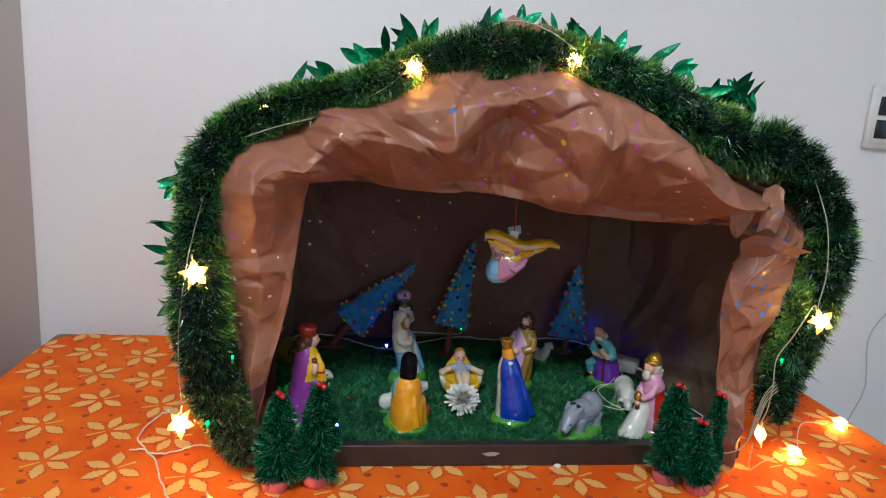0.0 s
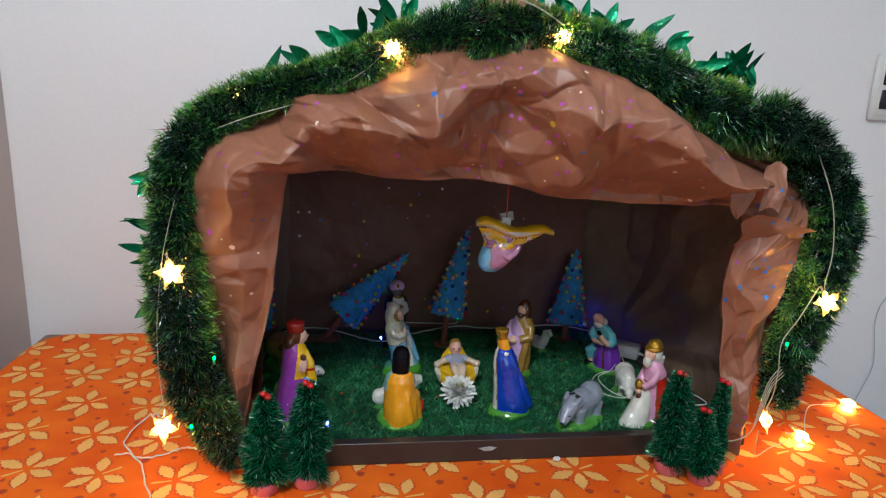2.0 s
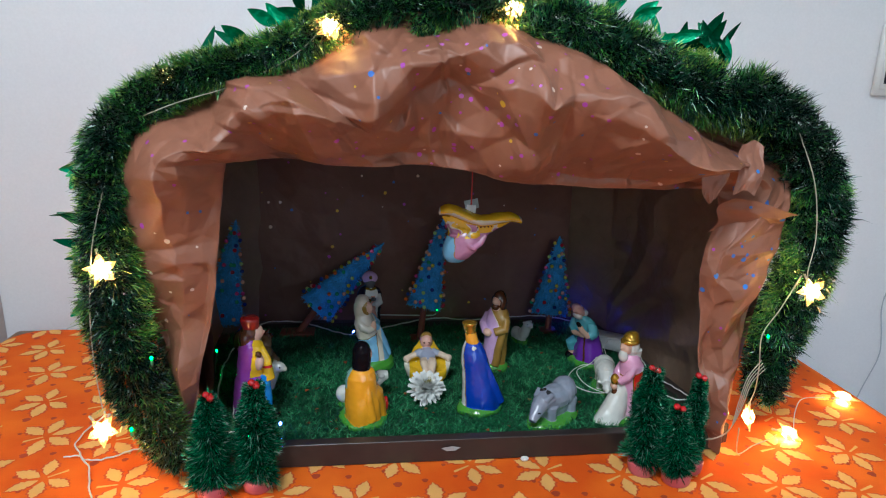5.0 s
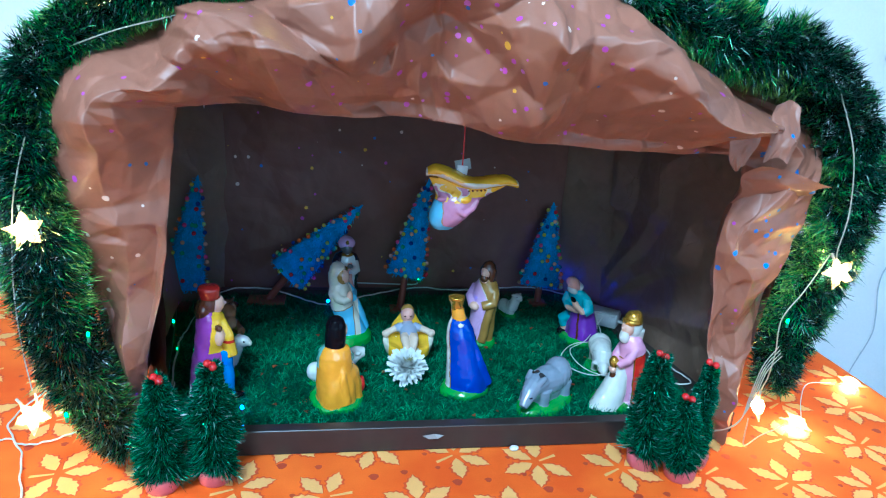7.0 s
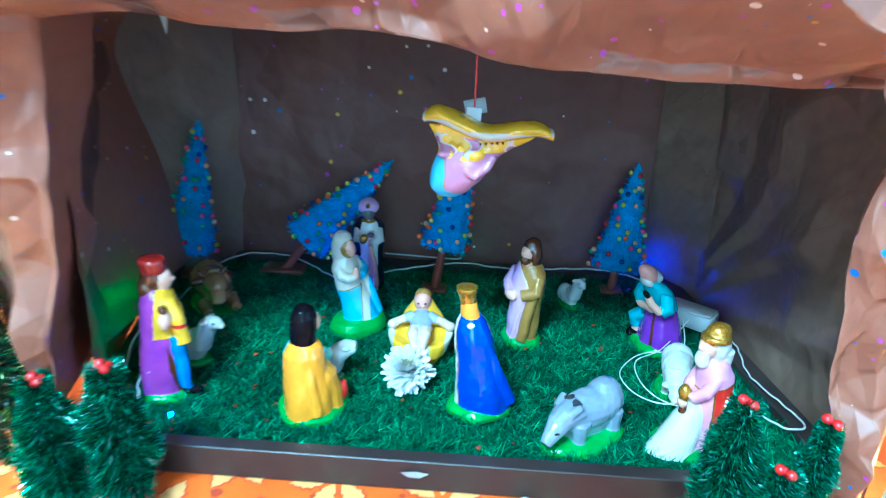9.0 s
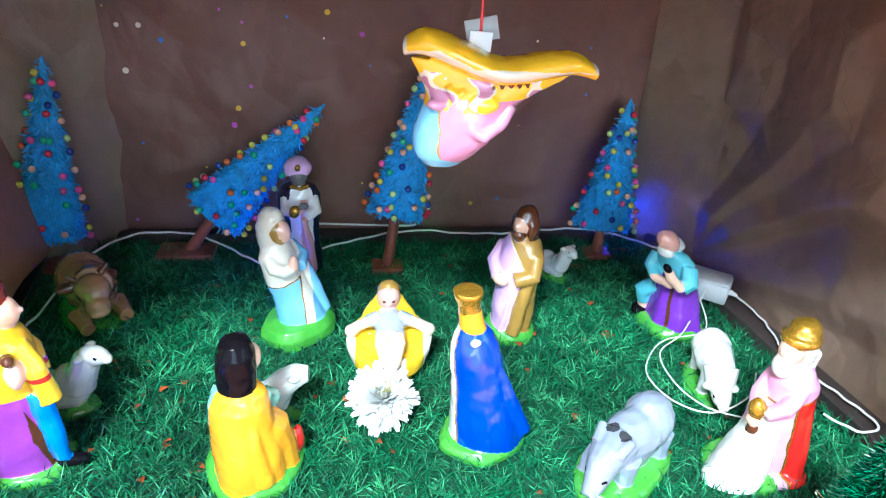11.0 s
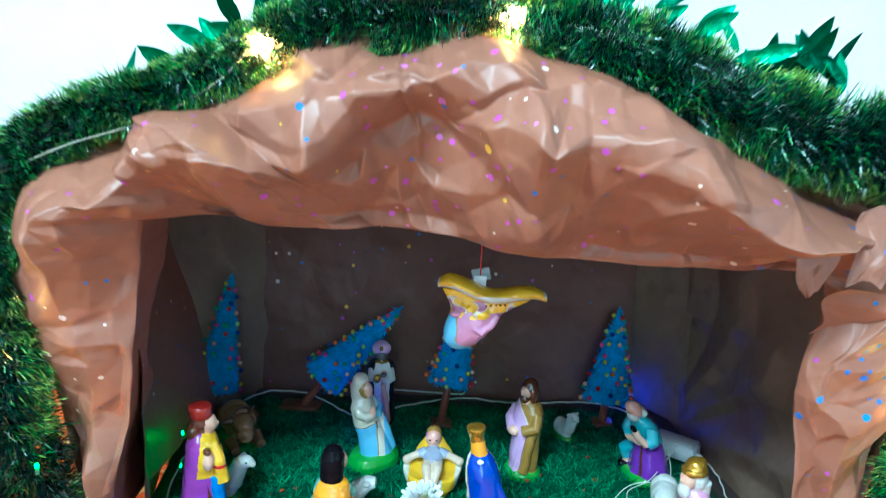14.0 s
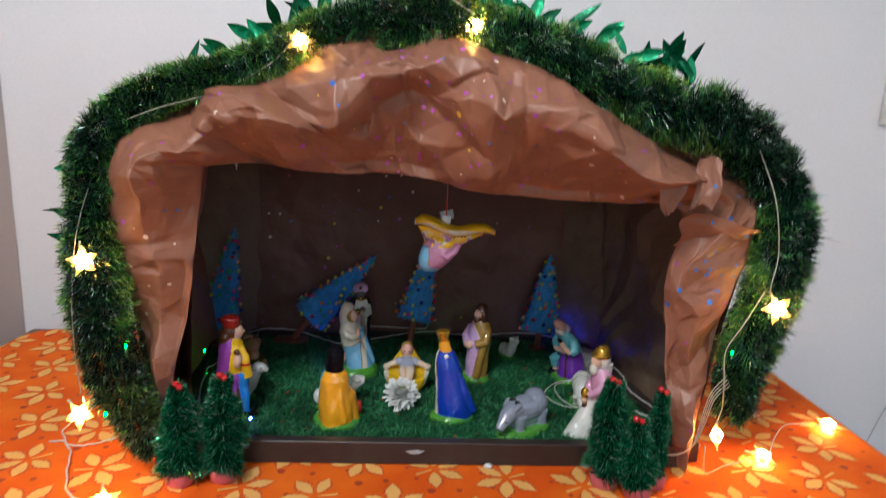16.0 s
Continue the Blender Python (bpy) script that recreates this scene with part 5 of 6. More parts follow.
def robe_tint(c, m):
    if m != "purple":
        return "red" if m == "yellow" and 0.0770 < c.z < 0.0800 and c.y < -0.008 else m
    if c.z > 0.066 and c.y < 0.004 - 0.1 * (c.z - 0.07):
        return "yellow"
    if c.y < -0.006 and abs(c.x + 0.0175 - 0.10 * (0.06 - c.z)) < 0.0018:
        return "brown"
    return "purple"


f.place("standing_figure", "plaster figure in purple robe, yellow tunic and red hat", "figurine", (-0.2660, 0.100, Z0), 104, (2.5, -2), FIG, 1.08, tint=robe_tint)

# kneeling figure in an orange cloak with black hair, seen from the rear
f = Figure()
f.ground(0.034, 0.040, 0.010, cy=-0.010)
f.body([(0.004, -0.001, 0.004, 0.0240, 0.0235), (0.022, -0.001, 0.004, 0.0232, 0.0225), (0.040, 0.000, 0.003, 0.0222, 0.0205), (0.054, 0.001, 0.004, 0.0212, 0.0185), (0.068, 0.001, 0.005, 0.0195, 0.0165), (0.077, 0, 0.004, 0.0165, 0.0135),
        (0.083, 0, 0.003, 0.010, 0.010)], lambda i, a: "mint" if (215 < a or a < 40) and i > 2 else "orange", 40, 4, 0.06, 0.6)
f.tube([(-0.006, 0.002, 0.048), (-0.0150, -0.004, 0.040), (-0.0175, -0.006, 0.022), (-0.0195, -0.006, 0.005)], [0.0160, 0.0140, 0.0125, 0.0125], "orange", 12)
f.tube([(0.010, -0.006, 0.034), (0.011, -0.024, 0.026), (0.012, -0.028, 0.008)], [0.014, 0.012, 0.009], "orange", 10)
f.tube([(-0.006, 0.013, 0.074), (-0.011, 0.018, 0.045), (-0.016, 0.018, 0.010)], [0.003, 0.0050, 0.0065], "orange", 10)
f.tube([(0.014, 0.000, 0.070), (0.019, -0.010, 0.054), (0.006, -0.022, 0.050)], [0.0065, 0.0080, 0.006], "mint", 10)
f.tube([(-0.013, 0.001, 0.070), (-0.014, -0.012, 0.058), (-0.006, -0.022, 0.052)], [0.0060, 0.0068, 0.006], "mint", 10)
f.ball((-0.0285, -0.016, 0.019), (0.0050, 0.0060, 0.0110), "red")
f.tube([(0, 0.002, 0.080), (0, 0.001, 0.090)], [0.0075, 0.007], "skin", 12)
f.body([(0.076, 0, 0.006, 0.0100, 0.0085), (0.083, 0, 0.0055, 0.0122, 0.0105), (0.094, 0, 0.004, 0.0128, 0.0122), (0.105, 0, 0.002, 0.0122, 0.0125), (0.1125, 0, 0.001, 0.0092, 0.0098), (0.1160, 0, 0.001, 0.004, 0.004)], "black", 26, 5, 0.03)
f.ball((-0.0045, -0.0058, 0.0960), (0.0086, 0.0088, 0.0110), "skin")
f.ball((-0.0050, -0.0148, 0.0965), (0.0016, 0.0022, 0.0020), "skin", n=8)
f.place("kneeling_figure", "plaster figure in orange cloak with black hair, kneeling", "figurine", (-0.113, 0.082, Z0), 171, (0, 0), FIG, 1.03)

# white dove-like lamb lying by the kneeling figure
f = Figure()
f.ground(0.034, 0.018, 0.005)
f.ball((0, 0, 0.020), (0.028, 0.014, 0.016), "white")
f.ball((-0.024, 0, 0.018), (0.012, 0.011, 0.013), "white")
f.tube([(0.012, 0, 0.024), (0.022, 0, 0.034), (0.032, -0.002, 0.042), (0.041, -0.003, 0.043)], [0.0130, 0.0115, 0.0095, 0.0065], "white", 12)
f.ball((0.030, -0.010, 0.045), (0.0050, 0.0045, 0.0030), "white", n=10)
f.place("lamb_figure", "white plaster lamb figure lying on the grass", "figurine", (-0.117, 0.134, Z0), 8, (0, 0), "animal figures")

# kneeling woman: white veil, blue robe
f = Figure()
f.ground(0.041, 0.035, 0.019)
f.body([(0.006, 0.004, -0.006, 0.024, 0.024), (0.020, 0.003, -0.005, 0.0245, 0.024), (0.038, 0.002, -0.002, 0.0225, 0.0215), (0.054, 0, 0.002, 0.0205, 0.019), (0.070, -0.001, 0.005, 0.0205, 0.018), (0.088, -0.002, 0.007, 0.0195, 0.0165), (0.100, -0.002, 0.007, 0.015, 0.0135),
        (0.107, -0.002, 0.006, 0.010, 0.010)], "cream", 36, 4, 0.05)
f.tube([(-0.014, 0.006, 0.092), (-0.0165, -0.003, 0.082), (-0.013, -0.011, 0.078), (-0.005, -0.0155, 0.079)], [0.007, 0.0075, 0.007, 0.0055], "cream", 12)
f.tube([(0.014, 0.006, 0.094), (0.016, -0.005, 0.078), (0.004, -0.016, 0.077)], [0.007, 0.0085, 0.006], "sky", 10)
f.ball((-0.004, -0.0165, 0.083), (0.0055, 0.005, 0.010), "skin")
f.body([(0.096, -0.002, 0.009, 0.0145, 0.013), (0.110, -0.002, 0.008, 0.0145, 0.014), (0.122, -0.002, 0.006, 0.0140, 0.0145), (0.131, -0.002, 0.004, 0.0115, 0.0125), (0.1365, -0.002, 0.004, 0.0065, 0.0075), (0.138, -0.002, 0.004, 0.002, 0.002)], "cream", 26)
f.ball((-0.002, -0.0035, 0.1155), (0.0105, 0.0095, 0.0135), "ochre")
f.ball((-0.002, -0.0060, 0.1155), (0.0084, 0.0092, 0.0115), "skin")
f.tube([(0.010, 0.004, 0.098), (0.017, -0.012, 0.060), (0.018, -0.022, 0.020)], [0.006, 0.006, 0.006], "cream", 10)


def veil_tint(c, m):
    """The skirt shows blue below the veil's hem; its lining is blue as well."""
    if m != "cream" or c.z > 0.100:
        return m
    u = 0.62 * c.x - 0.79 * c.y
    hem = 0.062 + 0.30 * max(0.0, u + 0.004)
    if c.z < hem and u < 0.013:
        return "gold" if hem - c.z < 0.0016 or u > 0.0118 else "sky"
    if u > 0.021:
        return "sky"
    return "cream"


f.place("kneeling_figure", "plaster woman figure in white veil and pale blue robe, kneeling", "figurine", (-0.096, 0.257, Z0), 52, (-5, -5), FIG, 0.93, tint=veil_tint)

# standing king at the back: navy cloak, lilac turban
f = Figure()
f.ground(0.024, 0.022)
f.body([(0.004, 0, 0.002, 0.024, 0.021), (0.03, 0, 0.002, 0.022, 0.020), (0.06, 0, 0.002, 0.021, 0.018), (0.085, 0, 0.002, 0.023, 0.0175), (0.100, 0, 0.003, 0.024, 0.017), (0.110, 0, 0.003, 0.019, 0.014), (0.115, 0, 0.002, 0.009, 0.009)],
       lambda i, a: "rosy" if 268 < a < 290 and i < 4 else ("white" if (242 < a < 306) else "navy"), 36, 6, 0.05)
f.tube([(-0.014, -0.004, 0.098), (-0.015, -0.014, 0.086), (-0.005, -0.021, 0.088)], [0.007, 0.007, 0.006], "white", 10)
f.tube([(0.014, -0.004, 0.098), (0.016, -0.014, 0.086), (0.007, -0.021, 0.082)], [0.007, 0.0075, 0.006], "white", 10)
f.ball((-0.006, -0.024, 0.090), (0.006, 0.006, 0.008), "gold")
f.ball((0.004, -0.023, 0.096), (0.006, 0.004, 0.0045), "slate", n=10)
f.tube([(0.004, -0.022, 0.080), (0.010, -0.024, 0.04), (0.012, -0.023, 0.016)], [0.004, 0.0045, 0.005], "rosy", 8)
f.ball((0, -0.002, 0.125), (0.011, 0.0115, 0.013), "slate")
f.ball((0, 0.002, 0.131), (0.0155, 0.0155, 0.0125), "lilac")
f.ball((0, -0.0125, 0.136), (0.003, 0.003, 0.004), "gold", n=8)
f.tube([(-0.010, -0.008, 0.114), (0, -0.013, 0.112), (0.010, -0.008, 0.114)], 0.0022, "gold", 6)
f.place("standing_figure", "plaster king figure in navy cloak and lilac turban", "figurine", (-0.104, 0.362, Z0), 8, (0, 1), FIG, 0.93)

# infant in a yellow cradle of straw
f = Figure()
f.body([(0.000, 0, 0.0, 0.020, 0.022), (0.010, 0, 0.0, 0.026, 0.028), (0.022, 0, 0.001, 0.033, 0.033), (0.032, 0, 0.004, 0.0365, 0.034), (0.036, 0, 0.005, 0.0365, 0.034), (0.0365, 0, 0.004, 0.033, 0.030), (0.033, 0, 0.003, 0.020, 0.020)], "yellow", 34, 3, 0.02)
f.body([(0.026, 0, 0.026, 0.028, 0.014), (0.042, 0, 0.030, 0.022, 0.010), (0.056, 0, 0.033, 0.012, 0.007), (0.064, 0, 0.034, 0.005, 0.004)], "yellow", 22)
f.ball((0, 0.012, 0.044), (0.0135, 0.017, 0.0105), "mist")
f.ball((0, 0.001, 0.042), (0.0135, 0.010, 0.0095), "mist")
for e in (-1, 1):
    f.tube([(e * 0.008, 0.016, 0.048), (e * 0.018, 0.013, 0.046)], [0.0068, 0.0060], "mist", 8)
    f.tube([(e * 0.0185, 0.013, 0.046), (e * 0.027, 0.010, 0.043), (e * 0.031, 0.007, 0.042)], [0.0054, 0.0052, 0.0056], "peach", 8)
    f.ball((e * 0.0325, 0.006, 0.042), (0.0058, 0.0062, 0.0058), "peach", n=12)
    f.tube([(e * 0.0065, -0.004, 0.045), (e * 0.0068, -0.014, 0.046), (e * 0.0050, -0.024, 0.041), (e * 0.0030, -0.032, 0.036)], [0.0066, 0.0064, 0.0052, 0.0044], "peach", 10)
    f.ball((e * 0.0036, 0.0205, 0.0615), (0.0012, 0.0012, 0.0011), "brown", n=8)
f.ball((0, 0.0195, 0.0580), (0.0015, 0.0020, 0.0018), "rosy", n=8)
f.ball((0, 0.029, 0.059), (0.0098, 0.0095, 0.0118), "rosy")
f.ball((0, 0.0335, 0.063), (0.0102, 0.009, 0.0100), "ochre")


def straw_tint(c, m):
    edge = abs(c.x) > 0.0285 and c.z > 0.020 or (c.y < -0.020 and abs(c.x) < 0.013)
    return "cream" if m == "yellow" and edge and c.z < 0.045 else m


f.place("cradle_figure", "plaster infant figure lying in a yellow straw cradle", "figurine", (-0.0135, 0.193, Z0), 0, (10, 0), FIG, tint=straw_tint)

# blue king from the rear with golden crown
f = Figure()
f.ground(0.033, 0.031, 0.010)
f.body([(0.006, -0.004, 0.002, 0.0290, 0.0255), (0.020, -0.003, 0.002, 0.0275, 0.025), (0.040, 0.001, 0.001, 0.0235, 0.0225), (0.060, 0.004, 0, 0.0205, 0.0205), (0.078, 0.007, 0.001, 0.0190, 0.018), (0.090, 0.009, 0.001, 0.0175, 0.0155), (0.100, 0.011, 0.001, 0.0140, 0.0120),
        (0.107, 0.012, 0, 0.0095, 0.009)],
       lambda i, a: ("ochre" if 10 < a < 15 or 330 < a < 337 else ("white" if a >= 337 or a <= 10 else ("lilac" if 215 <= a <= 330 else "blue"))), 72, 3, 0.03, 1.2)
f.ball((0.014, 0.0105, 0.0985), (0.0050, 0.0040, 0.003), "white", n=10)
f.tube([(0.002, 0.012, 0.09), (-0.012, 0.016, 0.050), (-0.0265, 0.012, 0.012)], [0.002, 0.0060, 0.0095], "blue", 10)
f.tube([(0.010, 0.010, 0.09), (0.006, 0.016, 0.050), (0.004, 0.0215, 0.012)], [0.003, 0.0060, 0.0065], "blue", 10)
f.ball((0.006, -0.020, 0.076), (0.006, 0.006, 0.006), "gold")
f.ball((0.0135, -0.003, 0.114), (0.0072, 0.0085, 0.0100), "skin")
f.body([(0.101, 0.0115, 0.002, 0.0098, 0.0085), (0.108, 0.0130, 0.002, 0.0090, 0.0092), (0.119, 0.0145, 0.001, 0.0078, 0.0085)], "orange", 20, 5, 0.08)
f.body([(0.117, 0.0148, 0.001, 0.0074, 0.0080), (0.125, 0.0156, 0.001, 0.0078, 0.0084), (0.1315, 0.0162, 0.001, 0.0100, 0.0104), (0.1345, 0.0162, 0.001, 0.0104, 0.0108), (0.1352, 0.0162, 0.001, 0.0056, 0.0060)], "gold", 20)
f.place("standing_figure", "plaster king figure in royal blue cloak and golden crown", "figurine", (0.0545, 0.106, Z0), 196, (3, 0), FIG)

# bearded man: lilac tunic, ochre cloak
f = Figure()
f.ground(0.026, 0.024, 0.012)
f.body([(0.006, 0, 0, 0.021, 0.019), (0.030, 0, 0, 0.0205, 0.0185), (0.055, 0, 0, 0.0205, 0.018), (0.078, 0, 0.001, 0.0225, 0.0178), (0.093, 0, 0.002, 0.0215, 0.016), (0.103, 0, 0.002, 0.016, 0.013), (0.110, 0, 0.001, 0.008, 0.008)], "lilac", 36, 4, 0.05)
f.tube([(0.017, 0, 0.092), (0.021, -0.008, 0.076), (0.010, -0.018, 0.070)], [0.007, 0.0078, 0.007], "ochre", 10)
f.tube([(-0.017, 0, 0.092), (-0.021, -0.008, 0.074), (-0.008, -0.019, 0.066)], [0.007, 0.0078, 0.0065], "lilac", 10)
f.ball((-0.004, -0.0205, 0.067), (0.0085, 0.0055, 0.0065), "skin")
f.ball((0, 0.001, 0.1235), (0.0112, 0.0122, 0.0125), "brown")
f.ball((0, -0.0060, 0.1195), (0.0078, 0.0085, 0.0085), "skin")
f.ball((0, -0.0142, 0.1200), (0.0016, 0.0024, 0.0028), "skin", n=8)
f.ball((0, -0.0092, 0.1115), (0.0068, 0.0066, 0.0062), "brown")
f.ball((0.0095, 0.001, 0.116), (0.0040, 0.0080, 0.0125), "brown")
f.ball((-0.0095, 0.001, 0.116), (0.0040, 0.0080, 0.0125), "brown")
f.ball((0, 0.006, 0.113), (0.0112, 0.0090, 0.0115), "brown")
f.ball((0, -0.004, 0.106), (0.0075, 0.007, 0.006), "skin")
f.tube([(0.019, 0.000, 0.094), (0.017, -0.010, 0.055), (0.014, -0.014, 0.012)], [0.005, 0.0065, 0.0065], "ochre", 10)
f.tube([(0.012, -0.010, 0.066), (0.006, -0.016, 0.040), (0.003, -0.018, 0.012)], [0.003, 0.0034, 0.0036], "lilac", 8)


def cloak_tint(c, m):
    if m != "lilac":
        return m
    u, back = 0.67 * c.x + 0.74 * c.y, 0.67 * c.y - 0.74 * c.x
    d = u - (0.003 - 0.45 * max(0.0, c.z - 0.070))
    if back > 0.010 and u > -0.012:
        return "ochre"
    return "cream" if 0 <= d < 0.0014 else ("ochre" if d >= 0 else "lilac")


f.place("standing_figure", "plaster bearded man figure in lilac tunic and ochre cloak", "figurine", (0.103, 0.246, Z0), -48, (0, 3), FIG, tint=cloak_tint)

# kneeling bald old man: teal shirt, violet skirt
f = Figure()
f.ground(0.036, 0.030, 0.011)
f.body([(0.006, 0.004, 0, 0.029, 0.024), (0.020, 0.003, 0, 0.026, 0.023), (0.040, 0.001, 0.000, 0.0215, 0.020), (0.056, 0, 0.001, 0.0185, 0.0165), (0.064, 0, 0.002, 0.016, 0.014)],
       lambda i, a: "brown" if 276 < a < 288 else "violet", 40, 7, 0.06)
f.body([(0.054, 0, 0.004, 0.0175, 0.0155), (0.068, 0, 0.004, 0.0190, 0.0165), (0.078, 0, 0.003, 0.0185, 0.0150), (0.086, 0, 0.001, 0.014, 0.012), (0.091, 0, -0.001, 0.008, 0.008)], "teal", 28, 5, 0.03)
f.tube([(-0.016, 0.000, 0.078), (-0.0205, -0.010, 0.064), (-0.010, -0.020, 0.060)], [0.0075, 0.0078, 0.0060], "teal", 10)
f.tube([(-0.012, -0.020, 0.059), (0.008, -0.021, 0.060)], [0.0058, 0.0055], "skin", 8)
f.tube([(0.016, 0.000, 0.078), (0.0200, -0.008, 0.062), (0.016, -0.017, 0.058)], [0.0078, 0.0082, 0.0072], "teal", 10)
f.tube([(0.016, -0.018, 0.058), (0.011, -0.022, 0.070), (0.008, -0.021, 0.078)], [0.0070, 0.0058, 0.0054], "skin", 8)
f.ball((0.0095, -0.0235, 0.082), (0.0046, 0.0046, 0.0052), "black", n=10)
f.tube([(-0.018, -0.010, 0.044), (-0.027, -0.014, 0.034), (-0.026, -0.010, 0.022)], [0.008, 0.0092, 0.0075], "teal", 10)
f.tube([(-0.026, -0.010, 0.024), (-0.027, -0.008, 0.012)], [0.0065, 0.0060], "skin", 9)
f.ball((-0.028, -0.010, 0.010), (0.008, 0.012, 0.006), "black")
f.ball((0, -0.004, 0.102), (0.0104, 0.0118, 0.0122), "rosy")
f.ball((0, -0.0152, 0.101), (0.0018, 0.0024, 0.0026), "rosy", n=8)
f.ball((0, 0.004, 0.098), (0.0108, 0.0092, 0.0088), "white")
f.ball((0, -0.011, 0.092), (0.0082, 0.0062, 0.0072), "white")
# he stoops forward from the waist
f.v = [(x - 0.10 * max(0.0, z - 0.05), y - 0.45 * max(0.0, z - 0.05), z) for x, y, z in f.v]
f.place("kneeling_figure", "plaster old man figure in teal shirt and violet skirt, kneeling", "figurine", (0.2665, 0.250, Z0), -57, (0, 0), FIG, 0.99)

# standing king: white skirt, lilac cape, red cloak, golden cap
f = Figure()
f.ground(0.030, 0.032, 0.009, cx=-0.006, cy=-0.014)
f.body([(0.002, 0, 0.006, 0.020, 0.0245), (0.025, 0, 0.007, 0.0195, 0.0225), (0.050, 0, 0.007, 0.0185, 0.0205), (0.068, 0, 0.007, 0.0185, 0.0185), (0.086, 0, 0.006, 0.0180, 0.0165), (0.096, 0, 0.005, 0.014, 0.012), (0.102, 0, 0.004, 0.008, 0.008)], "red", 40, 4, 0.04)
f.body([(0.003, -0.002, -0.028, 0.021, 0.027), (0.020, -0.002, -0.021, 0.0185, 0.021), (0.045, -0.002, -0.010, 0.0140, 0.014), (0.060, -0.002, -0.006, 0.010, 0.010)], "white", 26, 4, 0.05)
f.tube([(-0.012, 0.002, 0.086), (-0.012, -0.010, 0.070), (-0.005, -0.019, 0.063)], [0.006, 0.0065, 0.0055], "pink", 10)
f.tube([(0.012, 0.002, 0.086), (0.012, -0.010, 0.070), (0.005, -0.019, 0.063)], [0.006, 0.0065, 0.0055], "pink", 10)
f.ball((-0.001, -0.0225, 0.066), (0.0068, 0.0062, 0.009), "gold")
f.ball((-0.001, -0.024, 0.056), (0.006, 0.005, 0.005), "skin")
f.ball((-0.002, -0.021, 0.047), (0.005, 0.005, 0.006), "brown")
f.tube([(-0.012, -0.009, 0.066), (-0.0145, -0.012, 0.036), (-0.015, -0.015, 0.008)], [0.0045, 0.0050, 0.0058], "pink", 10)
f.ball((0.015, 0.006, 0.005), (0.015, 0.019, 0.0075), "red")
f.tube([(0.012, 0.010, 0.075), (0.0155, 0.010, 0.040), (0.019, 0.009, 0.006)], [0.006, 0.0075, 0.0085], "red", 10)
f.ball((0, 0.005, 0.113), (0.0118, 0.0120, 0.0150), "white")
f.tube([(0, 0.010, 0.108), (0, 0.014, 0.090)], [0.011, 0.006], "white", 12)
f.ball((0, -0.005, 0.114), (0.0094, 0.0104, 0.0115), "skin")
f.ball((0, -0.015, 0.114), (0.0018, 0.0026, 0.0022), "skin", n=8)
f.ball((0, -0.0105, 0.1025), (0.0082, 0.0065, 0.0105), "white")
f.body([(0.119, 0, 0.001, 0.0126, 0.0132), (0.1215, 0, 0.001, 0.0140, 0.0146), (0.125, 0, 0.001, 0.0132, 0.0138), (0.1262, 0, 0.002, 0.0116, 0.0120), (0.131, 0, 0.003, 0.0108, 0.0112), (0.1345, 0, 0.004, 0.0080, 0.0085), (0.136, 0, 0.005, 0.004, 0.004)], "gold", 24, 6, 0.05)


def cape_tint(c, m):
    if m != "red":
        return m
    top = 0.0745 + 0.35 * max(-0.012, min(0.012, c.y))
    if c.z > top:
        return "pink" if c.z > top + 0.0015 else "gold"
    if c.y < -0.0015:
        return "gold" if c.y > -0.0028 else "pink"
    return "red"


f.place("standing_figure", "plaster king figure with golden cap, red cloak and white skirt", "figurine", (0.261, 0.064, Z0), -72, (0, -3), FIG, 0.95, tint=cape_tint)


def sheep(at, rz, label, col="white", lying=False, s=1.0, up=0.02, tilt=(0, 0)):
    f = Figure()
    f.ground(0.032 * s, 0.020 * s, 0.006)
    z = (0.018 if lying else 0.030) * s
    f.ball((0, 0, z), (0.027 * s, 0.0155 * s, 0.0155 * s), col)
    f.ball((-0.014 * s, 0, z + 0.001), (0.016 * s, 0.0158 * s, 0.016 * s), col)
    if not lying:
        for lx in (-0.017, 0.016):
            for ly in (-0.007, 0.007):
                f.tube([(lx * s, ly * s, 0.004), (lx * s, ly * s, z)], [0.0045 * s, 0.007 * s], col, 8)
    else:
        f.ball((0.014 * s, 0, z + 0.006 * s), (0.0145 * s, 0.0130 * s, 0.0200 * s), col)
    f.tube([(0.018 * s, 0, z + 0.004), (0.027 * s, 0, z + up * s * 0.7), (0.031 * s, 0, z + up * s)], [0.0135 * s, 0.0110 * s, 0.0090 * s], col, 12)
    f.ball((0.036 * s, 0, z + up * s), (0.0125 * s, 0.0082 * s, 0.0085 * s), col)
    f.ball((0.0465 * s, 0, z + up * s - 0.003 * s), (0.004 * s, 0.005 * s, 0.004 * s), "cream", n=10)
    for e in (-1, 1):
        f.ball((0.030 * s, e * 0.009 * s, z + up * s + 0.003), (0.004 * s, 0.0055 * s, 0.003 * s), col, n=8)
        f.ball((0.041 * s, e * 0.0066 * s, z + up * s + 0.002), (0.0013 * s, 0.0011 * s, 0.0013 * s), "black", n=6)
    return f.place("sheep_figure", label, "figurine", at, rz, tilt, "animal figures")


sheep((-0.272, 0.158, Z0), -6, "cream plaster sheep figure sitting upright", "wool", True, 0.97, 0.035)
sheep((0.263, 0.158, Z0), -104, "white plaster sheep figure bending its head down", "white", False, 1.05, -0.010)
sheep((0.172, 0.352, Z0), -68, "small white plaster lamb figure sitting at the back", "white", True, 0.72, 0.040)

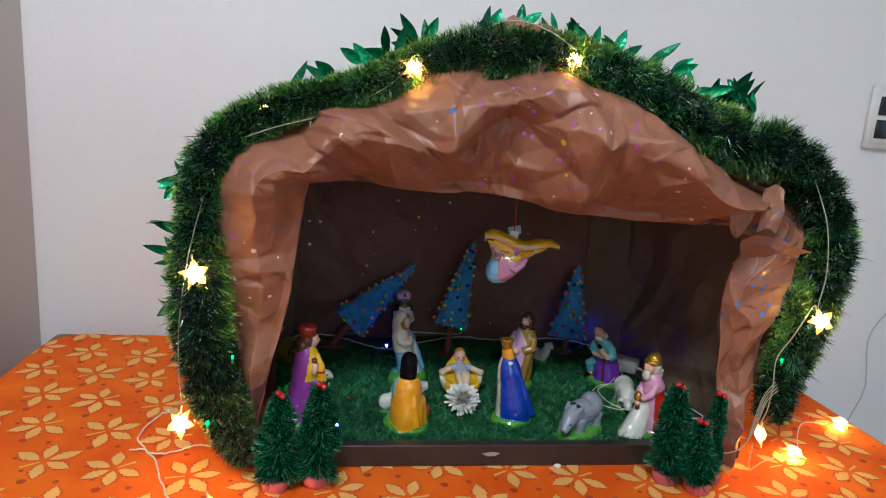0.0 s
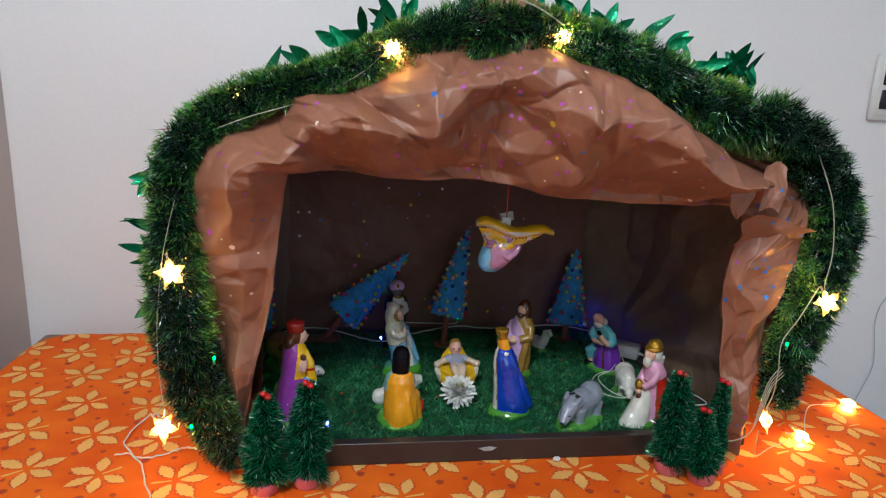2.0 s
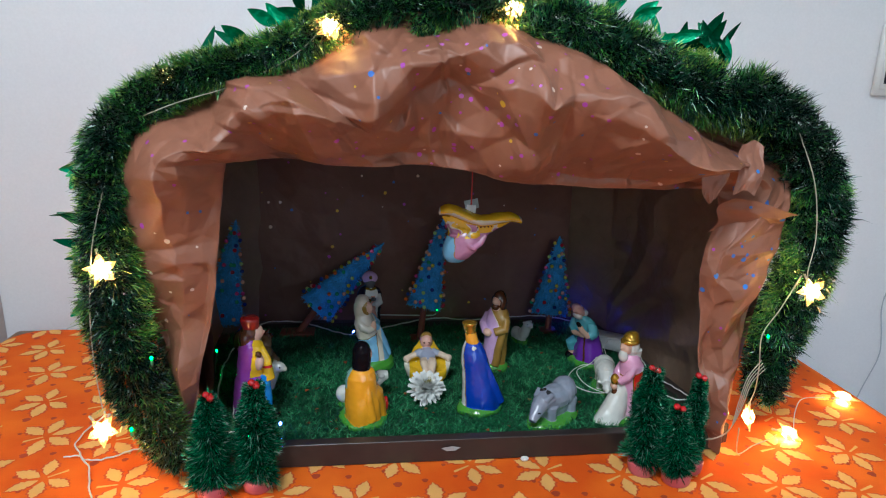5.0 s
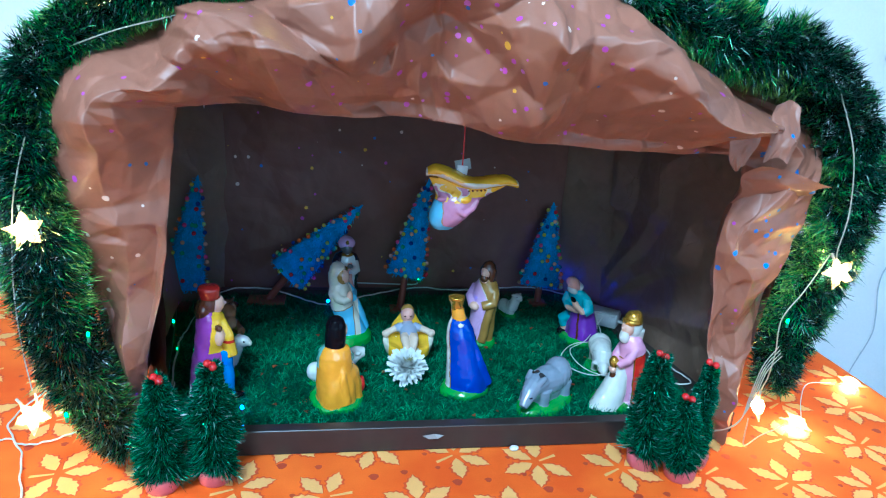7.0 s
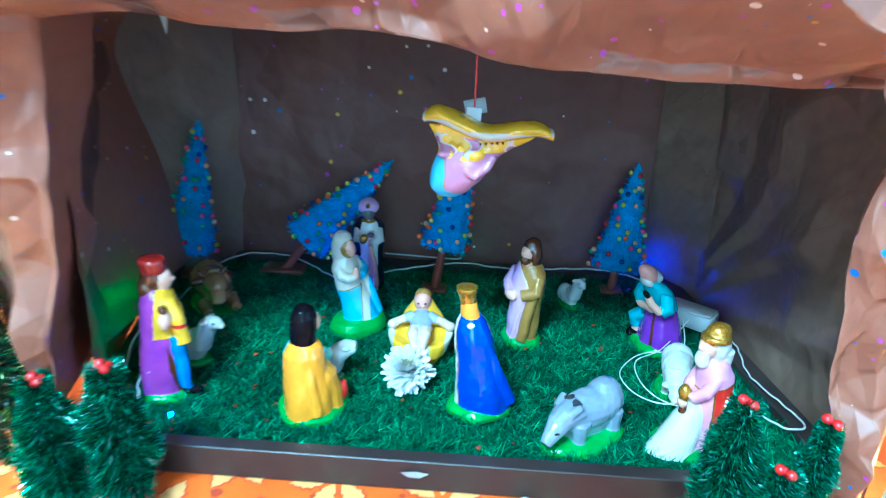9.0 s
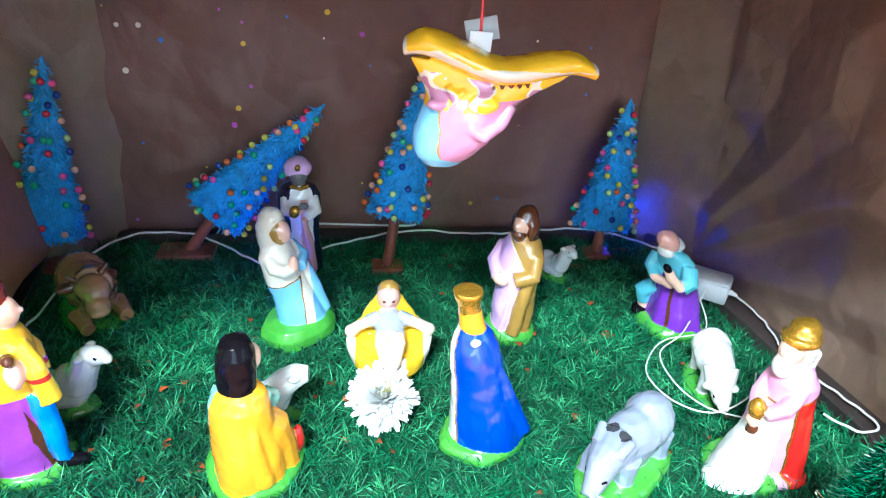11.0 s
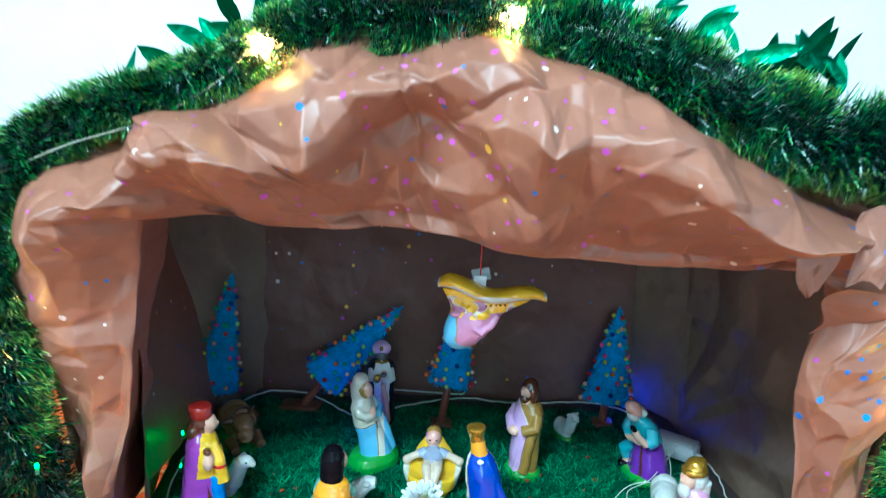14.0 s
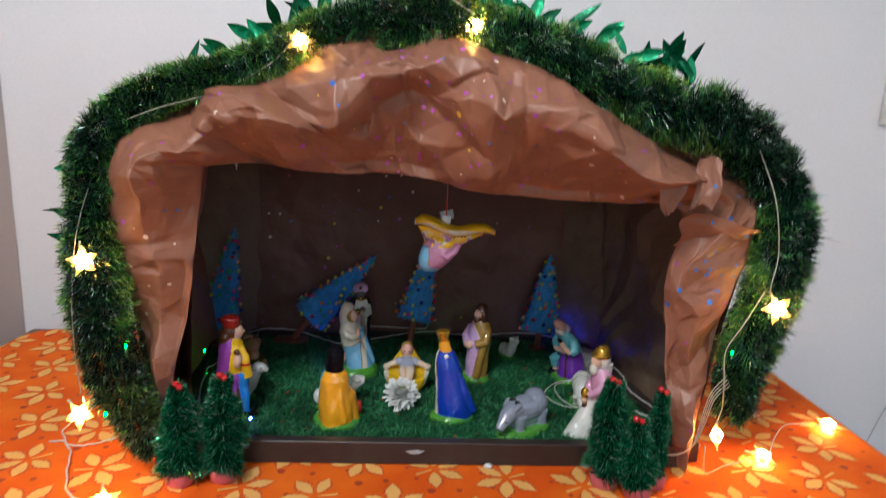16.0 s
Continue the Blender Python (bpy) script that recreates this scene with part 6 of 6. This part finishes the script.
# grey donkey
f = Figure()
f.ground(0.046, 0.028, 0.009)
f.ball((-0.004, 0, 0.034), (0.036, 0.0185, 0.0205), "grey")
f.ball((-0.022, 0, 0.038), (0.020, 0.0192, 0.0225), "grey")
f.ball((0.012, 0, 0.032), (0.020, 0.0165, 0.0185), "grey")
f.ball((-0.004, 0, 0.018), (0.030, 0.0140, 0.016), "grey")
for lx, ly, m in ((-0.028, -0.010, "grey"), (-0.028, 0.010, "grey"), (0.014, 0.011, "grey")):
    f.tube([(lx, ly, 0.004), (lx, ly * 0.9, 0.030)], [0.0068, 0.0105], m, 9)
f.tube([(0.016, -0.008, 0.026), (0.024, -0.012, 0.014), (0.027, -0.013, 0.004)], [0.010, 0.0078, 0.0068], "grey", 9)
f.tube([(0.016, 0, 0.036), (0.030, 0.003, 0.036), (0.038, 0.005, 0.032)], [0.0165, 0.0125, 0.0105], "grey", 12)
f.tube([(0.035, 0.004, 0.033), (0.046, 0.008, 0.025), (0.054, 0.010, 0.019)], [0.0108, 0.0080, 0.0054], "grey", 12)
f.tube([(0.029, 0.010, 0.042), (0.018, 0.013, 0.050)], [0.0055, 0.003], "grey", 8)
f.tube([(0.029, -0.006, 0.042), (0.018, -0.011, 0.050)], [0.0055, 0.003], "grey", 8)
f.tube([(-0.038, 0, 0.042), (-0.044, 0.002, 0.026)], [0.003, 0.002], "grey", 7)


def donkey_tint(c, m):
    if m != "grey":
        return m
    q = 0.004 * noise.noise(c * 90)
    if ((c.x - 0.019) / 0.0055) ** 2 + ((abs(c.y - 0.002) - 0.006) / 0.0048) ** 2 < 1 + 220 * q and c.z > 0.042:
        return "dark"
    if abs(c.x - 0.045) < 0.0022 and abs(c.z - 0.030) < 0.0010:
        return "black"
    return "grey"


f.place("donkey_figure", "grey plaster donkey figure with dark mane on green base", "figurine", (0.154, 0.068, Z0), 214, (0, 0), "animal figures", tint=donkey_tint)

# brown ox lying down
f = Figure()
f.ground(0.040, 0.028, 0.006)
f.ball((-0.004, 0, 0.026), (0.036, 0.021, 0.022), "tan")
f.ball((-0.020, 0.002, 0.027), (0.022, 0.022, 0.023), "tan")
f.tube([(0.018, 0, 0.038), (0.030, -0.006, 0.043)], [0.017, 0.0145], "tan", 12)
f.ball((0.036, -0.008, 0.042), (0.0155, 0.013, 0.0135), "tan")
f.ball((0.047, -0.011, 0.034), (0.010, 0.010, 0.0095), "tan")
f.ball((0.053, -0.012, 0.030), (0.005, 0.008, 0.004), "tan")
for e in (-1, 1):
    f.tube([(0.030, -0.008 + e * 0.010, 0.052), (0.030, -0.008 + e * 0.017, 0.059)], [0.003, 0.0015], "brown", 7)
    f.ball((0.027, -0.008 + e * 0.016, 0.046), (0.006, 0.009, 0.005), "brown", n=10)
f.tube([(0.016, -0.018, 0.012), (0.040, -0.020, 0.010)], [0.009, 0.006], "tan", 9)
f.tube([(0.016, 0.014, 0.012), (0.040, 0.012, 0.010)], [0.009, 0.006], "tan", 9)
f.v = [tuple(1.1 * q for q in p) for p in f.v]
f.place("ox_figure", "brown plaster ox figure lying on green base", "figurine", (-0.295, 0.292, Z0), -48, (0, 0), "animal figures")

# hanging angel: broad yellow wings, pink and pale blue gown
f = Figure()
wing = curve_points([(-0.056, 0.004, 0.010, 0.009, 0.010), (-0.044, -0.001, 0.014, 0.0125, 0.013), (-0.024, -0.004, 0.008, 0.014, 0.015), (0.000, -0.005, 0.000, 0.013, 0.015), (0.026, -0.003, 0.003, 0.013, 0.014),
                     (0.044, 0.000, 0.004, 0.0105, 0.011), (0.058, 0.004, -0.001, 0.0075, 0.008)], 26)
rings = [[(x, y + ry * 1.15 * math.cos(a), z + rz_ * 0.62 * math.sin(a)) for a in (2 * math.pi * j / 20 for j in range(20))] for x, y, z, rz_, ry in wing]
f.loft(rings, lambda i, j: "cream" if i < 2 or i > 22 or j in (12, 13, 14) else "yellow")
body = curve_points([(0.000, 0.002, 0.004, 0.052, 0.010), (-0.005, 0.002, -0.008, 0.041, 0.014), (-0.0145, 0.001, -0.020, 0.029, 0.018), (-0.021, 0.001, -0.032, 0.0265, 0.020), (-0.026, 0.001, -0.044, 0.0240, 0.019), (-0.030, 0.000, -0.053, 0.019, 0.015), (-0.032, 0, -0.060, 0.011, 0.009)], 18)
rings = [[(x + rx * math.cos(a), y + ry * math.sin(a), z) for a in (2 * math.pi * j / 26 for j in range(26))] for x, y, z, rx, ry in body]


def gown(i, j):
    x = math.cos(2 * math.pi * (j + 0.5) / 26)
    if i < 6:
        return "cream" if (i + j // 3) % 4 == 0 else "yellow"
    if x < -0.35 + 0.05 * (i - 10) or i > 15:
        return "sky"
    return "rose"


f.loft(rings, gown)
f.tube([(-0.019, -0.0135, -0.022), (-0.0165, -0.0160, -0.033), (-0.008, -0.0165, -0.037), (0.001, -0.0135, -0.031), (0.008, -0.0100, -0.020)], [0.003, 0.0040, 0.0043, 0.0040, 0.003], "rose", 9)
f.ball((-0.036, -0.012, -0.020), (0.0060, 0.0050, 0.0030), "yellow", n=12)
f.ball((-0.009, -0.0150, -0.018), (0.0090, 0.0050, 0.0050), "yellow", n=12)
f.tube([(-0.030, -0.010, -0.010), (-0.026, -0.0125, -0.016), (-0.020, -0.0125, -0.012)], [0.0025, 0.0035, 0.0025], "cream", 8)


def angel_tint(c, m):
    """Yellow wings with a cream rim; yellow and pink blotches below them; a pink gown with a pale blue fold."""
    q = noise.noise(Vector((c.x * 70, c.y * 70, c.z * 90)))
    if c.z > -0.004 + 0.1 * abs(c.x) - 0.0025 and m in ("yellow", "cream"):
        bow = (abs(c.x) / 0.057) ** 2
        front = (c.y + 0.005 - 0.009 * bow) / (0.017 - 0.0075 * bow)
        mid = 0.003 + (0.010 if c.x < -0.015 else 0.0) * min(1.0, (-0.015 - c.x) / 0.02) - 0.004 * bow
        return "cream" if front < -0.86 + 0.05 * q and c.z < mid or front > 0.80 + 0.08 * q or c.x < -0.0540 + 0.002 * q or c.x > 0.0550 + 0.002 * q else "yellow"
    if c.z > -0.023:
        if m == "rose":
            return "rose" if q > -0.1 else "yellow"
        return "cream" if abs(q + 0.12) < 0.07 else ("yellow" if q > -0.12 else "rose")
    edge = max(-0.043 - 0.33 * (c.z + 0.019), -0.0335 + 55.0 * max(0.0, -0.0515 - c.z) ** 1.5) + 0.001 * q
    if abs(c.x - edge) < 0.0005:
        return "ochre"
    return "sky" if c.x < edge or c.z < -0.0575 else "rose"


marks = ((-0.004, -0.0085), (0.0008, -0.0079), (0.0056, -0.0073), (0.0104, -0.0067), (0.0152, -0.0061))
for x, z in marks:
    f.box((x, -0.0165, z), (0.0030, 0.0016, 0.0028), "brown")


def angel_marks(c, m):
    return m if m == "brown" else angel_tint(c, m)


f.place("hanging_figure", "plaster angel figure with yellow wings and pink gown, hanging", "figurine", (0.048, 0.120, 0.296), -4, (0, 0), FIG, grain=0.0008, tint=angel_marks)
hanger = thing("hanging_string", "red string with a white tag holding the angel", "string", (0.036, 0.122, 0.298))
wire("string", [(0, 0, 0.004), (0.0005, 0.0, 0.05), (0.0, 0.0, 0.125)], hanger, 0.0009, C["red"], 12)
sh = Shape()
sh.box((0.0, -0.002, 0.012), (0.013, 0.0012, 0.012), 0, Matrix.Rotation(radians(4), 3, "Y"))
sh.done("tag", M_WHITE, hanger, "white paper tag")
sh = Shape()
sh.box((0.001, 0.001, 0.0185), (0.019, 0.0012, 0.013), 0, Matrix.Rotation(radians(-12), 3, "Y"))
sh.done("card", M_GREY_PLASTIC, hanger, "grey card behind the tag")

# white chrysanthemum at the cradle's foot
flower = thing("white_flower", "white fabric chrysanthemum head lying on the grass", "flower", (-0.020, 0.128, 0.040))
M_PETAL = material("white_petal", (0.82, 0.82, 0.79), 0.6, spread=0.08, grain=200, bump=0.1)
pm = []


def petal_mesh(length, width):
    """A spoon-shaped petal with a blunt, notched end."""
    v, q = [], []
    for i in range(7):
        t = i / 6
        w = width / 2 * (0.30 + 0.70 * min(1.0, t / 0.65)) * (1.0 if t < 0.9 else 0.66)
        z = length * (0.10 * t + 0.16 * t * t)
        for e in (-1, -0.5, 0, 0.5, 1):
            notch = 0.05 * length * (abs(e) == 0.5) if i == 6 else 0
            v.append((length * t + notch, e * w, z + 0.30 * w * e * e))
    for i in range(6):
        for k in range(4):
            q.append((i * 5 + k, i * 5 + k + 1, i * 5 + k + 6, i * 5 + k + 5))
    me = bpy.data.meshes.new("petal")
    me.from_pydata(v, [], q)
    me.materials.append(M_PETAL)
    me.polygons.foreach_set("use_smooth", [True] * len(q))
    me.update()
    return me


for L, w in ((0.026, 0.0052), (0.023, 0.0050), (0.018, 0.0045)):
    pm.append(petal_mesh(L, w))
rng = random.Random(9)
for ring, count, lift in ((0, 30, -0.30), (0, 32, 0.0), (0, 32, 0.25), (1, 30, 0.5), (1, 28, 0.8), (1, 24, 1.15), (2, 22, 1.6), (2, 20, 2.6), (2, 14, 5.0)):
    for k in range(count):
        a = 2 * math.pi * (k + rng.random() * 0.9) / count
        x = Vector((math.cos(a), math.sin(a), lift + rng.uniform(-0.2, 0.2))).normalized()
        y = Vector((-math.sin(a), math.cos(a), rng.uniform(-0.4, 0.4)))
        y = (y - x * y.dot(x)).normalized()
        ob = new("petal", pm[ring])
        ob.parent = flower
        ob.matrix_basis = pose(0, 0, 0, 28, 0, 0) @ Matrix((x, y, x.cross(y))).transposed().to_4x4() @ Matrix.Scale(rng.uniform(0.85, 1.08), 4)
sh = Shape()
sh.tube([(0, 0, 0.0), (0.002, 0.004, -0.02)], [0.006, 0.0025], 0, 8)
sh.done("stem", C["green"], flower)
M_STAMEN = material("yellow_green_stamen", (0.50, 0.46, 0.16), 0.5, spread=0.2, island=True, bump=0)
sh = Shape()
for k in range(14):
    a, r = rng.uniform(0, 6.28), rng.uniform(0.002, 0.009)
    sh.tube([(0, 0, 0.006), (r * math.cos(a), r * math.sin(a) - 0.010, 0.0195)], [0.0006, 0.0005], 0, 5)
sh.done("stamens", M_STAMEN, flower, "yellow-green stamens", kind="stuff")

# ---- on the walls and round the stable ----
board = thing("switchboard", "white wall switchboard with rows of dark switches", "switch", (1.075, WALL_Y - 0.004, 0.545), 0)
sh = Shape()
sh.box((0, -0.004, 0), (0.150, 0.012, 0.150), 0, bevel=0.25)
sh.done("plate", M_WHITE, board)
sh = Shape()
sh.box((0, -0.0105, 0), (0.128, 0.003, 0.124), 0, bevel=0.3)
sh.done("inner_plate", M_WHITE, board)
for ix in range(3):
    for iz in range(2):
        sh = Shape()
        sh.box((-0.041 + 0.041 * ix, -0.0135, 0.026 - 0.054 * iz), (0.033, 0.005, 0.043), 0, Matrix.Rotation(radians(3), 3, "X"), bevel=0.2)
        sh.done("switch", M_DARK, board, "dark rocker switch")

M_FRAME = material("mauve_frame", (0.34, 0.27, 0.29), 0.45, spread=0.15, grain=40)
M_PICTURE = material("picture_backing", (0.5, 0.47, 0.45), 0.6, spread=0.1)
fr = thing("wall_frame", "mauve-grey framed panel hung high on the wall", "picture frame", (0.349, WALL_Y, 0.795))
for c, s, nm in (((0, -0.014, 0.012), (0.43, 0.026, 0.024), "bottom_rail"), ((0, -0.014, 0.288), (0.43, 0.026, 0.024), "top_rail"),
                 ((-0.203, -0.014, 0.15), (0.024, 0.026, 0.252), "side_rail"), ((0.203, -0.014, 0.15), (0.024, 0.026, 0.252), "side_rail")):
    sh = Shape()
    sh.box(c, s, 0, bevel=0.15)
    sh.done(nm, M_FRAME, fr)
sh = Shape()
sh.box((0, -0.006, 0.15), (0.382, 0.008, 0.252), 0)
sh.done("panel", M_PICTURE, fr)

M_CABLE = material("pale_grey_cable", (0.50, 0.52, 0.56), 0.4, spread=0.1, bump=0.05)
cable = thing("wall_cable", "thin pale grey cable hanging loosely on the white wall", "cable")
wire("cable", [(1.20, 0.612, 0.13), (1.178, 0.612, 0.077), (1.140, 0.612, 0.02), (1.132, 0.612, -0.03), (1.146, 0.612, -0.10), (1.150, 0.612, -0.16), (1.120, 0.612, -0.25), (1.08, 0.612, -0.40), (1.05, 0.612, -0.70)], cable, 0.0016, M_CABLE, 70)

# folded paper at the upper corner and the loose strip by the table
def flap(name, corners, seed, amp, mat, label, taper=(0.55, 0.35)):
    """A loose four-cornered fold of paper; taper: how far its upper and lower ends draw in."""
    a, b, c, d = (np.array(p) for p in corners)
    u, v = np.meshgrid(np.linspace(0, 1, 40), np.linspace(0, 1, 40))
    u0, v0 = u, v
    u = 0.5 + (u0 - 0.5) * (1 - taper[0] * v0 ** 5 - taper[1] * (1 - v0) ** 5) + 0.07 * np.sin(7 * v0 + seed)
    v = v0 + 0.06 * np.sin(5 * u0 + seed) * (np.abs(v0 - 0.5) * 2)
    P = a * ((1 - u) * (1 - v))[..., None] + b * (u * (1 - v))[..., None] + c * (u * v)[..., None] + d * ((1 - u) * v)[..., None]
    h = amp * (creased(u0 * 0.07, v0 * 0.07, 0.030, seed) + 0.4 * creased(u0 * 0.07, v0 * 0.07, 0.012, seed + 1))
    P[..., 1] += h - amp * 1.5 * np.sin(math.pi * u0) * np.sin(math.pi * v0)
    P[..., 0] += 0.4 * h
    return grid_mesh(name, P, mat, stable, label, angle=60)


flap("paper_fold", [(0.308, -0.052, 0.364), (0.337, -0.056, 0.362), (0.349, -0.040, 0.416), (0.317, -0.042, 0.420)], 5, 0.0032, M_PAPER, "folded flap of crumpled brown paper", (0.12, 0.18))
flap("paper_fold", [(0.312, -0.002, 0.306), (0.390, -0.012, 0.316), (0.412, -0.030, 0.334), (0.322, -0.024, 0.354)], 25, 0.0030, M_PAPER, "folded flap of crumpled brown paper", (0.06, 0.06))
flap("paper_fold", [(0.276, -0.050, 0.352), (0.294, -0.052, 0.354), (0.304, -0.050, 0.398), (0.266, -0.044, 0.396)], 35, 0.0030, M_PAPER, "small hanging tongue of crumpled brown paper", (0.1, 0.55))

flap("paper_fold", [(-0.060, -0.004, 0.555), (0.070, -0.004, 0.548), (0.048, 0.004, 0.590), (-0.048, 0.004, 0.606)], 15, 0.0040, M_PAPER, "folded crest of crumpled brown paper")

scrap = thing("tape_scrap", "torn silver tape scrap stuck on the front board", "scrap")
sh = Shape()
sh.add([(-0.012, -0.0005, 0.020), (0.002, -0.0025, 0.0235), (0.014, -0.0012, 0.0205), (0.006, -0.0035, 0.0175), (-0.004, -0.0015, 0.0160)], [[0, 4, 1], [1, 4, 3], [1, 3, 2]])
sh.done("tape", M_GREY_PLASTIC, scrap, smooth=False)
crumb = thing("paper_crumb", "small white crumpled paper crumb on the cloth", "scrap", (0.098, -0.006, 0.0))
sh = Shape()
sh.ball((0, 0, 0.003), (0.006, 0.004, 0.0035), 0, n=7)
sh.done("crumb", M_WHITE, crumb, smooth=False)
# White triangle in place of a gap that lets the bright wall through.
corner = thing("corner_gap_patch", "white triangle standing in for a bright gap in the stable corner", "scrap")
sh = Shape()
sh.add([(-0.292, 0.225, 0.396), (-0.276, 0.225, 0.397), (-0.283, 0.228, 0.358)], [[0, 2, 1]])
sh.done("paper", M_WHITE, corner, smooth=False)
